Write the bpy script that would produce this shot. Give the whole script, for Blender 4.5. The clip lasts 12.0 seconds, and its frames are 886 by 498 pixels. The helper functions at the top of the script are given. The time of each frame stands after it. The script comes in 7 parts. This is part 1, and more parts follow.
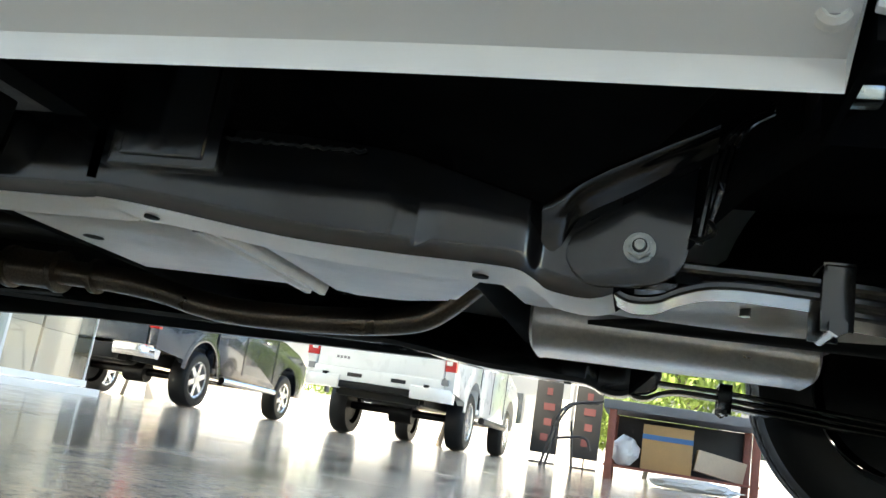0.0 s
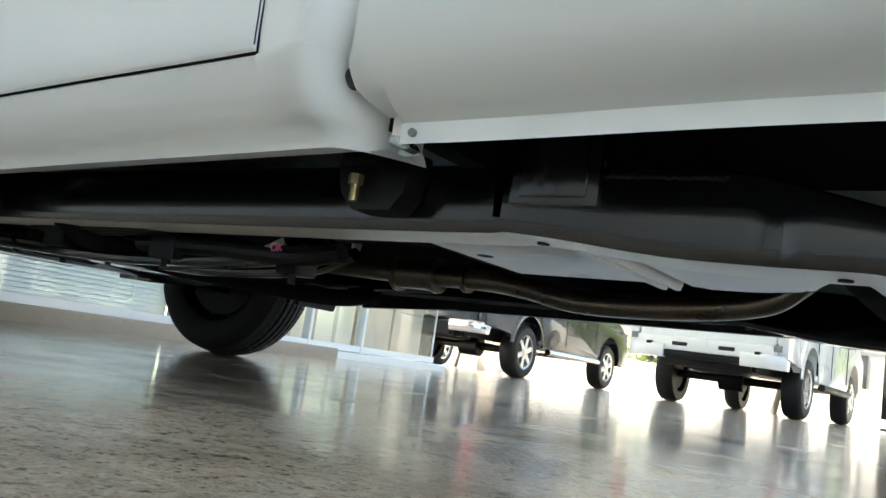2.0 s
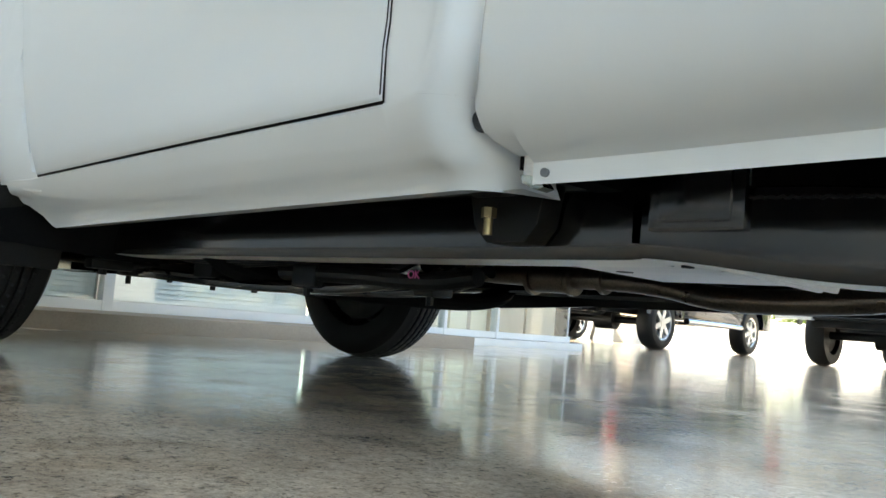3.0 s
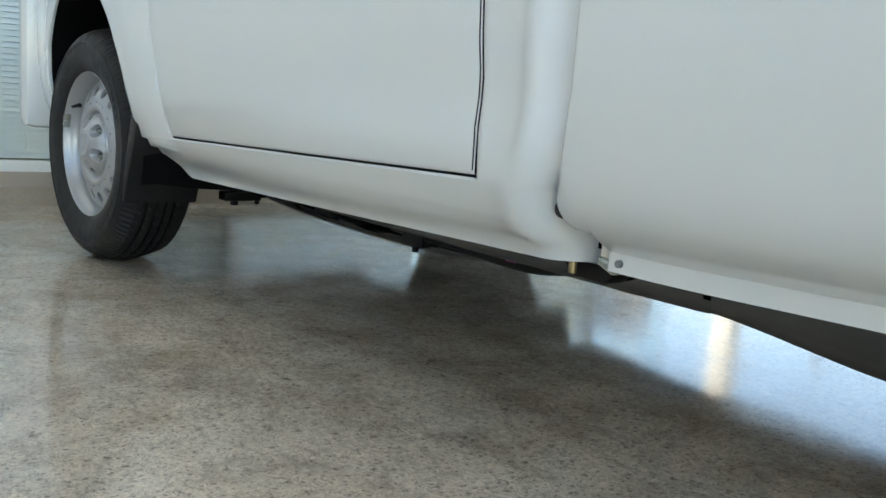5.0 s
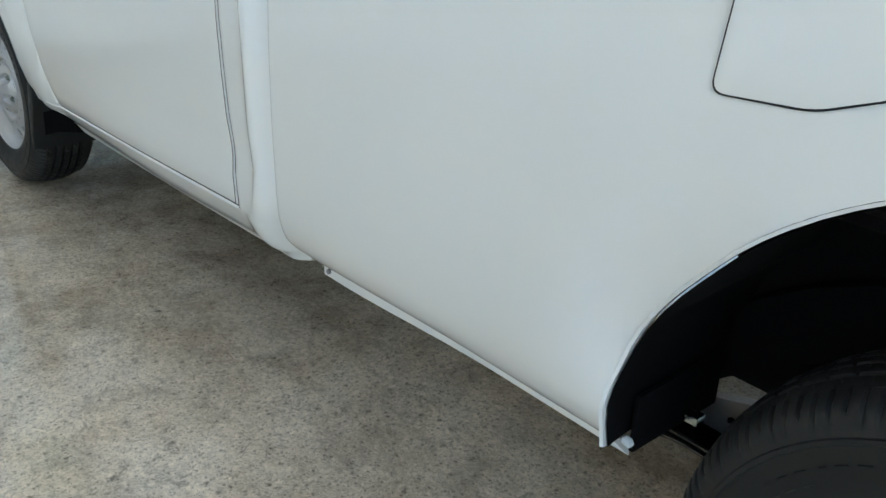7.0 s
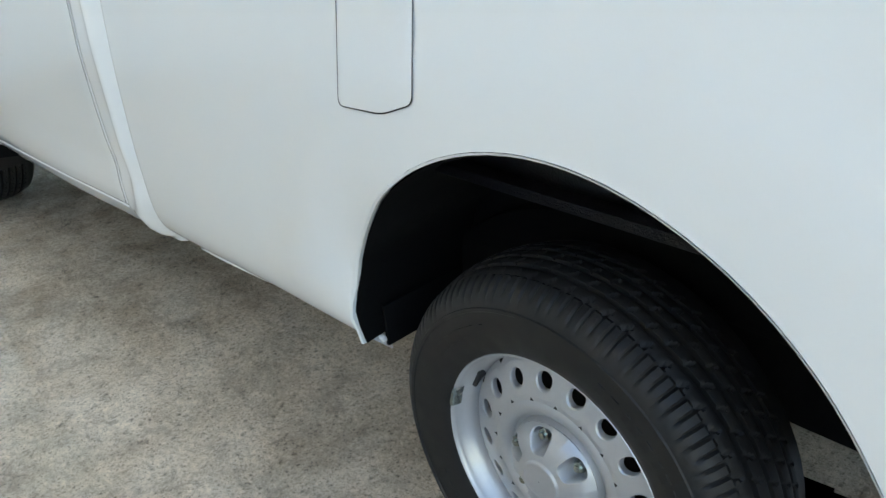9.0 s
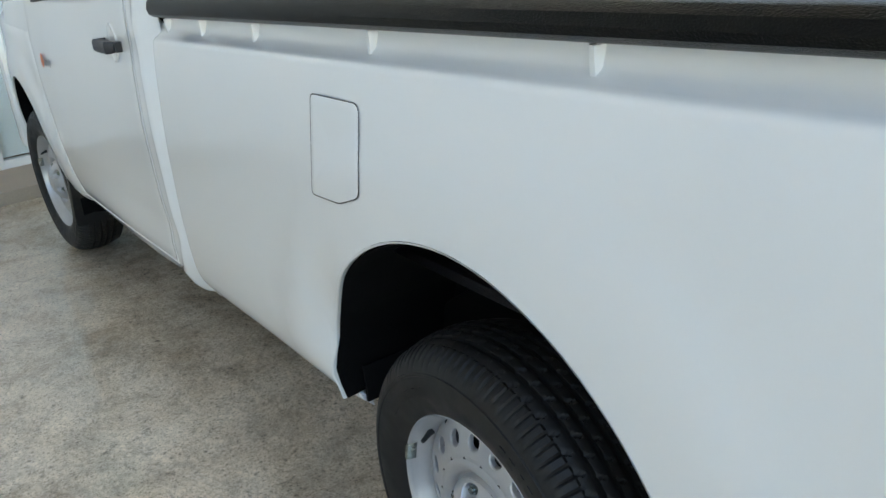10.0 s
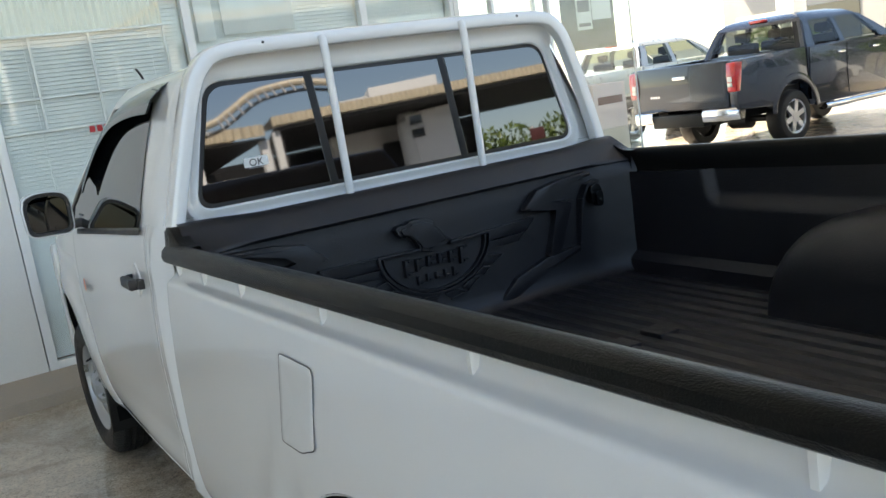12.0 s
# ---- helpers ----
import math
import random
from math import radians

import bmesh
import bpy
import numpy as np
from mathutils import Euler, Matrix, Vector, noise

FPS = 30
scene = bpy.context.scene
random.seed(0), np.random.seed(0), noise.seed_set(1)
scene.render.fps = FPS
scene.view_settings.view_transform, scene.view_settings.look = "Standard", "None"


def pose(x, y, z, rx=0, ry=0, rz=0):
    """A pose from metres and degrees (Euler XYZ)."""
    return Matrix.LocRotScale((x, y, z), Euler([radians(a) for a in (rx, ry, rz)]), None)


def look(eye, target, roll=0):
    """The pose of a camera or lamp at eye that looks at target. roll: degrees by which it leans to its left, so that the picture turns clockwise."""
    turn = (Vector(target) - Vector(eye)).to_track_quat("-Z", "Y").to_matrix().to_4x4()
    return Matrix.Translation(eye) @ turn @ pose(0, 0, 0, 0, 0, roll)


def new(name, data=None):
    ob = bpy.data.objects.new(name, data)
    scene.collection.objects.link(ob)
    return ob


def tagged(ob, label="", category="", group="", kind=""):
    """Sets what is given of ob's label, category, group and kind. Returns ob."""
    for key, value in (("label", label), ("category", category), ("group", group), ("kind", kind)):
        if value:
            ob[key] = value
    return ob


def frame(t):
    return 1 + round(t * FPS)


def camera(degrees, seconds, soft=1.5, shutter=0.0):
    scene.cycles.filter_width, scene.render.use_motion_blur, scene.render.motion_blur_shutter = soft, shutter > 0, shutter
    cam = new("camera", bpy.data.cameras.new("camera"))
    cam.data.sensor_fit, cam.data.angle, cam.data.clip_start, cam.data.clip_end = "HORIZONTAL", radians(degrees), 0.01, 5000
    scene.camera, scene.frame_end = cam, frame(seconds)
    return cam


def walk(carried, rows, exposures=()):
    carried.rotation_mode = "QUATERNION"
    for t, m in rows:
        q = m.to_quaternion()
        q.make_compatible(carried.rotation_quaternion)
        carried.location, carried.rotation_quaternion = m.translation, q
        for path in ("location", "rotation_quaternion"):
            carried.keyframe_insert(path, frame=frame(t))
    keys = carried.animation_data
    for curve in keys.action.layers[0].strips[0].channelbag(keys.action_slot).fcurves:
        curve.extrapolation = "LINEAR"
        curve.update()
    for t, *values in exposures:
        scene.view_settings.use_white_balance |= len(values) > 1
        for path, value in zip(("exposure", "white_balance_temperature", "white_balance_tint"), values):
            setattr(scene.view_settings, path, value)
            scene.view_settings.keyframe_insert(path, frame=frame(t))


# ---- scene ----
cam = camera(55.0, 12.0)
PATH = [
    (0, (2.547, -0.461, 0.076), (2.047, 1.425, 0.514), 9.1),
    (0.5, (2.541, -0.525, 0.08), (1.868, 1.32, 0.454), 8.4),
    (1, (2.533, -0.585, 0.085), (1.67, 1.188, 0.423), 7.7),
    (1.5, (2.532, -0.626, 0.085), (1.527, 1.076, 0.392), 7.6),
    (2, (2.544, -0.659, 0.092), (1.402, 0.962, 0.35), 8.2),
    (2.5, (2.548, -0.668, 0.118), (1.297, 0.877, 0.335), 7.1),
    (3, (2.526, -0.674, 0.172), (1.155, 0.772, 0.336), 4.8),
    (3.5, (2.553, -0.7, 0.19), (1.107, 0.677, 0.292), 4.5),
    (3.7, (2.563, -0.713, 0.19), (1.104, 0.653, 0.269), 4.3),
    (5.3, (2.649, -0.762, 0.654), (1.167, 0.497, 0.187), 4.3),
    (5.5, (2.678, -0.767, 0.729), (1.24, 0.509, 0.178), 4.4),
    (6, (2.778, -0.757, 0.866), (1.386, 0.548, 0.267), 3.7),
    (6.5, (2.973, -0.729, 0.954), (1.594, 0.543, 0.262), 2.5),
    (7, (3.196, -0.701, 1.063), (1.818, 0.5, 0.251), 2.1),
    (7.2, (3.261, -0.693, 1.097), (1.881, 0.479, 0.246), 1.9),
    (8.8, (3.698, -0.718, 1.243), (2.379, 0.465, 0.314), -5.5),
    (9, (3.772, -0.696, 1.247), (2.421, 0.47, 0.344), -5.6),
    (9.5, (3.937, -0.641, 1.259), (2.47, 0.425, 0.417), -5.7),
    (10, (4.068, -0.6, 1.332), (2.522, 0.42, 0.579), -5.6),
    (10.5, (4.184, -0.56, 1.404), (2.602, 0.458, 0.725), -5.7),
    (11, (4.247, -0.537, 1.454), (2.621, 0.477, 0.881), -6.4),
    (11.5, (4.27, -0.507, 1.49), (2.598, 0.493, 1.037), -7.6),
    (12, (4.284, -0.482, 1.509), (2.595, 0.519, 1.131), -8.3),
]
EXPO = [(0.0, 2.95, 7850, 6), (1.5, 2.78, 7900, 6), (3.7, 2.76, 7900, 6), (5.3, 2.74, 7700, 5.5), (7.2, 2.72, 7700, 6), (9.0, 2.84, 7750, 7), (9.5, 2.65, 7750, 7), (10.0, 2.57, 7700, 7), (11.0, 2.50, 7850, 8), (12.0, 2.12, 7950, 9)]
walk(cam, [(t, look(eye, target, roll)) for t, eye, target, roll in PATH], EXPO)

# ---- world, sun, exposure ----
world = bpy.data.worlds.new("world")
scene.world = world
world.use_nodes = True
wn = world.node_tree.nodes
sky = wn.new("ShaderNodeTexSky")
sky.sky_type = "NISHITA"
sky.sun_disc = False
SUN_EL, SUN_AZ = 58.0, 248.0
sky.sun_elevation = radians(SUN_EL)
sky.sun_rotation = radians(SUN_AZ)
sky.air_density, sky.dust_density, sky.ozone_density = 1.0, 0.3, 2.0
wn["Background"].inputs["Strength"].default_value = 0.11
world.node_tree.links.new(sky.outputs["Color"], wn["Background"].inputs["Color"])
sun = new("sun", bpy.data.lights.new("sun", "SUN"))
sun.data.energy, sun.data.angle, sun.data.color = 5.0, radians(0.6), (1.0, 0.95, 0.88)
_az, _el = radians(SUN_AZ), radians(SUN_EL)
_dir = Vector((math.sin(_az) * math.cos(_el), math.cos(_az) * math.cos(_el), math.sin(_el)))
sun.matrix_world = look(_dir * 40, (0, 0, 0))

# ---- materials ----


def mat(name, color, rough=0.5, metal=0.0, coat=0.0, var=0.12, scale=6.0, fine=120.0, bump=0.0, bump_scale=200.0, spec=0.5, coat_rough=0.03, stretch=(1, 1, 1), per_object=0.0, even=False):
    m = bpy.data.materials.new(name)
    m.use_nodes = True
    nt = m.node_tree
    b = nt.nodes["Principled BSDF"]
    b.inputs["Roughness"].default_value = rough
    b.inputs["Metallic"].default_value = metal
    b.inputs["Coat Weight"].default_value = coat
    b.inputs["Coat Roughness"].default_value = coat_rough
    b.inputs["Specular IOR Level"].default_value = spec
    co = nt.nodes.new("ShaderNodeTexCoord")
    mp = nt.nodes.new("ShaderNodeMapping")
    mp.inputs["Scale"].default_value = stretch
    nt.links.new(co.outputs["Object"], mp.inputs["Vector"])
    n1 = nt.nodes.new("ShaderNodeTexNoise")
    n1.inputs["Scale"].default_value = scale
    n1.inputs["Detail"].default_value = 6
    n2 = nt.nodes.new("ShaderNodeTexNoise")
    n2.inputs["Scale"].default_value = fine
    n2.inputs["Detail"].default_value = 3
    for n in (n1, n2):
        nt.links.new(mp.outputs["Vector"], n.inputs["Vector"])
    add = nt.nodes.new("ShaderNodeMath")
    add.operation = "ADD"
    nt.links.new(n1.outputs["Fac"], add.inputs[0])
    nt.links.new(n2.outputs["Fac"], add.inputs[1])
    rng = nt.nodes.new("ShaderNodeMapRange")
    rng.inputs["From Min"].default_value, rng.inputs["From Max"].default_value = 0.6, 1.4
    rng.inputs["To Min"].default_value, rng.inputs["To Max"].default_value = 1 - var, 1 + var
    nt.links.new(add.outputs[0], rng.inputs["Value"])
    mul = nt.nodes.new("ShaderNodeVectorMath")
    mul.operation = "SCALE"
    mul.inputs[0].default_value = color
    nt.links.new(rng.outputs[0], mul.inputs["Scale"])
    out = mul.outputs[0]
    if per_object:
        oi = nt.nodes.new("ShaderNodeObjectInfo")
        r2 = nt.nodes.new("ShaderNodeMapRange")
        r2.inputs["To Min"].default_value, r2.inputs["To Max"].default_value = 1 - per_object, 1 + per_object
        nt.links.new(oi.outputs["Random"], r2.inputs["Value"])
        m2 = nt.nodes.new("ShaderNodeVectorMath")
        m2.operation = "SCALE"
        nt.links.new(out, m2.inputs[0])
        nt.links.new(r2.outputs[0], m2.inputs["Scale"])
        out = m2.outputs[0]
    nt.links.new(out, b.inputs["Base Color"])
    rr = nt.nodes.new("ShaderNodeMapRange")
    rr.inputs["From Min"].default_value, rr.inputs["From Max"].default_value = 0.3, 0.7
    rr.inputs["To Min"].default_value, rr.inputs["To Max"].default_value = max(rough * 0.85, 0.01), min(rough * 1.15 + 0.01, 1)
    nt.links.new(n1.outputs["Fac"], rr.inputs["Value"])
    if not even:
        nt.links.new(rr.outputs[0], b.inputs["Roughness"])
    if bump:
        n3 = nt.nodes.new("ShaderNodeTexNoise")
        n3.inputs["Scale"].default_value = bump_scale
        n3.inputs["Detail"].default_value = 4
        nt.links.new(mp.outputs["Vector"], n3.inputs["Vector"])
        bp = nt.nodes.new("ShaderNodeBump")
        bp.inputs["Strength"].default_value = bump
        bp.inputs["Distance"].default_value = 0.002
        nt.links.new(n3.outputs["Fac"], bp.inputs["Height"])
        nt.links.new(bp.outputs["Normal"], b.inputs["Normal"])
    return m


def glass_mat(name, color, rough=0.0, dark=False):
    m = bpy.data.materials.new(name)
    m.use_nodes = True
    b = m.node_tree.nodes["Principled BSDF"]
    b.inputs["Base Color"].default_value = (*color, 1)
    b.inputs["Roughness"].default_value = rough
    if dark:
        b.inputs["Specular IOR Level"].default_value = 1.0
        b.inputs["IOR"].default_value = 1.6
    else:
        b.inputs["Transmission Weight"].default_value = 1.0
        b.inputs["IOR"].default_value = 1.45
    return m


def clear_pane(name, tint=(0.9, 0.97, 0.95)):
    m = bpy.data.materials.new(name)
    m.use_nodes = True
    nt = m.node_tree
    for n in list(nt.nodes):
        nt.nodes.remove(n)
    o = nt.nodes.new("ShaderNodeOutputMaterial")
    tr = nt.nodes.new("ShaderNodeBsdfTransparent")
    tr.inputs["Color"].default_value = (*tint, 1)
    gl = nt.nodes.new("ShaderNodeBsdfGlossy")
    gl.inputs["Roughness"].default_value = 0.01
    fr = nt.nodes.new("ShaderNodeLayerWeight")
    pw = nt.nodes.new("ShaderNodeMath")
    pw.operation = "POWER"
    pw.inputs[1].default_value = 5.0
    nt.links.new(fr.outputs["Facing"], pw.inputs[0])
    ad = nt.nodes.new("ShaderNodeMapRange")
    ad.inputs["To Min"].default_value, ad.inputs["To Max"].default_value = 0.04, 1.0
    nt.links.new(pw.outputs[0], ad.inputs["Value"])
    mx = nt.nodes.new("ShaderNodeMixShader")
    nt.links.new(ad.outputs[0], mx.inputs[0])
    nt.links.new(tr.outputs[0], mx.inputs[1])
    nt.links.new(gl.outputs[0], mx.inputs[2])
    nt.links.new(mx.outputs[0], o.inputs["Surface"])
    return m


def concrete_floor():
    m = bpy.data.materials.new("polished_concrete")
    m.use_nodes = True
    nt = m.node_tree
    L = nt.links.new
    b = nt.nodes["Principled BSDF"]
    co = nt.nodes.new("ShaderNodeTexCoord")

    def layer(scale, detail, rough, lo, hi, to_lo, to_hi, stretch=None, warp=0.0):
        n = nt.nodes.new("ShaderNodeTexNoise")
        n.inputs["Scale"].default_value, n.inputs["Detail"].default_value = scale, detail
        n.inputs["Roughness"].default_value, n.inputs["Distortion"].default_value = rough, warp
        src = co.outputs["Object"]
        if stretch:
            mp = nt.nodes.new("ShaderNodeMapping")
            mp.inputs["Scale"].default_value = (stretch[0], stretch[1], 1)
            mp.inputs["Rotation"].default_value = (0, 0, stretch[2])
            L(src, mp.inputs["Vector"])
            src = mp.outputs["Vector"]
        L(src, n.inputs["Vector"])
        r = nt.nodes.new("ShaderNodeMapRange")
        r.inputs["From Min"].default_value, r.inputs["From Max"].default_value = lo, hi
        r.inputs["To Min"].default_value, r.inputs["To Max"].default_value = to_lo, to_hi
        L(n.outputs["Fac"], r.inputs["Value"])
        return n, r

    mid, tone = layer(4.5, 9, 0.66, 0.3, 0.7, 0.0, 1.0)
    ramp = nt.nodes.new("ShaderNodeValToRGB")
    ramp.color_ramp.elements[0].color = (0.53, 0.425, 0.315, 1)
    ramp.color_ramp.elements[1].color = (0.78, 0.68, 0.55, 1)
    L(tone.outputs[0], ramp.inputs["Fac"])
    layers = [
        layer(0.8, 5, 0.55, 0.35, 0.65, 0.84, 1.12),           # slow clouds
        layer(70.0, 9, 0.9, 0.36, 0.64, 0.58, 1.36, None, 0.6),  # grain
        layer(120.0, 5, 0.75, 0.58, 0.66, 1.0, 0.45, (1.0, 1.4, 0.9), 0.6),  # dark flecks
        layer(46.0, 7, 0.8, 0.62, 0.69, 1.0, 0.38, (1.0, 1.5, 0.4), 0.8),   # larger pits
        layer(16.0, 9, 0.8, 0.57, 0.64, 1.0, 0.52, None, 1.2),  # ragged specks
        layer(2.6, 9, 0.75, 0.56, 0.66, 1.0, 0.80, (1.0, 3.0, 0.5), 0.2),   # scuffs
        layer(1.6, 9, 0.72, 0.60, 0.68, 1.0, 0.80, (1.0, 9.0, -0.7), 0.1),  # drag marks
        layer(1.9, 9, 0.74, 0.36, 0.52, 0.66, 1.0, None, 0.2),  # old stains
        layer(7.0, 9, 0.76, 0.40, 0.52, 0.80, 1.0, None, 0.2),  # small stains
    ]
    # dark specks, each cell of a scatter holding one of its own size
    ragged = nt.nodes.new("ShaderNodeTexNoise")
    ragged.inputs["Scale"].default_value, ragged.inputs["Detail"].default_value = 190.0, 3
    L(co.outputs["Object"], ragged.inputs["Vector"])
    push = nt.nodes.new("ShaderNodeVectorMath")
    push.operation = "MULTIPLY_ADD"
    push.inputs[1].default_value = (0.012, 0.012, 0.0)
    L(ragged.outputs["Color"], push.inputs[0])
    L(co.outputs["Object"], push.inputs[2])
    for scale, low in ((74.0, 0.52), (150.0, 0.55), (26.0, 0.50)):
        vo = nt.nodes.new("ShaderNodeTexVoronoi")
        vo.voronoi_dimensions = "2D"
        vo.inputs["Scale"].default_value = scale
        L(push.outputs[0], vo.inputs["Vector"])
        sep = nt.nodes.new("ShaderNodeSeparateColor")
        L(vo.outputs["Color"], sep.inputs[0])
        size = nt.nodes.new("ShaderNodeMath")
        size.operation = "MULTIPLY_ADD"
        size.inputs[1].default_value, size.inputs[2].default_value = (0.32, -0.13) if scale > 40 else (0.30, -0.21)
        L(sep.outputs[0], size.inputs[0])
        gap = nt.nodes.new("ShaderNodeMath")
        gap.operation = "SUBTRACT"
        L(vo.outputs["Distance"], gap.inputs[0])
        L(size.outputs[0], gap.inputs[1])
        r = nt.nodes.new("ShaderNodeMapRange")
        r.inputs["From Min"].default_value, r.inputs["From Max"].default_value = -0.02, 0.10
        r.inputs["To Min"].default_value, r.inputs["To Max"].default_value = low, 1.0
        L(gap.outputs[0], r.inputs["Value"])
        layers.append((vo, r))
    prev = ramp.outputs["Color"]
    for n, r in layers:
        v = nt.nodes.new("ShaderNodeVectorMath")
        v.operation = "SCALE"
        L(prev, v.inputs[0])
        L(r.outputs[0], v.inputs["Scale"])
        prev = v.outputs[0]
    L(prev, b.inputs["Base Color"])
    b.inputs["Specular IOR Level"].default_value = 0.75
    rr = nt.nodes.new("ShaderNodeMapRange")
    rr.inputs["From Min"].default_value, rr.inputs["From Max"].default_value = 0.3, 0.7
    rr.inputs["To Min"].default_value, rr.inputs["To Max"].default_value = 0.06, 0.17
    L(mid.outputs["Fac"], rr.inputs["Value"])
    L(rr.outputs[0], b.inputs["Roughness"])
    bp = nt.nodes.new("ShaderNodeBump")
    bp.inputs["Strength"].default_value, bp.inputs["Distance"].default_value = 0.035, 0.001
    L(layers[1][0].outputs["Fac"], bp.inputs["Height"])
    L(bp.outputs["Normal"], b.inputs["Normal"])
    return m


PAINT = mat("white_paint", (0.79, 0.81, 0.81), 0.30, coat=1.0, var=0.004, scale=250, fine=900, even=True)
GREYPAINT = mat("blue_grey_paint", (0.015, 0.0225, 0.036), 0.25, metal=0.3, coat=0.6, var=0.02, fine=900, even=True)
WHITE2 = mat("plain_white_paint", (0.80, 0.81, 0.80), 0.3, coat=1.0, var=0.02)
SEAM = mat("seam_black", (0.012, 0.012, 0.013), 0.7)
CHASSIS = mat("black_chassis_paint", (0.0045, 0.0045, 0.005), 0.19, coat=1.0, coat_rough=0.10, var=0.35, scale=14, bump=0.10, bump_scale=90, spec=0.5)
CHASSIS2 = mat("matt_black_steel", (0.004, 0.004, 0.004), 0.45, var=0.4, scale=18, bump=0.3, bump_scale=220, spec=0.3)
GALV = mat("galvanised_steel", (0.86, 0.83, 0.79), 0.40, metal=0.45, var=0.10, scale=14, fine=300, bump=0.12, bump_scale=260, stretch=(0.35, 2.2, 1))
# pale colour stands in for floor light on the near rail's underside
RAILUNDER = mat("floor_lit_rail_underside", (0.90, 0.86, 0.80), 0.40, metal=0.4, var=0.04, scale=30, fine=500, bump=0.05)
EXHAUST = mat("stained_exhaust_steel", (0.24, 0.195, 0.155), 0.30, metal=0.85, var=0.4, scale=9, fine=200, bump=0.05)
ALUM = mat("muffler_steel", (0.90, 0.87, 0.84), 0.32, metal=0.85, var=0.15, scale=8, bump=0.1)
ZINC = mat("zinc_bolt", (0.42, 0.46, 0.43), 0.24, metal=1.0, var=0.2, scale=80)
# matt black for underside parts, set dark for the shade under the bed
UNDERBLACK = mat("matt_black_underside", (0.0055, 0.0055, 0.006), 0.9, var=0.3, spec=0.08)
REARFILM = mat("reflective_window_film", (0.112, 0.115, 0.125), 0.015, metal=1.0, var=0.01)
BOLT = mat("dull_zinc_bolt", (0.34, 0.36, 0.35), 0.30, metal=0.9, var=0.3, scale=80)
BRASS = mat("yellow_zinc_bolt", (0.40, 0.32, 0.18), 0.35, metal=0.8, var=0.3, scale=90)
RUBBER = mat("tyre_rubber", (0.0105, 0.0103, 0.0105), 0.52, var=0.25, scale=30, bump=0.06, bump_scale=320, spec=0.35)
SILVER = mat("silver_wheel_paint", (0.42, 0.43, 0.445), 0.36, metal=0.45, coat=0.35, var=0.04, coat_rough=0.15)
ALLOY = mat("alloy_wheel", (0.62, 0.63, 0.64), 0.25, metal=0.7, var=0.05)
PLASTIC = mat("black_plastic", (0.016, 0.016, 0.018), 0.42, var=0.15, bump=0.2, bump_scale=500)
LINER = mat("black_bed_liner", (0.0075, 0.0070, 0.0092), 0.34, var=0.2, scale=20, bump=0.9, bump_scale=320, spec=0.55)
GLOSSBLACK = mat("gloss_black_plastic", (0.006, 0.006, 0.0065), 0.10, var=0.1)
LINER_RAIL = mat("grained_liner_rail", (0.0055, 0.0051, 0.0046), 0.30, var=0.10, scale=60, bump=0.5, bump_scale=520, spec=0.13, stretch=(0.6, 1, 1), even=True)
CHROME = mat("chrome", (0.75, 0.75, 0.76), 0.08, metal=1.0, var=0.03)
MIRRORG = mat("mirror_glass", (0.02, 0.021, 0.022), 0.02, metal=1.0, var=0.01)
REDLENS = mat("red_lens", (0.55, 0.02, 0.02), 0.1, coat=1.0, var=0.1)
CLEARLENS = mat("clear_lens", (0.75, 0.72, 0.68), 0.1, coat=1.0, var=0.1)
TINT = glass_mat("tinted_glass", (0.006, 0.007, 0.008), 0.0, dark=True)
TINTCLEAR = clear_pane("light_tinted_glass", (0.42, 0.46, 0.44))
PANE = clear_pane("clear_glass", (0.97, 0.99, 0.985))
SEALER = mat("dark_seal", (0.01, 0.01, 0.011), 0.5)
FLOOR = concrete_floor()
KERB = mat("brown_kerb", (0.40, 0.335, 0.27), 0.6, var=0.12, bump=0.2)
WALLW = mat("white_wall_paint", (0.80, 0.79, 0.76), 0.6, var=0.04, scale=2, bump=0.1)
FRAMEW = mat("white_aluminium_frame", (0.84, 0.85, 0.84), 0.4, var=0.03)
BLIND = mat("pale_blue_blind_slat", (0.86, 0.88, 0.86), 0.5, var=0.06, per_object=0.06)
# colour of the canopy as mirrored in the glass front
CREAMREFLECT = mat("cream_canopy_reflection", (0.80, 0.77, 0.66), 0.5, var=0.08, scale=4)
CREAM = mat("cream_carton", (0.80, 0.73, 0.58), 0.7, var=0.08, per_object=0.12)
CARTON = mat("brown_carton", (0.42, 0.26, 0.12), 0.75, var=0.1, scale=10)
PINKCARTON = mat("pale_pink_carton", (0.66, 0.55, 0.52), 0.6, var=0.08)
CARTON2 = mat("pale_carton", (0.55, 0.46, 0.36), 0.75, var=0.1, scale=10)
BLUETAPE = mat("blue_tape", (0.05, 0.16, 0.36), 0.35)
RUST = mat("red_oxide_steel", (0.22, 0.07, 0.05), 0.55, var=0.25, scale=20)
DARKSTEEL = mat("dark_steel", (0.03, 0.03, 0.032), 0.45, var=0.2)
PLASTICBAG = mat("white_plastic_bag", (0.6, 0.62, 0.65), 0.3, var=0.12, bump=0.6, bump_scale=30)
CEIL = mat("ceiling_panel", (0.66, 0.66, 0.64), 0.7, var=0.04, scale=1)
PAVE = mat("pale_paving", (0.33, 0.32, 0.30), 0.8, var=0.15, scale=1.5)
LEAF = mat("leaf", (0.13, 0.19, 0.03), 0.5, var=0.5, scale=3, fine=20)
BARK = mat("bark", (0.10, 0.08, 0.06), 0.9, var=0.3, scale=12, bump=0.6)
CANOPY = mat("corrugated_canopy", (0.66, 0.56, 0.40), 0.5, var=0.15, scale=3)
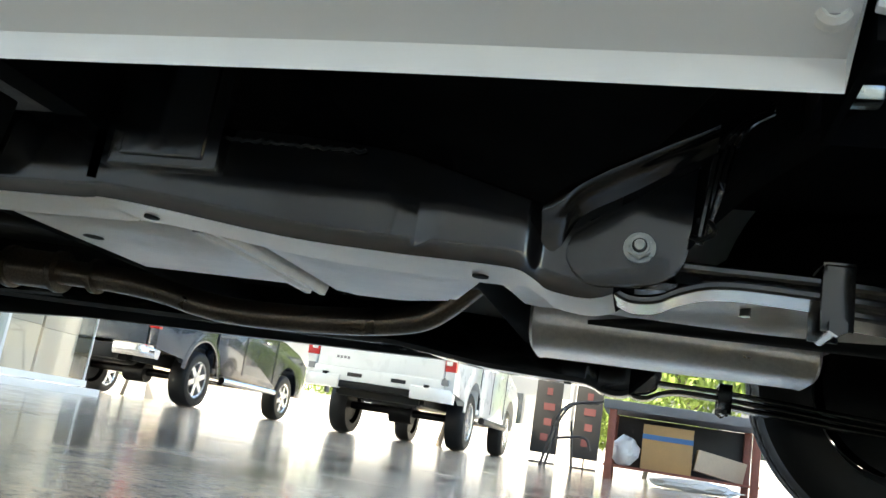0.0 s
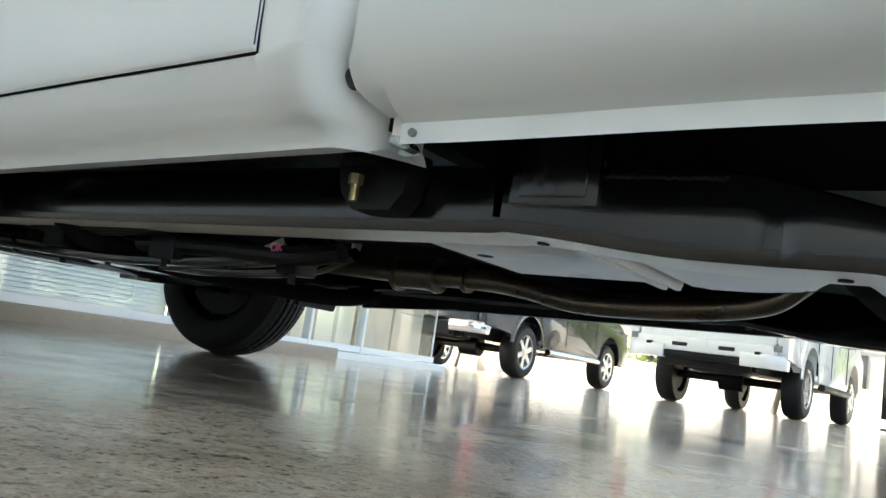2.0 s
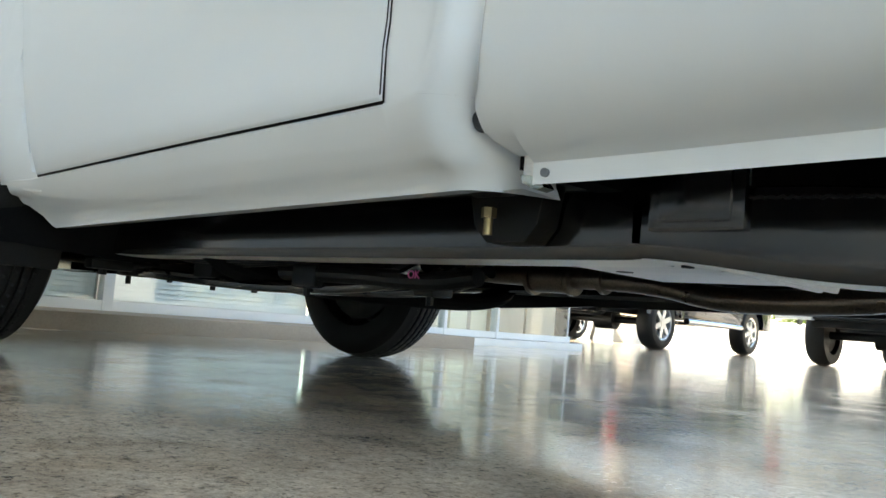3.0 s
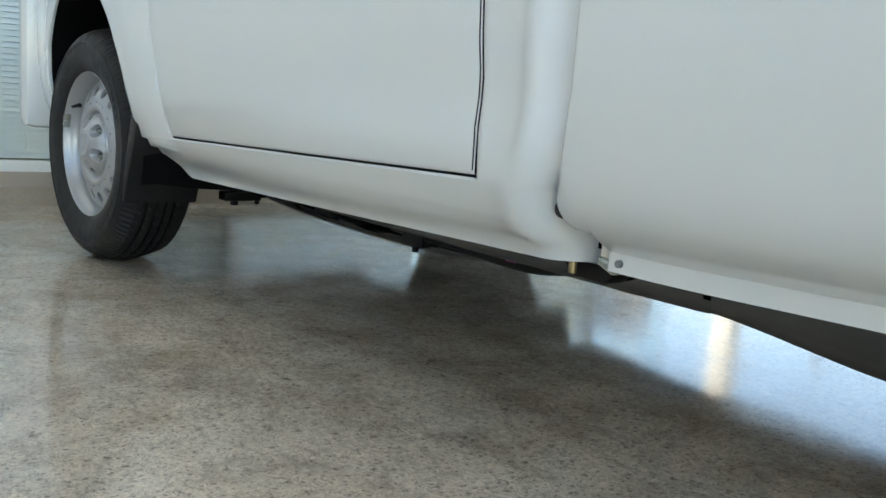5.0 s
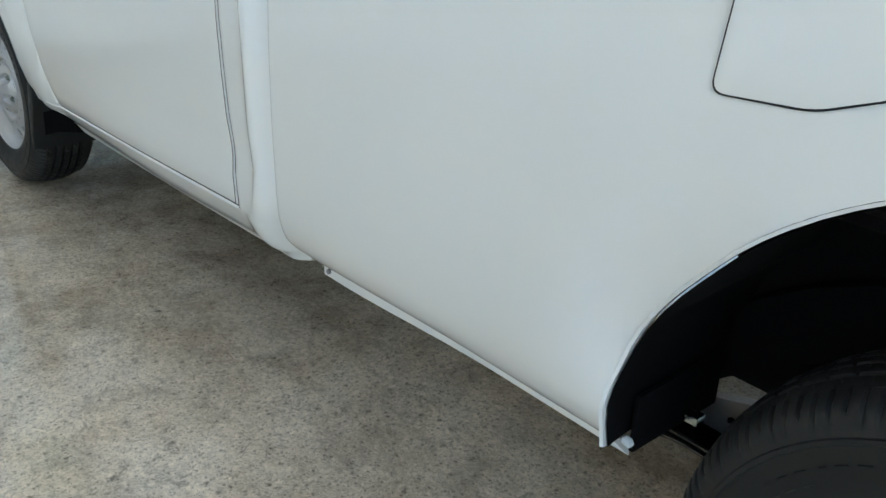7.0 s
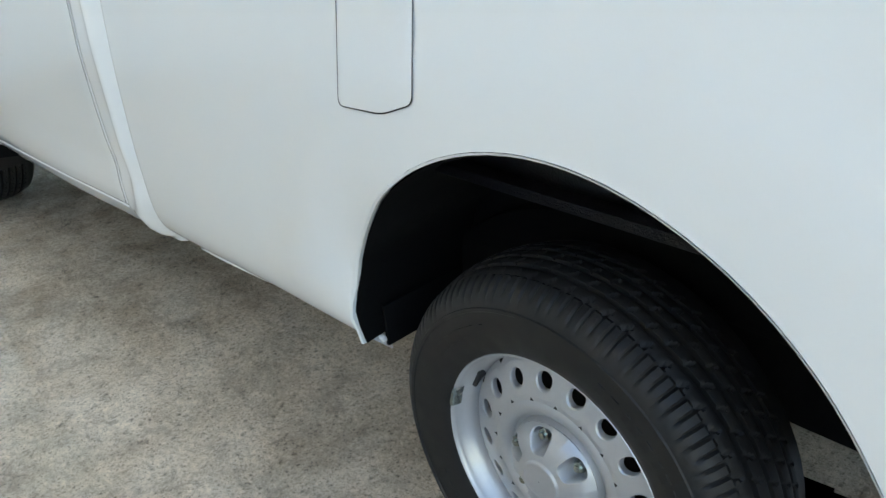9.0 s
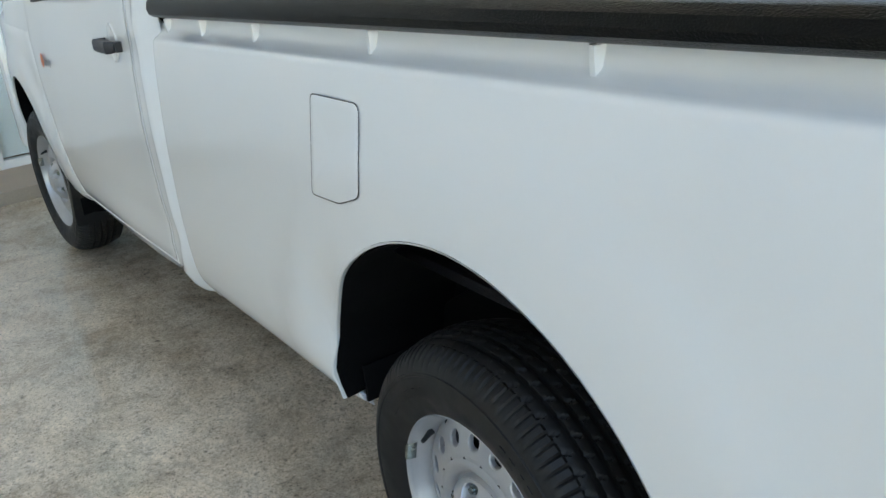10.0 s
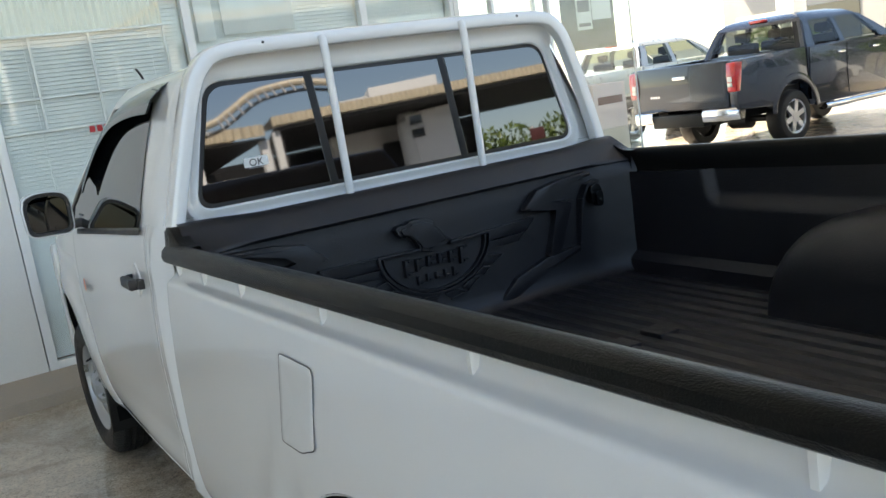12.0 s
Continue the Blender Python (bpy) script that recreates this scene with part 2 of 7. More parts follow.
POLE = mat("weathered_concrete_pole", (0.22, 0.21, 0.20), 0.85, var=0.2, scale=3)
CONC2 = mat("painted_render", (0.62, 0.62, 0.60), 0.8, var=0.08, scale=0.8)
DARKWIN = mat("dark_window", (0.02, 0.025, 0.03), 0.1, coat=1.0)
PINK = mat("pink_chalk", (0.62, 0.12, 0.34), 0.8)
GREYMARK = mat("grey_chalk", (0.22, 0.22, 0.22), 0.8)
ORANGE = mat("orange_sticker", (0.70, 0.16, 0.04), 0.4)
GREYINK = mat("grey_ink", (0.22, 0.22, 0.23), 0.5)
POSTER = mat("poster_print", (0.22, 0.22, 0.22), 0.5, var=0.45, scale=7, fine=30)
FADEDRED = mat("faded_red_print", (0.11, 0.03, 0.03), 0.6, var=0.2)
REDINK = mat("red_sign", (0.50, 0.03, 0.03), 0.4)
WHITEINK = mat("white_label", (0.75, 0.76, 0.74), 0.5)
BLACKINK = mat("black_print", (0.02, 0.02, 0.02), 0.5)
SEAT = mat("grey_seat_fabric", (0.10, 0.10, 0.11), 0.9, var=0.2)

# ---- mesh helpers ----


def thing(name, label, category, loc=(0, 0, 0), rz=0.0, group="", kind=""):
    e = new(name)
    e.empty_display_size = 0.1
    e.matrix_world = pose(*loc, 0, 0, rz)
    return tagged(e, label, category, group, kind)


def part(name, bm, material, parent=None, label="", sharp=32.0):
    me = bpy.data.meshes.new(name)
    bmesh.ops.recalc_face_normals(bm, faces=bm.faces)
    bm.to_mesh(me)
    bm.free()
    for m in material if isinstance(material, (list, tuple)) else [material]:
        me.materials.append(m)
    me.shade_smooth()
    me.set_sharp_from_angle(angle=radians(sharp))
    ob = new(name, me)
    if parent:
        ob.parent = parent
    if label:
        ob["label"] = label
    return ob


def single(name, bm, material, label, category, group="", kind="", sharp=32.0):
    return tagged(part(name, bm, material, None, "", sharp), label, category, group, kind)


def B():
    return bmesh.new()


def box(bm, x0, x1, y0, y1, z0, z1, bev=0.0, mi=0, rot=None):
    g = bmesh.ops.create_cube(bm, size=1.0)
    vs = g["verts"]
    c = Vector(((x0 + x1) / 2, (y0 + y1) / 2, (z0 + z1) / 2))
    s = Vector((x1 - x0, y1 - y0, z1 - z0))
    for v in vs:
        v.co = Vector((v.co.x * s.x, v.co.y * s.y, v.co.z * s.z))
    if rot is not None:
        bmesh.ops.rotate(bm, verts=vs, cent=(0, 0, 0), matrix=rot)
    for v in vs:
        v.co += c
    fs = list({f for v in vs for f in v.link_faces})
    for f in fs:
        f.material_index = mi
    if bev:
        es = list({e for v in vs for e in v.link_edges})
        bmesh.ops.bevel(bm, geom=es, offset=bev, segments=2, profile=0.6, affect="EDGES")
    return bm


def cyl(bm, p0, p1, r, seg=16, r2=None, caps=True, mi=0):
    p0, p1 = Vector(p0), Vector(p1)
    d = p1 - p0
    q = d.to_track_quat("Z", "Y").to_matrix().to_4x4()
    g = bmesh.ops.create_cone(bm, cap_ends=caps, segments=seg, radius1=r, radius2=r if r2 is None else r2, depth=d.length)
    bmesh.ops.transform(bm, verts=g["verts"], matrix=Matrix.Translation((p0 + p1) / 2) @ q)
    for f in {f for v in g["verts"] for f in v.link_faces}:
        f.material_index = mi
    return bm


def grid(bm, pts, close_u=False, close_v=False, mi=0):
    """pts[i][j] of places: a skin over them."""
    rows = [[bm.verts.new(p) for p in r] for r in pts]
    nu, nv = len(rows), len(rows[0])
    for i in range(nu if close_u else nu - 1):
        for j in range(nv if close_v else nv - 1):
            a, b, c, d = rows[i][j], rows[(i + 1) % nu][j], rows[(i + 1) % nu][(j + 1) % nv], rows[i][(j + 1) % nv]
            try:
                f = bm.faces.new((a, b, c, d))
                f.material_index = mi
            except ValueError:
                pass
    return rows


def smooth_path(pts, n=8):
    """A Catmull-Rom line through the points."""
    P = [Vector(p) for p in pts]
    out = []
    for i in range(len(P) - 1):
        a = P[i - 1] if i else P[0] * 2 - P[1]
        b, c = P[i], P[i + 1]
        d = P[i + 2] if i + 2 < len(P) else P[-1] * 2 - P[-2]
        for k in range(n):
            t = k / n
            out.append(0.5 * (2 * b + (c - a) * t + (2 * a - 5 * b + 4 * c - d) * t * t + (3 * b - a - 3 * c + d) * t ** 3))
    out.append(P[-1])
    return out


def tube(bm, pts, r, seg=10, caps=True, squash=1.0):
    P = [Vector(p) for p in pts]
    rows = []
    up = Vector((0.03, 0.05, 1)).normalized()
    for i, p in enumerate(P):
        t = (P[min(i + 1, len(P) - 1)] - P[max(i - 1, 0)]).normalized()
        u = up if abs(t.dot(up)) < 0.95 else Vector((1, 0.1, 0)).normalized()
        a = t.cross(u).normalized()
        b = a.cross(t).normalized()
        rr = r[i] if isinstance(r, (list, tuple)) else r
        rows.append([p + a * (math.cos(k * math.tau / seg) * rr) + b * (math.sin(k * math.tau / seg) * rr * squash) for k in range(seg)])
    g = grid(bm, rows, close_v=True)
    if caps:
        for row in (g[0], g[-1]):
            try:
                bm.faces.new(row)
            except ValueError:
                pass
    return bm


def prism(bm, poly, axis, a, b, bev=0.0, mi=0):
    """A polygon of (u, v) pushed along an axis from a to b; u, v are the other two axes in order."""
    def at(u, v, w):
        return {"x": (w, u, v), "y": (u, w, v), "z": (u, v, w)}[axis]
    lo = [bm.verts.new(at(u, v, a)) for u, v in poly]
    hi = [bm.verts.new(at(u, v, b)) for u, v in poly]
    fs = [bm.faces.new(lo), bm.faces.new(hi)]
    n = len(poly)
    for i in range(n):
        fs.append(bm.faces.new((lo[i], lo[(i + 1) % n], hi[(i + 1) % n], hi[i])))
    for f in fs:
        f.material_index = mi
    if bev:
        es = list({e for f in fs for e in f.edges})
        bmesh.ops.bevel(bm, geom=es, offset=bev, segments=2, profile=0.6, affect="EDGES")
    return bm


def revolve(bm, prof, cx, cz, seg=64, notch=None, mi=0):
    """Profile of (radius, y) turned round the line through (cx, cz) along y."""
    rows = []
    for i in range(seg):
        a = i * math.tau / seg
        rows.append([(cx + math.cos(a) * (r - (notch(i, k) if notch else 0)), y, cz + math.sin(a) * (r - (notch(i, k) if notch else 0))) for k, (r, y) in enumerate(prof)])
    grid(bm, rows, close_u=True, mi=mi)
    return bm


def lerp_tab(tab, v):
    """Smooth look-up in rows of (key, value)."""
    if v <= tab[0][0]:
        return tab[0][1]
    for (a, p), (b, q) in zip(tab, tab[1:]):
        if v <= b:
            t = (v - a) / (b - a)
            return p + (q - p) * t
    return tab[-1][1]


def sstep(a, b, v):
    t = min(max((v - a) / (b - a), 0), 1)
    return t * t * (3 - 2 * t)

# ---- the white pickup: x to its tail, y across, floor at z 0 ----
WID = 1.74
truck = thing("pickup_truck", "new white single-cab pickup truck with black bed liner", "pickup truck")


def sd(y, side):
    return y if side == 0 else WID - y


RCX, RCZ, RR = 3.155, 0.405, 0.477
FCX, FCZ, FR = 0.02, 0.37, 0.44


def bed_top(x):
    return 1.14 + 0.03 * (x - 2.0)


BED_TAB = [(0.346, 0.118), (0.372, 0.118), (0.377, 0.110), (0.386, 0.090), (0.398, 0.070), (0.411, 0.054), (0.428, 0.041), (0.452, 0.030), (0.48, 0.022), (0.52, 0.013), (0.62, 0.007), (0.80, 0.009), (0.90, 0.015), (0.98, 0.021), (1.03, 0.026), (1.048, 0.029), (1.06, 0.033)]
GROOVE = [(0.0, 0.033), (0.003, 0.038), (0.006, 0.045), (0.012, 0.056), (0.022, 0.065), (0.045, 0.0715), (0.10, 0.0725)]


def fold_drop(x):
    """The fold and flange sit a little lower and further out towards the cab."""
    return 0.009 * (1 - sstep(1.95, 2.4, x))


def bed_y(x, z, side=0):
    s = bed_top(x) - 0.052
    k = fold_drop(x) * (1 - sstep(0.44, 0.58, z))
    zz = z + k
    if zz <= s:
        y = lerp_tab(BED_TAB, min(zz * 1.06 / s if zz > 0.52 else zz, 1.06)) - 1.1 * k * (1 - sstep(0.372, 0.41, zz))
    else:
        y = lerp_tab(GROOVE, zz - s)
    d = math.hypot(x - RCX, z - RCZ)
    if z > 0.38:
        a = math.atan2(z - RCZ, x - RCX)
        y -= 0.010 * sstep(0.685, 0.61, d) * (1 - sstep(0.93, 1.06, z)) * sstep(0.44, 0.60, z)
        # the front of the opening rolls in to its lip
        y += 0.036 * sstep(0.115, 0.0, d - arch_r(a)) ** 2 * sstep(radians(128), radians(158), a) * sstep(0.44, 0.56, z)
    # rounded lower front corner
    if x < 1.918:
        y += 0.05 * sstep(0.39, 0.37, z)
    if x < 1.895 and z < 0.394:
        y += 0.05 * sstep(0.82, 1.25, math.hypot((1.895 - x) / 0.023, (0.394 - z) / 0.024)) * sstep(0.368, 0.384, z)
    e = max(0.0, 1 - (x - 1.872) / 0.035)
    return y + (0.028 - 0.020 * sstep(0.47, 0.41, z)) * (1 - sstep(s - 0.01, s + 0.02, z)) * e * e


def front_set(x, z):
    """The bed's front edge leans back above its lower corner."""
    return 0.019 * (1 - sstep(1.90, 1.98, x)) * sstep(0.44, 0.60, z)


def arch_r(a):
    """Radius of the rear wheel opening, wider towards its front foot; a from 0 at the rear to pi."""
    return RR + 0.020 * sstep(radians(138), radians(165), a)


def bed_side(side):
    xs = [1.872, 1.876, 1.881, 1.887, 1.893, 1.899, 1.905, 1.911, 1.9165, 1.919, 1.923, 1.928, 1.937] + [1.937 + (2.62 - 1.937) * i / 12 for i in range(1, 13)] + [2.64, 2.655, 2.664]
    arch = {}
    for i in range(53):
        a = math.pi * (1 - i / 52)
        x = RCX + arch_r(a) * math.cos(a)
        arch[x] = RCZ + arch_r(a) * math.sin(a)
    xs = [x for x in xs if x < min(arch) - 0.001] + list(arch)
    xs += [3.66 + (4.24 - 3.66) * i / 10 for i in range(11)]
    pts = []
    for x in xs:
        zl = 0.346 - fold_drop(x)
        zl = arch.get(x, zl)
        top = bed_top(x) + 0.03
        s = bed_top(x) - 0.052
        base = [0.346, 0.360, 0.368, 0.372, 0.375, 0.379, 0.384, 0.390, 0.396, 0.403, 0.409, 0.416, 0.424, 0.432, 0.443, 0.455, 0.48, 0.52, 0.56, 0.62, 0.68, 0.74, 0.80, 0.86, 0.92, 0.97, 1.01, s - 0.01, s - 0.002, s + 0.003, s + 0.006, s + 0.012, s + 0.022, s + 0.032, s + 0.045, s + 0.065, top]
        col = []
        for z in base:
            z -= fold_drop(x) * (1 - sstep(0.44, 0.58, z))
            z = max(z, zl + (z - 0.3) * 0.004)
            col.append((x + front_set(x, z), sd(bed_y(x, z), side), z))
        pts.append(col)
    bm = B()
    grid(bm, pts)
    bmesh.ops.remove_doubles(bm, verts=bm.verts, dist=0.0004)
    return part("bed_side", bm, PAINT, truck)


def arch_lip(side, cx, cz, rf, yf, a0, a1, name="wheel_arch_lip", depth=0.010):
    bm = B()
    rows = []
    for i in range(49):
        a = radians(a0 + (a1 - a0) * i / 48)
        r = rf(a) if callable(rf) else rf
        x, z = cx + r * math.cos(a), cz + r * math.sin(a)
        y = yf(x, z)
        x2, z2 = cx + (r - 0.004) * math.cos(a), cz + (r - 0.004) * math.sin(a)
        rows.append([(x, sd(y - 0.0015, side), z), (x2, sd(y + 0.001, side), z2), (x2, sd(y + depth, side), z2)])
    grid(bm, rows)
    return part(name, bm, PAINT, truck)


def wheel_liner(side, cx, cz, rf, a0, a1, yf, y1=0.46, swell=1.0):
    bm = B()
    rows = []
    for i in range(40):
        a = radians(a0 + (a1 - a0) * i / 39)
        r = rf(a) if callable(rf) else rf
        rib = 0.012 if (i // 2) % 4 == 0 else 0.0
        rows.append([(cx + (r + k - rib) * math.cos(a), sd(y, side), cz + (r + k - rib) * math.sin(a)) for y, k in ((yf(cx + r * math.cos(a), cz + r * math.sin(a)) + 0.006, rib - 0.0068), (yf(cx + r * math.cos(a), cz + r * math.sin(a)) + 0.05, -0.002), (0.16, 0.03 * swell), (min(0.30, y1 - 0.02), 0.05 * swell), (y1, 0.05 * swell))])
    grid(bm, rows)
    # inner wall
    inner = [bm.verts.new((cx + (r + 0.05 * swell) * math.cos(radians(a0 + (a1 - a0) * i / 39)), sd(y1, side), cz + (r + 0.05 * swell) * math.sin(radians(a0 + (a1 - a0) * i / 39)))) for i in range(40)]
    bm.faces.new(inner)
    return part("wheel_arch_liner", bm, UNDERBLACK, truck, "black plastic wheel arch liner")


for s in (0, 1):
    bed_side(s)
    arch_lip(s, RCX, RCZ, arch_r, lambda x, z: bed_y(x, max(z, 0.42)), -2, 181)
    wheel_liner(s, RCX, RCZ, arch_r, -2, 181, lambda x, z: bed_y(x, max(z, 0.42)), 0.335, 0.0)

# near-black sheets added below the bed floor, standing in for the shade there
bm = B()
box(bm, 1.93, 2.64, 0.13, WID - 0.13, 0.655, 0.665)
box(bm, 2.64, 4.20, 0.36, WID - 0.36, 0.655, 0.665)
part("bed_underside", bm, UNDERBLACK, truck)
# black splash plate that closes the front foot of the rear opening
for s in (0, 1):
    bm = B()
    box(bm, 2.668, 2.676, *sorted((sd(0.094, s), sd(0.285, s))), 0.374, 0.46, 0.002)
    part("splash_plate", bm, UNDERBLACK, truck)
# a small white tab below the front end of the rear arch
bm = B()
prism(bm, [(2.664, 0.391), (2.678, 0.388), (2.681, 0.392), (2.677, 0.399), (2.666, 0.401)], "y", 0.080, 0.090, 0.003)
part("flange_end", bm, PAINT, truck)

# cab skin
CAB_TAB = [(0.300, 0.105), (0.318, 0.098), (0.332, 0.088), (0.35, 0.066), (0.375, 0.045), (0.40, 0.032), (0.43, 0.022), (0.50, 0.006), (0.62, -0.006), (0.85, -0.010), (1.00, -0.004), (1.12, 0.010), (1.20, 0.030), (1.235, 0.046)]
GLASS_TAB = [(1.235, 0.046), (1.30, 0.066), (1.45, 0.122), (1.56, 0.170), (1.61, 0.196), (1.645, 0.228), (1.668, 0.280), (1.68, 0.36), (1.692, 0.55), (1.697, 0.87)]


def cab_y(x, z):
    zq = z - 0.018 * sstep(1.2, 1.8, x) * (1 - sstep(0.42, 0.56, z))
    y = lerp_tab(CAB_TAB, zq) if z < 1.235 else lerp_tab(GLASS_TAB, z)
    if x < 0.3:
        y += 0.10 * ((0.3 - x) / 1.1) ** 2
    # the doors draw in a little towards the rear, a bead closes the cab's rear edge
    y += 0.024 * sstep(0.75, 1.65, x) * sstep(0.415, 0.56, z) * (1 - sstep(1.02, 1.235, z))
    w = sstep(0.41, 0.50, z)
    e = max(0.0, (x - 1.81 - 0.038 * w) / (0.055 - 0.011 * w))
    y += (0.055 - 0.037 * w) * e * e
    b = math.exp(-((x - 1.80 - 0.042 * w) / (0.035 - 0.012 * w)) ** 2)
    d = math.hypot(x - FCX, z - FCZ)
    if z > 0.37:
        y -= 0.014 * sstep(0.64, 0.52, d) * (1 - sstep(0.8, 1.0, z))
    if 0.36 < z:
        y -= (0.010 + 0.003 * w) * b * (1 - sstep(1.08, 1.235, z))
    return y


def door_f(z):
    return lerp_tab([(0.38, 0.648), (0.45, 0.635), (0.6, 0.60), (0.8, 0.545), (1.0, 0.50), (1.235, 0.47)], z)


def door_r(z):
    return lerp_tab([(0.42, 1.733), (0.47, 1.735), (0.53, 1.734), (0.58, 1.737), (0.64, 1.733), (0.70, 1.729), (0.8, 1.726), (1.04, 1.738), (1.235, 1.765)], z)


GAP = 0.0021


def steps(n, e=0.006):
    return [0.0, e * 0.5, e] + [e + (1 - 2 * e) * i / n for i in range(1, n)] + [1 - e, 1 - e * 0.5, 1.0]


def patch(name, xl, xr, zbl, zbr, zt, side, nu=14, nv=18, round_=(1, 1, 1, 0), label=""):
    """A panel of the cab's skin between two edges; its rims are turned in."""
    bm = B()
    rows = []
    for u in steps(nu):
        col = []
        for v in steps(nv):
            zb = zbl + (zbr - zbl) * u
            z = zb + (zt - zb) * v
            a, b = xl(z), xr(z)
            x = a + (b - a) * u
            y = cab_y(x, z)
            k = 0.0
            for flag, w, e in ((round_[0], u * (b - a), 0.005), (round_[1], (1 - u) * (b - a), 0.005), (round_[2], v * (zt - zb), 0.005), (round_[3], (1 - v) * (zt - zb), 0.005)):
                if flag and w < e:
                    k = max(k, (1 - w / e) ** 2 * 0.004)
            col.append((x, sd(y + k, side), z))
        rows.append(col)
    grid(bm, rows)
    return part(name, bm, PAINT, truck, label)


for s in (0, 1):
    d = patch("door", lambda z: door_f(z) + 0.004, lambda z: door_r(z) - GAP, 0.404 + GAP, 0.438 + GAP, 1.235, s, 26, 24)
    patch("rear_quarter", lambda z: door_r(z) + GAP, lambda z: 1.884 + 0.026 * sstep(0.44, 0.60, z), 0.4355, 0.4355, 1.235, s, 22, 24, (1, 0, 0, 0))
    # shadow line of the door's rear edge
    bm = B()
    zz = [0.446 + 0.785 * i / 40 for i in range(41)]
    grid(bm, [[(door_r(z) + dx, sd(cab_y(door_r(z) + dx, z) - 0.0020, s), z) for dx in (-0.0016, 0.0016)] for z in zz])
    part("door_gap", bm, SEAM, truck)
    # sill below the door
    bm = B()
    rows = []
    xs = [0.505, 0.53, 0.555, 0.58, 0.60] + [0.615 + (1.732 - 0.615) * i / 34 for i in range(35)] + [1.737 + (1.888 - 1.737) * i / 14 for i in range(15)]
    for x in xs:
        zt = 0.404 + (0.438 - 0.404) * (x - 0.648) / (1.733 - 0.648)
        if x > 1.735:
            zt = 0.4355
        zt = max(zt, 0.402)
        zb = 0.302 + 0.026 * (x - 0.6) + 0.055 * sstep(0.60, 0.51, x) 
        zs = [zb + (0.39 - zb) * k for k in (0.0, 0.07, 0.2, 0.35, 0.47, 0.58, 0.72, 0.88, 1.0)]
        rows.append([(x, sd(0.13, s), zb + 0.002)] + [(x, sd(cab_y(x, z), s), z) for z in zs] + [(x, sd(cab_y(x, zt - 0.006), s), zt - 0.006), (x, sd(cab_y(x, zt) + (0.005 if x < 1.735 else 0), s), zt - GAP if x < 1.735 else zt)])
    grid(bm, rows)
    part("sill", bm, PAINT, truck)
    # front wing with its arch
    bm = B()
    rows = []
    xs = [-0.86 + 0.42 * i / 8 for i in range(8)] + [FCX - FR * math.cos(math.pi * i / 30) for i in range(31)] + [0.50, 0.54, 0.58, 0.61, 0.632, 0.645]
    for x in xs:
        zl = 0.335 if x < FCX else 0.392 - 0.02 * sstep(0.46, 0.64, x)
        if abs(x - FCX) < FR:
            zl = FCZ + math.sqrt(max(FR * FR - (x - FCX) ** 2, 0))
            if x > FCX and zl < 0.392:
                zl = 0.392
        col = []
        for k in range(19):
            z = zl + (1.10 - zl) * k / 18
            xx = min(x, door_f(z) - GAP) if x > 0.55 else x
            y = cab_y(xx, z) + (0.006 if xx >= door_f(z) - GAP - 1e-6 else 0)
            if z > 1.0:
                y += 0.08 * ((z - 1.0) / 0.1) ** 2
            col.append((xx, sd(y, s), z))
        # behind the wing's top, up to the belt
        rows.append(col)
    grid(bm, rows)
    part("front_wing", bm, PAINT, truck)
    arch_lip(s, FCX, FCZ, FR, lambda x, z: cab_y(x, max(z, 0.38)), 2, 178)
    wheel_liner(s, FCX, FCZ, FR, -14, 180, lambda x, z: cab_y(x, max(z, 0.38)))
    # belt fill ahead of the door up to the screen
    bm = B()
    grid(bm, [[(x, sd(cab_y(x, z) + 0.004, s), z) for z in (1.02, 1.08, 1.15, 1.2, 1.235)] for x in (-0.05, 0.1, 0.25, 0.4, 0.475)])
    part("scuttle_side", bm, PAINT, truck)

# dark inner skin behind the gaps
for s in (0, 1):
    bm = B()
    grid(bm, [[(x, sd(cab_y(x, z) + 0.016, s), z) for z in (0.34, 0.38, 0.43, 0.5, 0.62, 0.85, 1.0, 1.12, 1.2)] for x in (0.50, 0.65, 0.9, 1.2, 1.5, 1.7, 1.8)])
    part("inner_skin", bm, SEAM, truck)

# greenhouse sides, roof, back
def a_pillar(z):
    return lerp_tab([(1.235, 0.40), (1.45, 0.72), (1.58, 0.93), (1.645, 1.03), (1.70, 1.08)], z)


bm = B()
zs = [1.228, 1.26, 1.30, 1.36, 1.42, 1.48, 1.54, 1.58, 1.61, 1.63, 1.645, 1.658, 1.668, 1.675, 1.68, 1.687, 1.692, 1.695, 1.697]
for s in (0, 1):
    rows = []
    for u in [i / 16 for i in range(15)] + [0.9, 0.93, 0.95, 0.965, 0.98, 0.99, 1.0, 1.001]:
        col = []
        for z in zs:
            x = a_pillar(z) + (1.885 - 0.12 * sstep(1.3, 1.75, z) * 0.25 - a_pillar(z)) * min(u, 1.0)
            high = 0.05 * max(0, (min(u, 1.0) - 0.93) / 0.07) ** 2 * (z < 1.66)
            low = 0.018 * max(0, (x - 1.848) / 0.044) ** 2 if u <= 1.0 else 0.05
            k = sstep(1.235, 1.40, z)
            col.append((x, sd(lerp_tab(GLASS_TAB, z) + low * (1 - k) + high * k, s), z))
        rows.append(col)
    grid(bm, rows)
bmesh.ops.remove_doubles(bm, verts=bm.verts, dist=0.001)
part("roof", bm, PAINT, truck)

bm = B()
rows = [[(-0.02 + 0.02 * abs(v) * 6, 0.87 + v * (0.80 - 0.02), 1.10) for v in (-1, -.5, 0, .5, 1)], [(1.0, 0.87 + v * 0.56, 1.66) for v in (-1, -.5, 0, .5, 1)]]
grid(bm, rows)
part("windscreen", bm, TINT, truck)

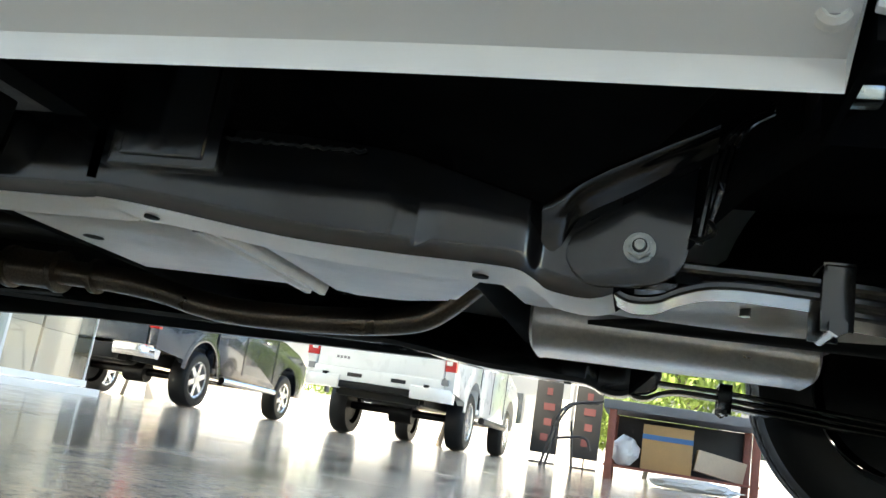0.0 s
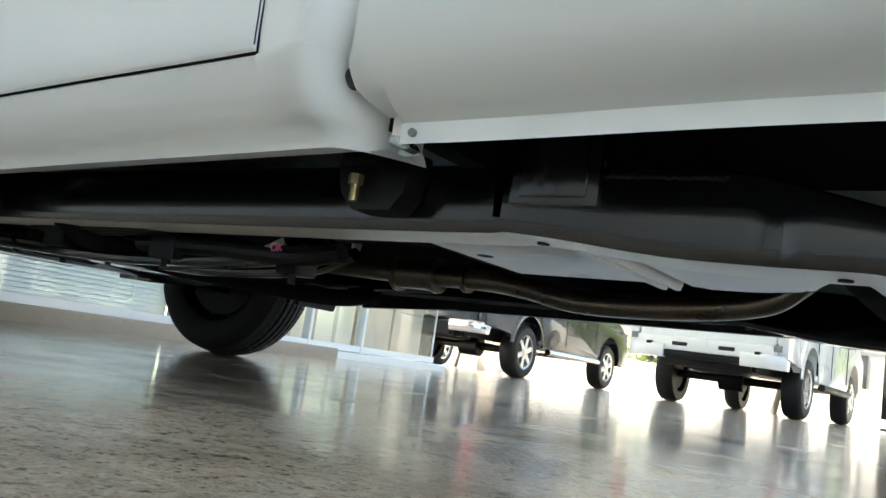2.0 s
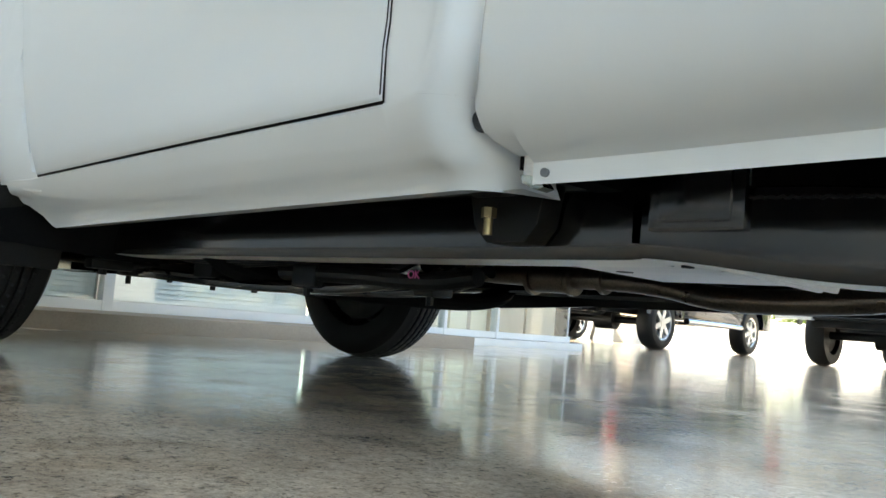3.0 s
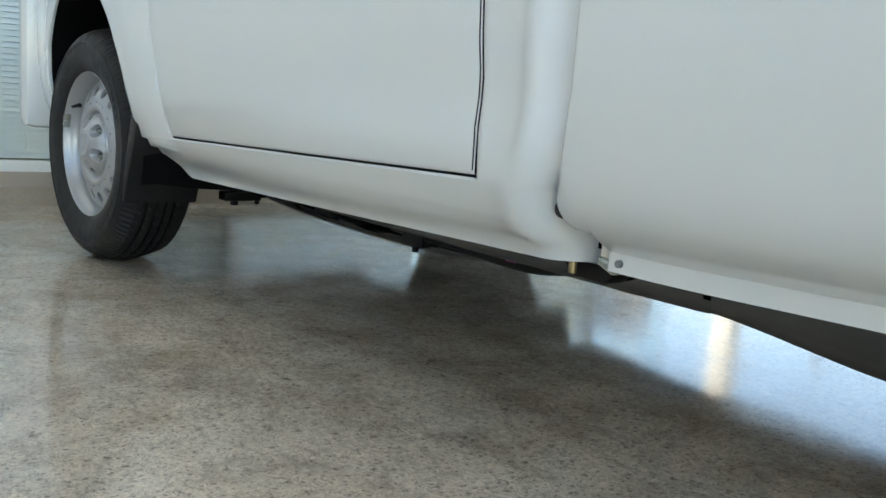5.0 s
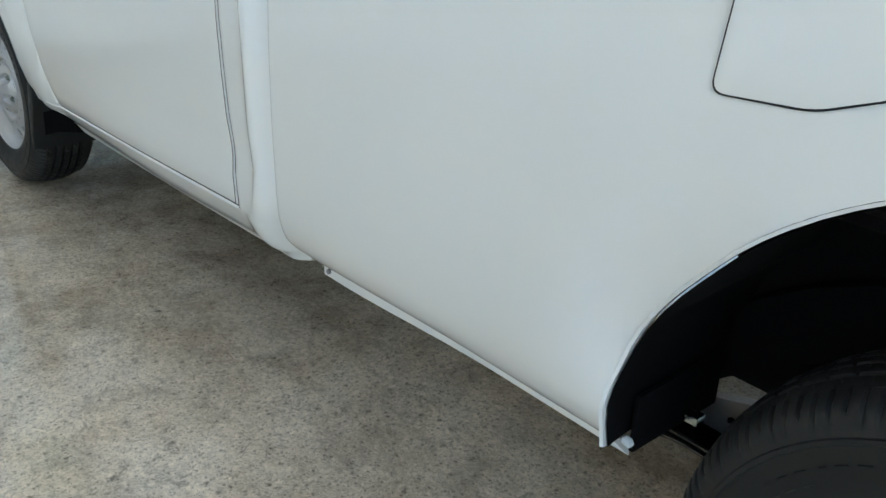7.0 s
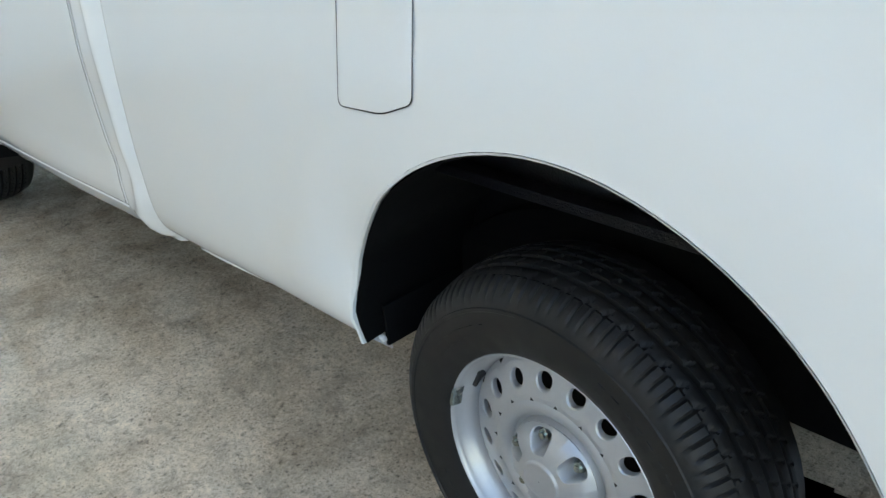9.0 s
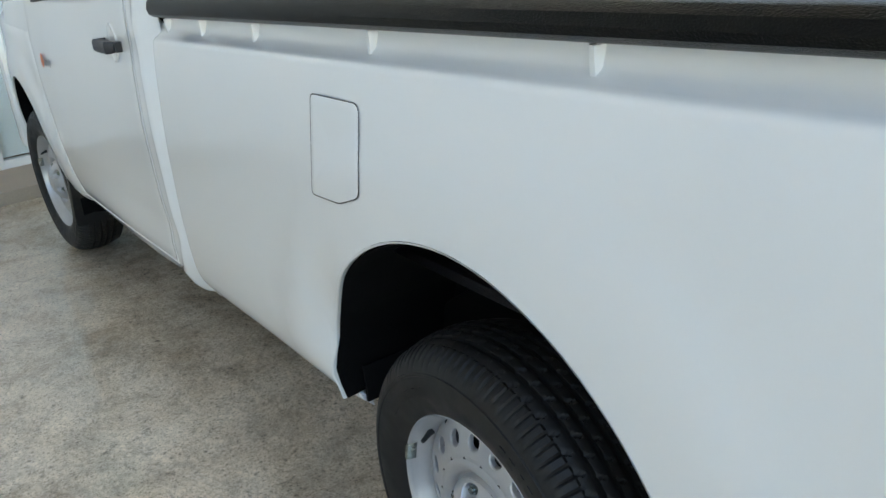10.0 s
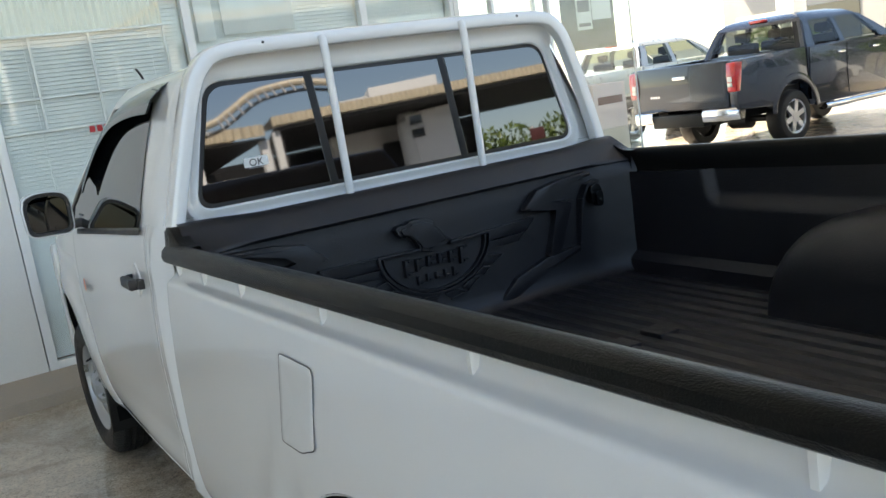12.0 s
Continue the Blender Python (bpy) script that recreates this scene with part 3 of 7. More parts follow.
bm = B()
rows = []
for i in range(14):
    x = -0.92 + 0.95 * i / 13
    z0 = 1.085 - 0.16 * (1 - i / 13) ** 2
    rows.append([(x, 0.87 + v * (0.76 - 0.07 * (1 - i / 13)), z0 + 0.035 * (1 - v * v)) for v in [k / 8 - 1 for k in range(17)]])
grid(bm, rows)
part("bonnet", bm, PAINT, truck)
bm = B()
box(bm, -0.95, -0.84, 0.06, 1.68, 0.32, 0.95, 0.04)
part("front_bumper", bm, PAINT, truck)

# back of the cab with its glass
CBX = 1.872
bm = B()
outer = []
for z in zs[:-1]:
    outer.append((lerp_tab(GLASS_TAB, z) + 0.04, z))
ys = outer
lo = [bm.verts.new((CBX - 0.012 - 0.09 * max(0.0, z - 1.30), y, z)) for y, z in ys]
hi = [bm.verts.new((CBX - 0.012 - 0.09 * max(0.0, z - 1.30), WID - y, z)) for y, z in ys]
for i in range(len(ys) - 1):
    bm.faces.new((lo[i], lo[i + 1], hi[i + 1], hi[i]))
box(bm, CBX - 0.02, CBX, 0.06, WID - 0.06, 0.55, 1.24)
part("cab_back", bm, PAINT, truck)


def rounded_poly(c, r, n=5):
    out = []
    m = len(c)
    for i in range(m):
        p, q, w = Vector(c[i - 1]), Vector(c[i]), Vector(c[(i + 1) % m])
        a = q + (p - q).normalized() * r
        b = q + (w - q).normalized() * r
        for k in range(n + 1):
            t = k / n
            out.append(tuple(a * (1 - t) ** 2 + q * 2 * t * (1 - t) + b * t * t))
    return out


def tilted(bm, lean, z0):
    for v in bm.verts:
        v.co.x -= (v.co.z - z0) * lean
    return bm


# flush rear glass: three panes behind a narrow black edge
WINC = [(0.160, 1.258), (1.535, 1.256), (1.455, 1.602), (0.252, 1.604)]
LEAN = 0.09


def back_x(z):
    return CBX + 0.014 - (z - 1.43) * LEAN


bm = B()
prism(bm, rounded_poly(WINC, 0.052, 7), "x", CBX - 0.012, CBX + 0.011, 0.002)
rw = part("rear_window", tilted(bm, LEAN, 1.43), SEALER, truck, "dark tinted three-panel sliding rear window")
for ya, yb, yc, yd, r in ((0.172, 0.576, 0.555, 0.263, 1), (0.599, 1.058, 1.030, 0.577, 0), (1.080, 1.523, 1.444, 1.052, 2)):
    bm = B()
    c4 = [(ya, 1.270), (yb, 1.269), (yc, 1.590), (yd, 1.591)]
    poly = []
    for i, rr in enumerate({0: (0.003,) * 4, 1: (0.046, 0.003, 0.003, 0.046), 2: (0.003, 0.046, 0.046, 0.003)}[r]):
        p, q, w = Vector(c4[i - 1]), Vector(c4[i]), Vector(c4[(i + 1) % 4])
        a, b = q + (p - q).normalized() * rr, q + (w - q).normalized() * rr
        poly += [tuple(a * (1 - t) ** 2 + q * 2 * t * (1 - t) + b * t * t) for t in [k / 6 for k in range(7)]]
    prism(bm, poly, "x", CBX + 0.008, CBX + 0.0135)
    part("pane", tilted(bm, LEAN, 1.43), REARFILM, rw)
for ya, yb in ((0.5755, 0.5995), (1.0575, 1.0805)):
    bm = B()
    d = 0.022 if ya < 1 else 0.028
    prism(bm, [(ya, 1.262), (yb, 1.262), (yb - d, 1.599), (ya - d, 1.599)], "x", CBX + 0.010, CBX + 0.0150, 0.001)
    part("mullion", tilted(bm, LEAN, 1.43), SEALER, rw)
# pressed surround that sweeps up under the hoop
bm = B()
rings = []
for k, (g, lift) in enumerate(((0.0, -0.006), (0.004, 0.001), (0.010, 0.004), (0.022, 0.004), (0.038, 0.008), (0.052, 0.016), (0.064, 0.030))):
    c4 = [(0.160 - g * 0.72, 1.258 - g * 0.55), (1.535 + g * 0.95, 1.256 - g * 0.55), (1.455 + g * 0.35, 1.602 + g * 1.12), (0.252 - g * 0.35, 1.604 + g * 1.12)]
    ring = []
    for y, z in rounded_poly(c4, 0.054 + g * 0.6, 9):
        up = sstep(1.56, 1.63, z)
        ring.append((back_x(min(z, 1.60)) + min(lift, 0.004) + (lift - 0.004) * up * (lift > 0.004) - 0.012 * sstep(0.01, 0.05, g) * (1 - up), y, z))
    rings.append(ring)
grid(bm, rings, close_v=True)
part("rear_window_surround", bm, PAINT, truck)
# guard hoop behind the cab: a flat pressed frame
bm = B()
hoop = smooth_path([(1.93, 0.078, 1.20), (1.93, 0.126, 1.36), (1.93, 0.183, 1.54), (1.929, 0.232, 1.640), (1.927, 0.312, 1.682), (1.925, 0.55, 1.690), (1.925, 0.87, 1.692), (1.925, 1.19, 1.690), (1.927, 1.418, 1.682), (1.929, 1.496, 1.640), (1.93, 1.542, 1.54), (1.93, 1.598, 1.36), (1.93, 1.640, 1.20)], 8)
rows = []
for i, p in enumerate(hoop):
    t = (hoop[min(i + 1, len(hoop) - 1)] - hoop[max(i - 1, 0)]).normalized()
    nrm = Vector((1, 0, 0)).cross(t).normalized()
    w = 0.0215
    at = lambda k, dx: p + nrm * k + Vector((dx, 0, 0))
    rows.append([at(w - 0.004, -0.060), at(w, -0.052), at(w, 0.006), at(w - 0.003, 0.013), at(w - 0.009, 0.0165), at(-w + 0.009, 0.0165), at(-w + 0.003, 0.013), at(-w, 0.006), at(-w, -0.022), at(-w + 0.006, -0.026)])
grid(bm, rows, close_v=True)
hp = part("guard_hoop", bm, PAINT, truck)
for y in (0.605, 1.097):
    bm = B()
    tube(bm, smooth_path([(1.9500, y + 0.004, 1.195), (1.9505, y, 1.45), (1.9495, y - 0.003, 1.66), (1.9420, y - 0.004, 1.695)], 5), 0.0125, 14)
    part("guard_bar", bm, PAINT, hp)
for y in (0.42, 1.32):
    bm = B()
    cyl(bm, (1.940, y, 1.694), (1.9435, y, 1.694), 0.0042, 8)
    part("screw", bm, SEAM, hp)
# label in the back glass
bm = B()
box(bm, CBX + 0.012, CBX + 0.0205, 0.318, 0.392, 1.338, 1.380)
lab = part("window_label", bm, WHITEINK, truck, "white sticker with an OK mark")


def text_mesh(body, size, m, material, parent, name="print", extrude=0.0005):
    c = bpy.data.curves.new("text", "FONT")
    c.body, c.size, c.extrude = body, size, extrude
    o = new("text", c)
    me = bpy.data.meshes.new_from_object(o.evaluated_get(bpy.context.evaluated_depsgraph_get()))
    bpy.data.objects.remove(o)
    me.transform(m)
    me.materials.clear()
    me.materials.append(material)
    t = new(name, me)
    t.parent = parent
    return t


text_mesh("OK", 0.030, pose(CBX + 0.0210, 0.333, 1.355, 90, 0, 90), BLACKINK, lab)
bm = B()
for y0, y1, z in ((0.330, 0.380, 1.349), (0.335, 0.372, 1.344)):
    box(bm, CBX + 0.0200, CBX + 0.0211, y0, y1, z - 0.001, z + 0.001)
part("print_bar", bm, GREYINK, lab)

# door glass, visor, mirror, handle, sticker
for s in (0, 1):
    bm = B()
    def glass_y(x, z):
        return cab_y(x, z) if z < 1.235 else lerp_tab(GLASS_TAB, z)

    def belt(x):
        return 1.150 + 0.066 * (x - 0.70) / 1.0
    rows = []
    for u in [i / 14 for i in range(15)]:
        col = []
        for v in [j / 12 for j in range(13)]:
            z = 1.15 + 0.43 * v
            x = a_pillar(max(z, 1.235)) + 0.10 + 0.10 * max(0.0, 1.235 - z) + (1.705 - 0.12 * v - a_pillar(max(z, 1.235)) - 0.10) * u
            z = max(z, belt(x) - 0.002 + 0.004 * v)
            col.append((x, sd(glass_y(x, z) - 0.004, s), z))
        rows.append(col)
    grid(bm, rows)
    bmesh.ops.remove_doubles(bm, verts=bm.verts, dist=0.0005)
    g = part("door_window", bm, TINT, truck)
    bm = B()
    grid(bm, [[(x, sd(glass_y(x, belt(x) + dz) + dy, s), belt(x) + dz) for dz, dy in ((-0.014, -0.001), (-0.012, -0.008), (0.002, -0.010), (0.008, -0.005))] for x in [0.66 + 1.06 * i / 20 for i in range(21)]])
    grid(bm, [[(a_pillar(z) + k + 0.10 * max(0.0, 1.235 - z), sd(glass_y(a_pillar(z) + k, z) - dy, s), z) for z in (1.16, 1.20, 1.235, 1.3, 1.4, 1.5, 1.585)] for k, dy in ((0.070, 0.002), (0.074, 0.009), (0.118, 0.009), (0.122, 0.004))])
    part("window_seal", bm, SEALER, g)
    # rain visor
    bm = B()
    path = [(0.775, 1.345), (0.86, 1.445), (0.98, 1.535), (1.12, 1.588), (1.30, 1.610), (1.48, 1.618), (1.66, 1.618)]
    rows = []
    sp = smooth_path([(a, 0, b) for a, b in path], 4)
    for i, p in enumerate(sp):
        t = (sp[min(i + 1, len(sp) - 1)] - sp[max(i - 1, 0)]).normalized()
        n = Vector((-t.z, 0, t.x))
        col = []
        for k, o in ((0.012, 0.0), (0.0, -0.014), (-0.032, -0.034), (-0.072, -0.036), (-0.072, -0.030), (-0.03, -0.028)):
            q = p + n * k
            col.append((q.x, sd(lerp_tab(GLASS_TAB, q.z) + o, s), q.z))
        rows.append(col)
    g2 = grid(bm, rows, close_v=True)
    bm.faces.new(g2[0]), bm.faces.new(g2[-1])
    part("rain_visor", bm, GLOSSBLACK, truck, "glossy black rain visor")
    # mirror
    yo = lambda y: sd(y, s)
    bm = B()
    ring = rounded_poly([(-0.175, 1.155), (-0.005, 1.15), (0.0, 1.30), (-0.05, 1.325), (-0.15, 1.325), (-0.18, 1.29)], 0.035, 4)
    cy, cz = -0.09, 1.24
    rows = []
    for x, k in ((0.745, 0.93), (0.742, 1.0), (0.70, 1.0), (0.65, 0.9), (0.615, 0.66), (0.605, 0.3)):
        rows.append([(x, yo(cy + (y - cy) * k), cz + (z - cz) * k) for y, z in ring])
    g2 = grid(bm, rows, close_v=True)
    bm.faces.new(g2[-1])
    mir = part("mirror", bm, PAINT, truck)
    bm = B()
    rows = [[(x, yo(cy + (y - cy) * k), cz + (z - cz) * k) for y, z in ring] for x, k in ((0.7455, 0.94), (0.749, 0.91), (0.748, 0.80), (0.728, 0.77))]
    g2 = grid(bm, rows, close_v=True)
    bm.faces.new(g2[-1])
    part("mirror_bezel", bm, PLASTIC, mir)
    bm = B()
    bm.faces.new([bm.verts.new((0.733, yo(cy + (y - cy) * 0.78), cz + (z - cz) * 0.78)) for y, z in ring])
    part("mirror_glass", bm, MIRRORG, mir)
    bm = B()
    a, b = sorted((yo(-0.02), yo(0.06)))
    box(bm, 0.69, 0.735, a, b, 1.165, 1.20, 0.008)
    box(bm, 0.64, 0.76, *sorted((yo(0.03), yo(0.055))), 1.155, 1.215, 0.008)
    part("mirror_arm", bm, PLASTIC, mir)
    # handle
    bm = B()
    rows = []
    for i in range(13):
        u = i / 12
        x = 1.495 + 0.165 * u
        lift = -0.038 if 0.14 < u < 0.86 else -0.016
        w = 0.017 if 0.1 < u < 0.9 else 0.014
        y = cab_y(x, 1.05) + lift
        rows.append([(x, yo(y), 1.05 - w), (x, yo(y - 0.004), 1.05 - w * 0.6), (x, yo(y - 0.004), 1.05 + w * 0.6), (x, yo(y), 1.05 + w), (x, yo(y + 0.018), 1.05 + w), (x, yo(y + 0.018), 1.05 - w)])
    g2 = grid(bm, rows, close_v=True)
    bm.faces.new(g2[0]), bm.faces.new(g2[-1])
    part("door_handle", bm, PLASTIC, truck, "black plastic door handle")
    bm = B()
    rows = []
    for i in range(1, 9):
        q = i / 8
        ring = [(1.585 + 0.040 * q * math.cos(a * math.tau / 28), 1.055 + 0.056 * q * math.sin(a * math.tau / 28)) for a in range(28)]
        rows.append([(x, yo(cab_y(x, z) - 0.0012 - 0.0030 * math.exp(-((q - 0.86) / 0.10) ** 2) + 0.0030 * sstep(0.9, 1.0, q)), z) for x, z in ring])
    g2 = grid(bm, rows, close_v=True)
    bm.faces.new(g2[0])
    part("handle_cup", bm, PAINT, truck)

# short roof aerial
bm = B()
tube(bm, [(1.33, 0.22, 1.665), (1.315, 0.218, 1.68), (1.285, 0.215, 1.70)], 0.004, 8)
part("roof_aerial", bm, PLASTIC, truck)

# sticker on the door: an orange ball with grey strokes
bm = B()
ball = [(0.690 + 0.026 * math.cos(a * math.tau / 24), 0.935 + 0.026 * math.sin(a * math.tau / 24)) for a in range(24)]
bm.faces.new([bm.verts.new((x, cab_y(x, z) - 0.005, z)) for x, z in ball])
st = part("sticker", bm, ORANGE, truck, "orange round door sticker with grey strokes")
bm = B()
for i, (w, h) in enumerate(((0.012, 0.03), (0.012, 0.022), (0.012, 0.022), (0.008, 0.02), (0.012, 0.03))):
    x = 0.725 + 0.02 * i
    grid(bm, [[(x + dx, cab_y(x + dx, z) - 0.005, z) for z in (0.920, 0.920 + h)] for dx in (0, w)])
part("stroke", bm, GREYINK, st)

# fuel lid: a groove and a lid plate
LID = [(2.768, 1.056), (2.930, 1.058), (2.932, 0.912), (2.863, 0.887), (2.762, 0.883)]


def skin_ring(bm, ring, lift):
    return [(x, bed_y(x, z) + lift, z) for x, z in ring]


bm = B()
rl = rounded_poly(LID, 0.016, 5)
c = Vector((2.845, 0.97))
def shrink(k):
    return [tuple(c + (Vector(p) - c).normalized() * ((Vector(p) - c).length - k)) for p in rl]
grid(bm, [skin_ring(bm, shrink(-0.0015), -0.0022), skin_ring(bm, shrink(0.0014), -0.0022)], close_v=True)
part("fuel_lid_gap", bm, SEAM, truck)
bm = B()
rows = [skin_ring(bm, shrink(k), l) for k, l in ((0.0008, -0.0023), (0.0024, -0.0028), (0.02, -0.0028), (0.05, -0.0028), (0.075, -0.0028))]
g2 = grid(bm, rows, close_v=True)
bm.faces.new(g2[-1])
part("fuel_lid", bm, PAINT, truck)

# tie lugs in the groove under the liner rail
for x, k in ((1.965, 0.6), (2.20, 0.8), (2.485, 0.9), (2.925, 1.0), (3.40, 1.0), (3.89, 1.05)):
    bm = B()
    zt = bed_top(x) + 0.004
    rows = []
    for j in range(9):
        u = j / 8
        z = zt - u * 0.074 * k - 0.010
        w = 0.0070 * math.sqrt(max(1 - (max(u - 0.72, 0) / 0.28) ** 2, 0.05))
        y = 0.0550 + 0.006 * u ** 2.2
        rows.append([(x - w, 0.080, z), (x - w, y + 0.006, z), (x - w * 0.6, y, z), (x + w * 0.6, y, z), (x + w, y + 0.006, z), (x + w, 0.080, z)])
    g2 = grid(bm, rows, close_v=True)
    bm.faces.new(g2[-1])
    part("tie_lug", bm, PAINT, truck)

# grommet and screws between cab and bed, wiring bracket
bm = B()
cyl(bm, (1.861, 0.081, 0.411), (1.870, 0.067, 0.411), 0.0135, 20, r2=0.0125)
# its inner half is flattened so that it looks tucked behind the bed's edge
mid = Vector((1.8655, 0.074, 0.411))
side = Vector((0.84, 0.54, 0))
for v in bm.verts:
    d = (v.co - mid).dot(side)
    if d > 0.001:
        v.co -= side * (d - 0.001)
part("rubber_grommet", bm, SEALER, truck)
bm = B()
cyl(bm, (1.938, 0.1030, 0.3500), (1.938, 0.112, 0.3500), 0.0052, 16)
part("flange_screw", bm, GREYINK, truck)
bm = B()
prism(bm, [(1.895, 0.352), (1.922, 0.348), (1.934, 0.334), (1.922, 0.331), (1.90, 0.340)], "y", 0.112, 0.135, 0.003)
part("sill_bracket", bm, ZINC, truck)
bm = B()
box(bm, 1.893, 1.914, 0.122, 0.130, 0.350, 0.405, 0.002)
part("corner_strip", bm, GALV, truck)
# black block fills the gap between cab and bed in place of shade
bm = B()
box(bm, 1.885, 1.925, 0.125, 1.615, 0.36, 1.18)
part("cab_gap", bm, UNDERBLACK, truck)
bm = B()
revolve(bm, [(0.0135, 0.094), (0.0125, 0.086), (0.009, 0.082), (0.006, 0.084), (0.0055, 0.09)], 2.640, 0.392, 20)
part("rubber_plug", bm, WHITEINK, truck)
bm = B()
cyl(bm, (2.640, 0.092, 0.392), (2.640, 0.086, 0.392), 0.0055, 8)
part("plug_core", bm, GREYINK, truck)
bm = B()
box(bm, 2.672, 2.70, 0.20, 0.222, 0.381, 0.394, 0.003)
part("floor_edge", bm, ZINC, truck)

# front mud flap
for s in (0, 1):
    bm = B()
    a, b = sorted((sd(0.004, s), sd(0.20, s)))
    prism(bm, [(0.385, 0.216), (0.404, 0.212), (0.432, 0.30), (0.462, 0.36), (0.478, 0.42), (0.44, 0.44), (0.408, 0.33)], "y", a, b, 0.006)
    part("mud_flap", bm, RUBBER, truck, "black rubber mud flap")

# wheels
def tyre(bm, cx, cz, R, Y, seg=564):
    """Y turns a depth from the outer side into a place; ribs with slanted sipes, notched shoulders."""
    wall = [(0.203, 0.024), (0.2085, 0.015), (0.224, 0.008), (0.245, 0.002), (0.268, 0.0), (0.283, 0.0003), (0.2845, -0.0016), (0.2895, -0.0016), (0.291, 0.0010)]
    shoulder = [(0.294, 0.0020), (0.301, 0.0050), (0.308, 0.0095), (0.3145, 0.0155), (0.320, 0.0225), (0.3245, 0.0305), (0.3275, 0.0365)]
    crown = lambda y: R - 0.010 * abs((y - 0.105) / 0.062) ** 2.2
    prof = [(r, y, "w") for r, y in wall] + [(r, y, "s") for r, y in shoulder]
    for j in range(5):
        y0 = 0.0415 + 0.0262 * j
        for k in range(5):
            y = y0 + 0.0182 * k / 4
            prof.append((crown(y) - (0.0010 if k in (0, 4) else 0.0), y, "r%d" % k))
        if j < 4:
            prof += [(crown(y0 + 0.019) - 0.010, y0 + 0.0190, "g"), (crown(y0 + 0.0254) - 0.010, y0 + 0.0254, "g")]
    prof += [(0.322, 0.190, "w"), (0.300, 0.206, "w"), (0.26, 0.21, "w"), (0.215, 0.195, "w")]
    rows = []
    for i in range(seg):
        a = i * math.tau / seg
        row = []
        for k, (r, y, kind) in enumerate(prof):
            d = 0.0
            if kind == "s" and i % 5 == 0 and k > 11:
                d = 0.0045
            elif kind == "s" and i % 15 in (0, 5) and k > 9:
                d = 0.003
            elif kind in ("r0", "r1", "r2") and (i + int(kind[1]) + (k // 7) * 5) % 9 == 0:
                d = 0.005
            row.append((cx + math.cos(a) * (r - d), Y(0.035 + y), cz + math.sin(a) * (r - d)))
        rows.append(row)
    grid(bm, rows, close_u=True)
    return bm


def sidewall_mark(cx, cz, Y, a, b, r0=0.247, r1=0.263):
    """A plain raised bar in place of one moulded letter."""
    bm = B()
    rows = []
    for r, lift in ((r0 - 0.001, 0.001), (r0, -0.0016), (r1, -0.0018), (r1 + 0.001, 0.001)):
        yy = 0.035 + (0.002 if r < 0.25 else 0.0006)
        rows.append([(cx + r * math.cos(t), Y(yy + lift), cz + r * math.sin(t)) for t in (a, a + b * 0.5, a + b)])
    grid(bm, rows)
    return bm


def steel_wheel(cx, s, R=0.338):
    cz = R - 0.004
    Y = lambda y: sd(y, s)
    w = part("wheel", rim_mesh(cx, cz, Y), SILVER, truck, "silver painted steel wheel with round vent holes", 40)
    bm = B()
    tyre(bm, cx, cz, R, Y)
    ty = part("tyre", bm, RUBBER, w, "black road tyre with grooved tread", 38)
    for a0, n in ((20, 9), (112, 7), (205, 9), (296, 7)):
        for k in range(n):
            part("raised_mark", sidewall_mark(cx, cz, Y, radians(a0 + 5.2 * k), radians(3.2 if k % 3 else 2.0)), RUBBER, w)
    bm = B()
    cyl(bm, (cx, Y(0.104), cz), (cx, Y(0.20), cz), 0.187, 40)
    part("brake_drum", bm, CHASSIS2, w)
    for k in range(6):
        a = radians(38 + 60 * k)
        px, pz = cx + 0.0715 * math.cos(a), cz + 0.0715 * math.sin(a)
        bm = B()
        cyl(bm, (px, Y(0.084), pz), (px, Y(0.060), pz), 0.0100, 6)
        cyl(bm, (px, Y(0.062), pz), (px, Y(0.055), pz), 0.0060, 10)
        part("wheel_nut", bm, ZINC, w)
    bm = B()
    a = radians(146)
    d = Vector((math.cos(a), 0, math.sin(a)))
    p = [Vector((cx, Y(y), cz)) + d * r for y, r in ((0.082, 0.190), (0.074, 0.187), (0.062, 0.182), (0.055, 0.179))]
    tube(bm, p, [0.0075, 0.0055, 0.0045, 0.0040], 10)
    part("valve", bm, SEALER, w, "black rubber valve stem")
    bm = B()
    rows = []
    for i in range(7):
        a = radians(158 + 12 * i / 6)
        k = 0.5 if i in (0, 6) else 1.0
        rows.append([(cx + r * math.cos(a), Y(y), cz + r * math.sin(a)) for r, y in ((0.2095, 0.0495), (0.2075, 0.0495 - 0.004 * k), (0.2040, 0.052 - 0.004 * k), (0.2005, 0.062 - 0.003 * k), (0.200, 0.068))])
    grid(bm, rows)
    part("balance_weight", bm, ZINC, w)
    return w


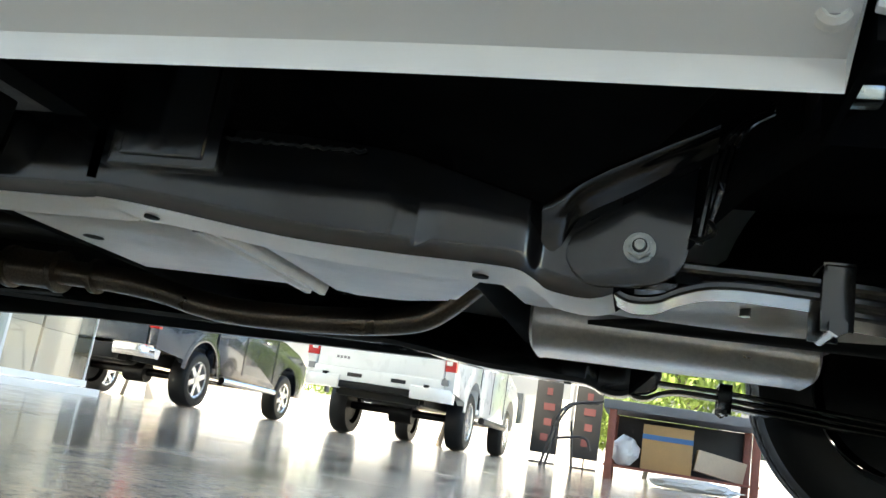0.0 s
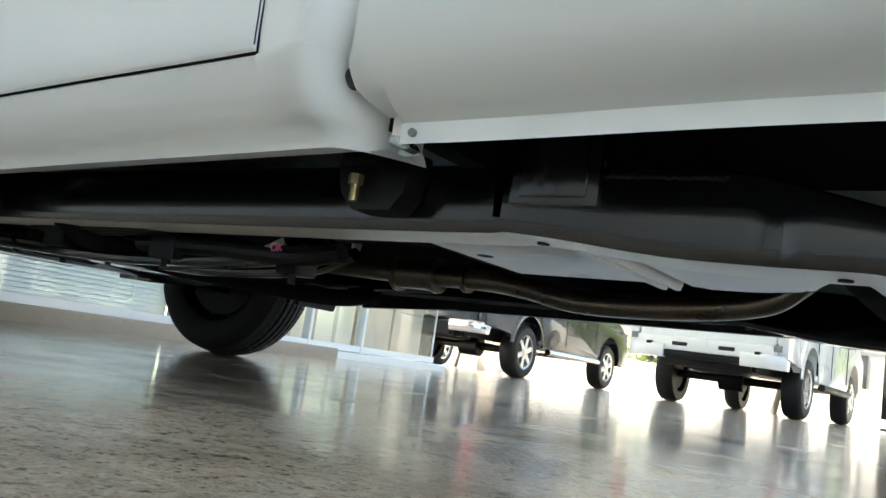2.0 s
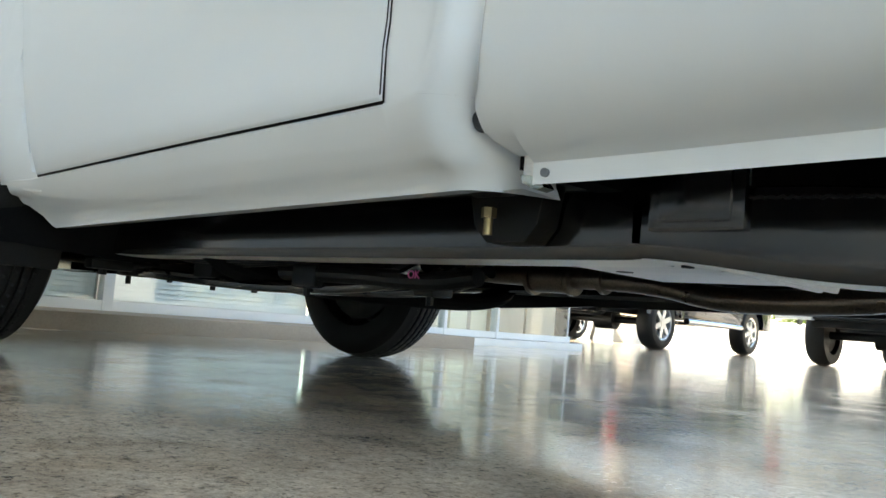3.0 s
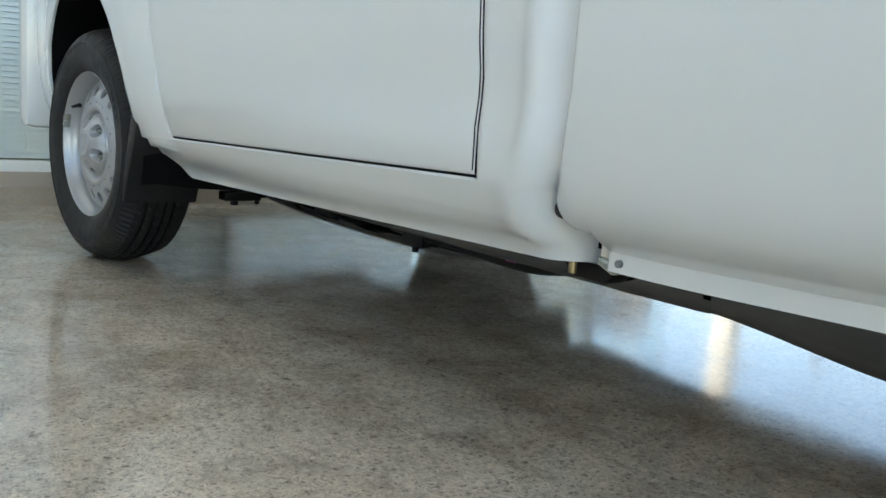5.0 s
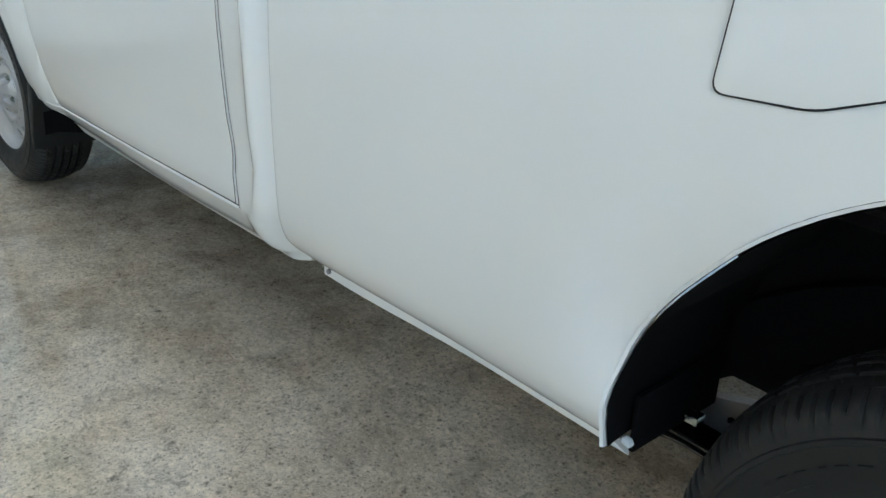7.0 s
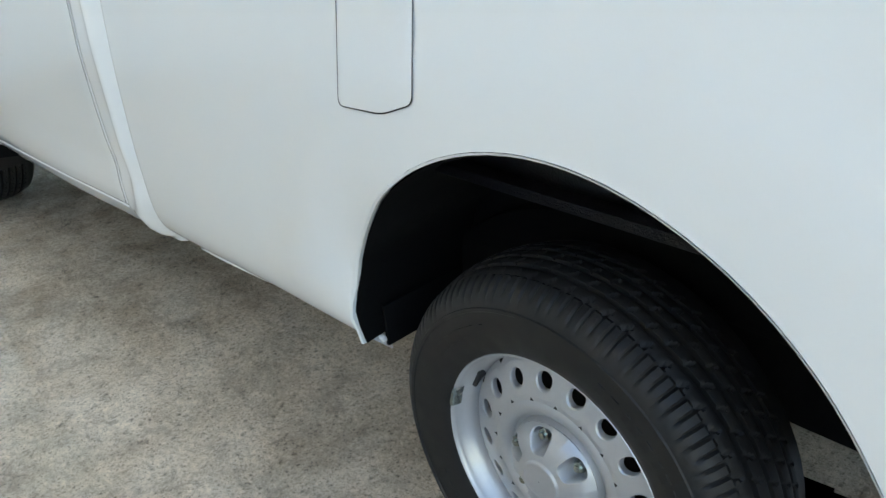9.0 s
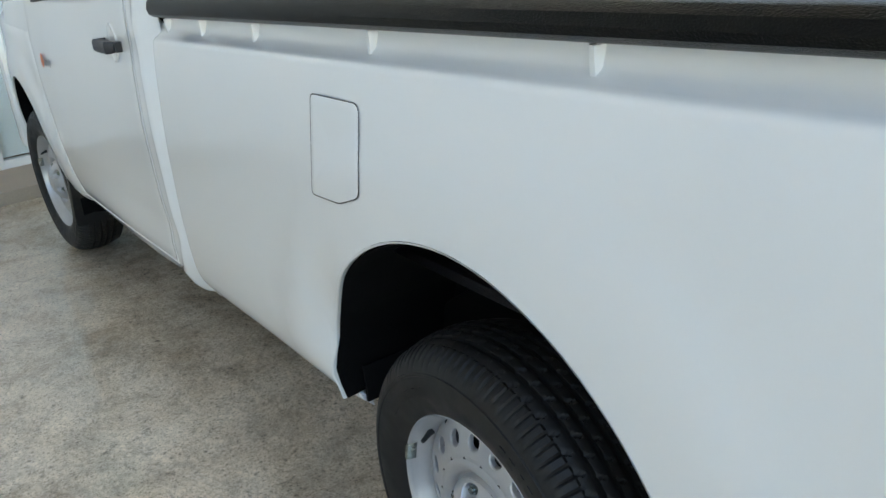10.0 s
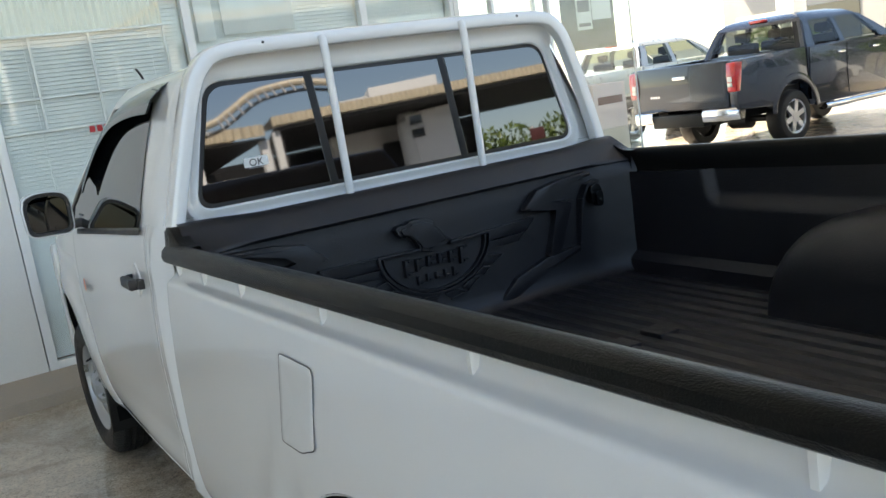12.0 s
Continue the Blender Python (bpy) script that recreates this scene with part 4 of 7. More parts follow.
def rim_mesh(cx, cz, Y):
    bm = B()
    lip = [(0.207, 0.064), (0.2100, 0.056), (0.2100, 0.051), (0.2078, 0.0485), (0.2050, 0.051), (0.2035, 0.057), (0.2015, 0.064), (0.1970, 0.071), (0.1925, 0.078), (0.1902, 0.086), (0.1880, 0.096)]
    revolve(bm, [(r, Y(y)) for r, y in lip], cx, cz, 96)
    # vent ring: 16 sectors, each with a round hole
    N, hr, rm = 16, 0.0145, 0.154
    depth = [(0.120, 0.070), (0.128, 0.070), (0.145, 0.075), (0.165, 0.083), (0.180, 0.088), (0.1885, 0.096)]
    for k in range(N):
        a0 = (k + 0.35) * math.tau / N
        half = math.pi / N
        outer, mid, inner, roll, deep = [], [], [], [], []
        for j in range(28):
            t = j * math.tau / 28
            c_, s_ = math.cos(t), math.sin(t)
            m = max(abs(c_), abs(s_))
            da, dr = half * c_ / m, 0.0343 * s_ / m

            def at(r, an, dy=0.0):
                return (cx + r * math.cos(an), Y(lerp_tab(depth, r) + dy), cz + r * math.sin(an))
            outer.append(at(rm + dr, a0 + da))
            mid.append(at(rm + (dr + hr * 1.3 * s_) / 2, a0 + (da + hr * 1.3 * c_ / rm) / 2))
            for ring, h, dy in ((inner, hr * 1.12, 0.0), (roll, hr, 0.002), (deep, hr, 0.011)):
                ring.append(at(rm + h * s_, a0 + h * c_ / rm, dy))
        for p, q in ((outer, mid), (mid, inner), (inner, roll), (roll, deep)):
            grid(bm, [p, q], close_v=True)
    ring = [(0.1205, 0.070), (0.115, 0.067), (0.108, 0.0665), (0.102, 0.069), (0.097, 0.072), (0.093, 0.080), (0.0895, 0.081), (0.0872, 0.076), (0.0850, 0.070)]
    revolve(bm, [(r, Y(y)) for r, y in ring], cx, cz, 72)
    # centre dome with six rounded-square pockets
    dome = [(0.034, 0.0385), (0.045, 0.0405), (0.06, 0.0450), (0.073, 0.0520), (0.080, 0.0600), (0.086, 0.0705)]
    for k in range(6):
        a0 = radians(38 + 60 * k)
        half = math.pi / 6
        outer, mid, rim, inner, deep = [], [], [], [], []
        for j in range(32):
            t = j * math.tau / 32
            c_, s_ = math.cos(t), math.sin(t)
            m = max(abs(c_), abs(s_))
            q = (abs(c_) ** 4 + abs(s_) ** 4) ** 0.25

            def at(r, an, y=None):
                return (cx + r * math.cos(an), Y(lerp_tab(dome, r) if y is None else y), cz + r * math.sin(an))
            r = 0.0605 + 0.0247 * s_ / m
            outer.append(at(r, a0 + half * c_ / m))
            for ring_, h, y in ((rim, 0.0190, None), (inner, 0.0175, "in"), (deep, 0.0155, 0.0875)):
                rr, aa = 0.0640 + h * s_ / q * 0.98, a0 + h * 0.95 * c_ / q / 0.064
                if y == "in":
                    y = lerp_tab(dome, rr) + 0.0025
                ring_.append(at(rr, aa, y))
        g = grid(bm, [outer, rim, inner, deep], close_v=True)
        bm.faces.new(g[-1])
    cap = [(0.0362, 0.0389), (0.0350, 0.0383), (0.0335, 0.0355), (0.0310, 0.0345), (0.0295, 0.0353), (0.018, 0.0343), (0.001, 0.0340)]
    revolve(bm, [(r, Y(y)) for r, y in cap], cx, cz, 40)
    return bm


for cx in (0.0, 3.095):
    for s in (0, 1):
        w = steel_wheel(cx, s)
        if cx == 0.0:
            c = Vector((0.0, sd(0.14, s), 0.0))
            w.matrix_world = Matrix.Translation(c + Vector((0.035 if s == 0 else 0.0, -0.028 if s == 0 else 0.0, 0))) @ Matrix.Rotation(radians(3), 4, "Z") @ Matrix.Translation(-c)

# ---- bed liner ----
FLZ = 0.765
liner = thing("bed_liner", "black moulded plastic bed liner with a raised emblem", "bed liner")
for s in (0, 1):
    bm = B()
    sec = [(0.058, -0.004), (0.044, 0.000), (0.034, 0.007), (0.030, 0.020), (0.034, 0.036), (0.044, 0.046), (0.058, 0.050), (0.070, 0.048), (0.079, 0.041), (0.084, 0.028), (0.086, 0.0), (0.088, -0.03)]
    rows = []
    for i in range(49):
        x = 1.926 + (4.235 - 1.926) * i / 48
        rows.append([(x, sd(y, s), bed_top(x) + z * (1 - 0.18 * sstep(2.6, 4.0, x) if z > 0.01 else 1)) for y, z in sec])
    g2 = grid(bm, rows)
    bm.faces.new(g2[0][:-1])
    part("side_rail", bm, LINER_RAIL, liner)
    # inner side wall
    bm = B()
    rows = []
    for i in range(120):
        x = 1.99 + 0.0075 * i if i < 80 else 2.59 + (4.235 - 2.59) * (i - 80) / 39
        top = bed_top(x) - 0.028
        col = []
        for z in [top - (top - FLZ) * k / 40 for k in range(41)]:
            y = 0.087 + 0.016 * (top - z) / (top - FLZ)
            edge = 2.385 + 0.25 * (1.157 - z)
            recess = min(max((x - edge) / 0.036, 0.0), 1.0) * min(max((z - 1.006) / 0.040, 0.0), 1.0)
            y += 0.026 * (1 - recess)
            if x > 2.08:
                y += 0.030 * min(max((0.835 - z) / 0.022, 0.0), 1.0)
            col.append((x, sd(y, s), z))
        rows.append(col)
    grid(bm, rows)
    part("side_wall", bm, LINER, liner)
    # wheel house
    bm = B()
    rows = []
    for i in range(25):
        a = math.pi * i / 24
        x = 3.170 - 0.372 * math.cos(a)
        h = 0.285 * math.sin(a) ** 0.42
        rows.append([(x, sd(0.10, s), FLZ + h)] + [(x, sd(0.20 + 0.14 * math.sin(b), s), FLZ + h * (0.45 + 0.55 * math.cos(b))) for b in [math.pi / 2 * k / 7 for k in range(8)]] + [(x, sd(0.352, s), FLZ)])
    grid(bm, rows)
    part("wheel_house", bm, LINER, liner, "", 60)
# floor with ribs
bm = B()
rows = []
ny = 150
for x in (2.02, 2.06, 2.10, 4.23):
    col = []
    for j in range(ny + 1):
        y = 0.10 + (WID - 0.20) * j / ny
        ph = (j % 6)
        z = FLZ + (0.010 if ph in (1, 2, 3) and x > 2.08 else 0.0)
        col.append((x, y, z))
    rows.append(col)
grid(bm, rows)
part("ribbed_floor", bm, LINER, liner, "", 20)
# tie-down pockets in the floor
for y in (0.98, 1.12):
    bm = B()
    box(bm, 2.62, 2.70, y - 0.035, y + 0.035, FLZ, FLZ + 0.013, 0.004)
    part("floor_pad", bm, LINER, liner)
# front panel: broad rolled top, a shadow line under it, and a foot that runs out into the floor
PROF = [(1.925, 1.190), (1.925, 1.222), (1.931, 1.234), (1.945, 1.240), (1.962, 1.239), (1.975, 1.233), (1.990, 1.216), (2.006, 1.192), (2.020, 1.168), (2.024, 1.161), (2.022, 1.155), (2.0125, 1.150), (2.012, 1.144), (2.016, 1.12)]
PROF += [(2.016 + 0.020 * k / 10, 1.12 - 0.29 * k / 10) for k in range(1, 11)]
PROF += [(2.040, 0.810), (2.048, 0.792), (2.062, 0.777), (2.084, 0.768), (2.12, FLZ)]
bm = B()
rows = []
for j in range(91):
    y = 0.080 + (WID - 0.160) * j / 90
    e = max(0.0, abs(y - 0.87) - 0.585) / 0.20
    dip = 0.012 * (1 - sstep(0.52, 0.76, abs(y - 0.87)))
    rows.append([(x + 0.075 * min(e, 1.0) ** 1.6 * sstep(1.20, 1.13, z), y, z - dip * sstep(1.15, 1.22, z)) for x, z in PROF])
grid(bm, rows)
part("front_panel", bm, LINER, liner, "", 50)
for s in (0, 1):
    bm = B()
    rows = []
    for i in range(13):
        u = i / 12
        x = 1.924 + 0.155 * u
        base = bed_top(x) + 0.034
        h = base + 0.012 + 0.052 * (1 - sstep(0.05, 0.95, u)) ** 1.4
        rows.append([(x, sd(0.040, s), base - 0.012), (x, sd(0.046, s), base + 0.004), (x, sd(0.052, s), h - 0.012), (x, sd(0.060, s), h - 0.002), (x, sd(0.072, s), h), (x, sd(0.100, s), h), (x, sd(0.110, s), 1.05)])
    g2 = grid(bm, rows)
    bm.faces.new(g2[0])
    part("corner_cap", bm, LINER_RAIL, liner)
PX = 2.034


def relief(poly, h=0.010, name="relief", x0=PX - 0.012, mat_=None, bev=0.004):
    bm = B()
    prism(bm, poly, "x", x0, x0 + 0.012 + h, bev)
    return part(name, bm, mat_ or LINER, liner)


# raised ribs and emblem on the front panel
def bar(y0, z0, y1, z1, w, **kw):
    d = Vector((y1 - y0, z1 - z0)).normalized() * (w / 2)
    n = Vector((-d.y, d.x))
    return relief([(y0 + n.x, z0 + n.y), (y1 + n.x, z1 + n.y), (y1 - n.x, z1 - n.y), (y0 - n.x, z0 - n.y)], **kw)


def frame_strip(pts, w, name, h=0.011):
    """A narrow raised line through the corners of an outline."""
    for (a, b), (c, d) in zip(pts, pts[1:]):
        bar(a, b, c, d, w, name=name, h=h, bev=0.0025)


RIBS = ([(1.165, 1.064), (1.232, 1.122), (1.330, 1.137), (1.470, 1.146), (1.470, 1.128), (1.395, 1.122), (1.300, 1.098), (1.215, 1.066), (1.385, 1.064), (1.300, 0.884), (1.246, 0.892), (1.316, 1.050), (1.196, 1.058)],
        [(1.036, 0.792), (1.110, 0.852), (1.240, 0.890), (1.392, 0.902), (1.392, 0.880), (1.236, 0.846), (1.140, 0.816), (1.082, 0.772)])
for poly in RIBS:
    relief(poly, 0.020, "rib", bev=0.010)
    relief([(1.63 - y, z) for y, z in poly], 0.020, "rib", bev=0.010)
for m_ in (lambda y: y, lambda y: 1.63 - y):
    frame_strip([(m_(y), z) for y, z in ((1.392, 0.880), (1.395, 0.905), (1.424, 1.056), (1.450, 1.098), (1.500, 1.106))], 0.010, "pocket_edge", 0.022)
# emblem: shield with a double rim, stepped wings, lettering bars and a crest
ec, ez = 0.824, 1.025


def half_ring(r0, r1, n=30):
    out = [(ec + r0 * math.cos(a), ez + 0.73 * r0 * math.sin(a)) for a in [math.pi + math.pi * k / n for k in range(n + 1)]]
    return out + [(ec + r1 * math.cos(a), ez + 0.73 * r1 * math.sin(a)) for a in [math.tau - math.pi * k / n for k in range(n + 1)]]


relief(half_ring(0.207, 0.199), 0.013, "emblem_rim", bev=0.0025)
relief(half_ring(0.190, 0.184), 0.010, "emblem_rim", bev=0.002)
bar(ec - 0.207, 1.026, ec - 0.058, 1.022, 0.009, name="emblem_bar", h=0.013, bev=0.0025)
bar(ec + 0.052, 1.022, ec + 0.207, 1.026, 0.009, name="emblem_bar", h=0.013, bev=0.0025)
for sg in (-1, 1):
    for quad in (((0.207, 1.027), (0.396, 1.032), (0.352, 0.996), (0.203, 0.994)), ((0.200, 0.988), (0.345, 0.991), (0.318, 0.970), (0.195, 0.966)),
                 ((0.186, 0.950), (0.250, 0.939), (0.205, 0.921), (0.164, 0.921)), ((0.160, 0.915), (0.196, 0.909), (0.166, 0.893), (0.132, 0.899)),
                 ((0.124, 0.893), (0.146, 0.886), (0.098, 0.855), (0.078, 0.872)), ((0.060, 0.868), (0.090, 0.852), (0.030, 0.842), (0.010, 0.864))):
        pts = [(ec + sg * y, z) for y, z in quad]
        relief(pts, 0.003, "emblem_feather", bev=0.001)
        frame_strip([pts[3], pts[0], pts[1], pts[2]], 0.006, "feather_edge", 0.009)
# two rows of plain raised bars for the maker's lettering
for k in range(6):
    y0 = 0.704 + 0.0405 * k
    z0 = 0.946 + 0.020 * math.sin(math.pi * k / 5)
    z1 = 0.996 + 0.004 * (k in (0, 5))
    relief([(y0, z0), (y0 + 0.010, z0), (y0 + 0.012, z1), (y0 + 0.002, z1)], 0.010, "emblem_letter_bar", bev=0.002)
    relief([(y0 + 0.014, z0 + 0.004), (y0 + 0.032, z0 + 0.004), (y0 + 0.032, z0 + 0.012), (y0 + 0.014, z0 + 0.012)], 0.009, "emblem_letter_bar", bev=0.002)
    relief([(y0 + 0.015, z1 - 0.009), (y0 + 0.033, z1 - 0.009), (y0 + 0.034, z1 - 0.001), (y0 + 0.015, z1 - 0.001)], 0.009, "emblem_letter_bar", bev=0.002)
for k in range(5):
    y0, z0, z1 = 0.744 + 0.0325 * k, 0.914 + 0.006 * math.sin(math.pi * k / 4), 0.942
    relief([(y0, z0), (y0 + 0.008, z0), (y0 + 0.009, z1), (y0 + 0.001, z1)], 0.009, "emblem_letter_bar", bev=0.002)
    relief([(y0 + 0.011, z0), (y0 + 0.026, z0), (y0 + 0.026, z0 + 0.007), (y0 + 0.011, z0 + 0.007)], 0.008, "emblem_letter_bar", bev=0.002)
# crest: a stepped raised shape with a hooked end
CREST = [(0.686, 1.098), (0.700, 1.110), (0.730, 1.107), (0.741, 1.118), (0.792, 1.116), (0.818, 1.106), (0.834, 1.094), (0.826, 1.087), (0.846, 1.076), (0.838, 1.070), (0.858, 1.061), (0.850, 1.055), (0.886, 1.030), (0.830, 1.014), (0.806, 1.006), (0.790, 1.018), (0.768, 1.018), (0.757, 1.054), (0.738, 1.074), (0.716, 1.084), (0.704, 1.070), (0.700, 1.086)]
relief(CREST, 0.012, "emblem_crest", bev=0.003)
cc = Vector((0.775, 1.070))
relief([tuple(cc + (Vector(p) - cc) * 0.80) for p in CREST], 0.017, "emblem_crest", bev=0.003)
# anchors
for s in (0, 1):
    bm = B()
    yc = sd(0.262, s)
    prism(bm, rounded_poly([(yc - 0.024, 1.030), (yc + 0.024, 1.030), (yc + 0.024, 1.096), (yc - 0.024, 1.096)], 0.018, 5), "x", 2.03, 2.062, 0.004)
    prism(bm, rounded_poly([(yc - 0.015, 1.022), (yc + 0.015, 1.022), (yc + 0.016, 1.075), (yc - 0.016, 1.075)], 0.012, 5), "x", 2.055, 2.078, 0.004)
    an = part("tie_anchor", bm, GLOSSBLACK, liner)
    bm = B()
    cyl(bm, (2.077, yc, 1.048), (2.080, yc, 1.048), 0.0045, 10)
    part("rivet", bm, ZINC, an)
# tailgate closing the bed
bm = B()
box(bm, 4.235, 4.30, 0.04, WID - 0.04, 0.52, 1.20, 0.012)
part("tailgate", bm, PAINT, truck)
bm = B()
box(bm, 4.30, 4.40, 0.10, WID - 0.10, 0.42, 0.56, 0.03)
part("rear_bumper", bm, PLASTIC, truck)
# steel bed floor and outer underside, near-black for the shade under it
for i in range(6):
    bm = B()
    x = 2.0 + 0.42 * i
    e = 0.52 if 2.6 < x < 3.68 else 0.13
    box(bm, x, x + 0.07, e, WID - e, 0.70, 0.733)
    part("floor_bar", bm, UNDERBLACK, truck)
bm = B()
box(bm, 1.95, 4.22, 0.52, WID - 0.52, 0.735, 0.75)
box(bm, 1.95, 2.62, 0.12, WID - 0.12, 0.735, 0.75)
part("bed_floor", bm, UNDERBLACK, truck)
bm = B()
box(bm, -0.6, 1.9, 0.11, WID - 0.11, 0.46, 0.60)
part("cab_floor", bm, CHASSIS2, truck)

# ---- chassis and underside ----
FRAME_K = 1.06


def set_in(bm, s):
    """Scales frame members about the first camera place, keeping their fit to its view."""
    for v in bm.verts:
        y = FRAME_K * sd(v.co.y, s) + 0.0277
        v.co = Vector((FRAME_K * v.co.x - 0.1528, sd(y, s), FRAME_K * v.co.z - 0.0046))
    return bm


def thing_part(name, parent, label=""):
    e = new(name)
    e.empty_display_size = 0.05
    e.parent = parent
    if label:
        e["label"] = label
    return e


RAIL = [(-0.70, 0.42, 0.54), (-0.2, 0.40, 0.52), (0.2, 0.31, 0.44), (0.5, 0.258, 0.350), (1.0, 0.252, 0.350), (1.90, 0.2555, 0.350), (1.98, 0.2590, 0.350), (2.06, 0.2534, 0.347), (2.2, 0.2373, 0.343), (2.30, 0.2326, 0.334), (2.36, 0.2315, 0.318), (2.42, 0.230, 0.301), (2.44, 0.224, 0.297), (2.457, 0.216, 0.30), (2.50, 0.216, 0.33), (2.54, 0.25, 0.37), (2.66, 0.38, 0.50), (2.9, 0.50, 0.61), (3.4, 0.50, 0.61), (3.8, 0.46, 0.57), (4.2, 0.44, 0.55)]
for s in (0, 1):
    bm = B()
    rows = []
    pts = smooth_path([(a, b, c) for a, b, c in RAIL], 4)
    for p in pts:
        x, zb, zt = p
        bulge = 0.006 * math.exp(-((x - 2.332) / 0.008) ** 2)
        k = 0.016 * sstep(2.425, 2.45, x)
        sec = [(0.256, zb + 0.002), (0.252 - bulge, zb + 0.008), (0.250 - bulge, zb + 0.02), (0.250 - bulge, zt - 0.02), (0.254, zt - 0.004), (0.262, zt), (0.34, zt), (0.345, zt - 0.01), (0.345, zb + 0.01), (0.338, zb + 0.001), (0.30, zb)]
        rows.append([(x, sd(y + k, s), z) for y, z in sec])
    g2 = grid(bm, rows, close_v=True)
    bm.faces.new(g2[0]), bm.faces.new(g2[-1])
    # near rail's bottom faces carry reflected floor light; its raised tail goes matt for shade
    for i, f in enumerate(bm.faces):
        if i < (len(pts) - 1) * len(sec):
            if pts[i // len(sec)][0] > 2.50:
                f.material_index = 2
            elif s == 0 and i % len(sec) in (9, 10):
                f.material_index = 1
    rail = part("frame_rail", set_in(bm, s), [CHASSIS, RAILUNDER, UNDERBLACK], truck, "black painted steel chassis rail")
    for x in (2.03, 2.385):
        bm = B()
        zb = lerp_tab([(a, b) for a, b, c in RAIL], x)
        cyl(bm, (x, sd(0.30, s), zb - 0.0015), (x, sd(0.30, s), zb + 0.01), 0.008, 12)
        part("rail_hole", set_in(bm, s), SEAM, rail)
    # weld seam along the outer face
    bm = B()
    wp = []
    for i in range(50):
        x = 2.11 + 0.16 * i / 49
        wp.append((x, sd(0.2505, s), 0.3305 - 0.004 * (i / 49) + 0.002 * math.sin(i * 1.7) * random.random()))
    tube(bm, wp, 0.0022, 6)
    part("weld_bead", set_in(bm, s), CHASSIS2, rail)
    # boxed bracket on the rail
    bm = B()
    box(bm, 2.005, 2.125, *sorted((sd(0.240, s), sd(0.256, s))), 0.292, 0.46, 0.004)
    box(bm, 2.020, 2.110, *sorted((sd(0.235, s), sd(0.243, s))), 0.302, 0.45, 0.003)
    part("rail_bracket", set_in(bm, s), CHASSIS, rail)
    # cab mount with its bolt
    bm = B()
    prism(bm, [(1.70, 0.37), (1.84, 0.37), (1.83, 0.31), (1.81, 0.285), (1.74, 0.285), (1.715, 0.31)], "y", *sorted((sd(0.240, s), sd(0.29, s))), 0.006)
    cyl(bm, (1.757, sd(0.24, s), 0.35), (1.757, sd(0.24, s), 0.40), 0.038, 20)
    mt = part("cab_mount", bm, CHASSIS2, truck)
    bm = B()
    cyl(bm, (1.757, sd(0.224, s), 0.332), (1.757, sd(0.224, s), 0.318), 0.011, 6)
    cyl(bm, (1.757, sd(0.224, s), 0.320), (1.757, sd(0.224, s), 0.294), 0.0065, 12)
    part("mount_bolt", bm, BRASS, mt, "yellow zinc-plated bolt")

    # spring hanger: rounded plate with an arm that climbs to the tail
    Yp = 0.262
    plate = [(2.460, 0.258), (2.460, 0.269), (2.465, 0.282), (2.478, 0.296), (2.498, 0.307), (2.516, 0.318), (2.541, 0.335), (2.574, 0.357), (2.567, 0.299), (2.569, 0.275), (2.566, 0.263), (2.559, 0.251), (2.543, 0.241), (2.517, 0.236), (2.495, 0.234), (2.479, 0.236), (2.468, 0.245)]
    hg = thing_part("spring_hanger", truck, "black spring hanger with two plates")
    for yp in (0.3054, 0.380):
        bm = B()
        prism(bm, plate, "y", *sorted((sd(yp, s), sd(yp + 0.008, s))), 0.0025)
        part("hanger_plate", bm, CHASSIS, hg)
    # arm: a ridge along its top, drawn in below it towards the plate
    bm = B()
    rows = []
    for i in range(25):
        x = 2.436 + 0.150 * i / 24
        zt = lerp_tab([(2.436, 0.308), (2.457, 0.325), (2.494, 0.348), (2.531, 0.368), (2.57, 0.387), (2.60, 0.404)], x)
        zl = lerp_tab([(2.436, 0.246), (2.452, 0.240), (2.460, 0.262), (2.466, 0.280), (2.478, 0.293), (2.498, 0.304), (2.516, 0.315), (2.541, 0.332), (2.574, 0.354), (2.60, 0.371)], x)
        col = [(x, sd(0.345, s), zt + 0.002), (x, sd(0.312, s), zt + 0.003)]
        for k in range(13):
            v = k / 12
            y = 0.297 - 0.009 * math.sin(math.pi * min(v / 0.36, 1.0)) + 0.018 * sstep(0.2, 1.0, v)
            col.append((x, sd(y, s), zt + (zl - zt) * v))
        col.append((x, sd(0.345, s), zl - 0.006))
        rows.append(col)
    g2 = grid(bm, rows)
    bm.faces.new(g2[0])
    part("hanger_arm", bm, CHASSIS, hg, "", 60)
    bm = B()
    cyl(bm, (2.527, sd(Yp + 0.001, s), 0.262), (2.527, sd(Yp - 0.002, s), 0.262), 0.0140, 28, r2=0.0135)
    cyl(bm, (2.527, sd(Yp - 0.002, s), 0.262), (2.527, sd(Yp - 0.009, s), 0.262), 0.0108, 6)
    cyl(bm, (2.527, sd(Yp - 0.009, s), 0.262), (2.527, sd(Yp - 0.0100, s), 0.262), 0.0088, 20, r2=0.0082)
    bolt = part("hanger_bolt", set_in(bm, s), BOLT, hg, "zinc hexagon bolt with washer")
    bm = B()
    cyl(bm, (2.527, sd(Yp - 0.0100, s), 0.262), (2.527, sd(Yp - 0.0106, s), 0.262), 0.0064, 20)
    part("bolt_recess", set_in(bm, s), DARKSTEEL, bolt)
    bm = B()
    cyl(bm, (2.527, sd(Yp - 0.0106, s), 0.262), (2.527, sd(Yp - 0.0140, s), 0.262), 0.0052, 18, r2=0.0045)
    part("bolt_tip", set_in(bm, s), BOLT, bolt)
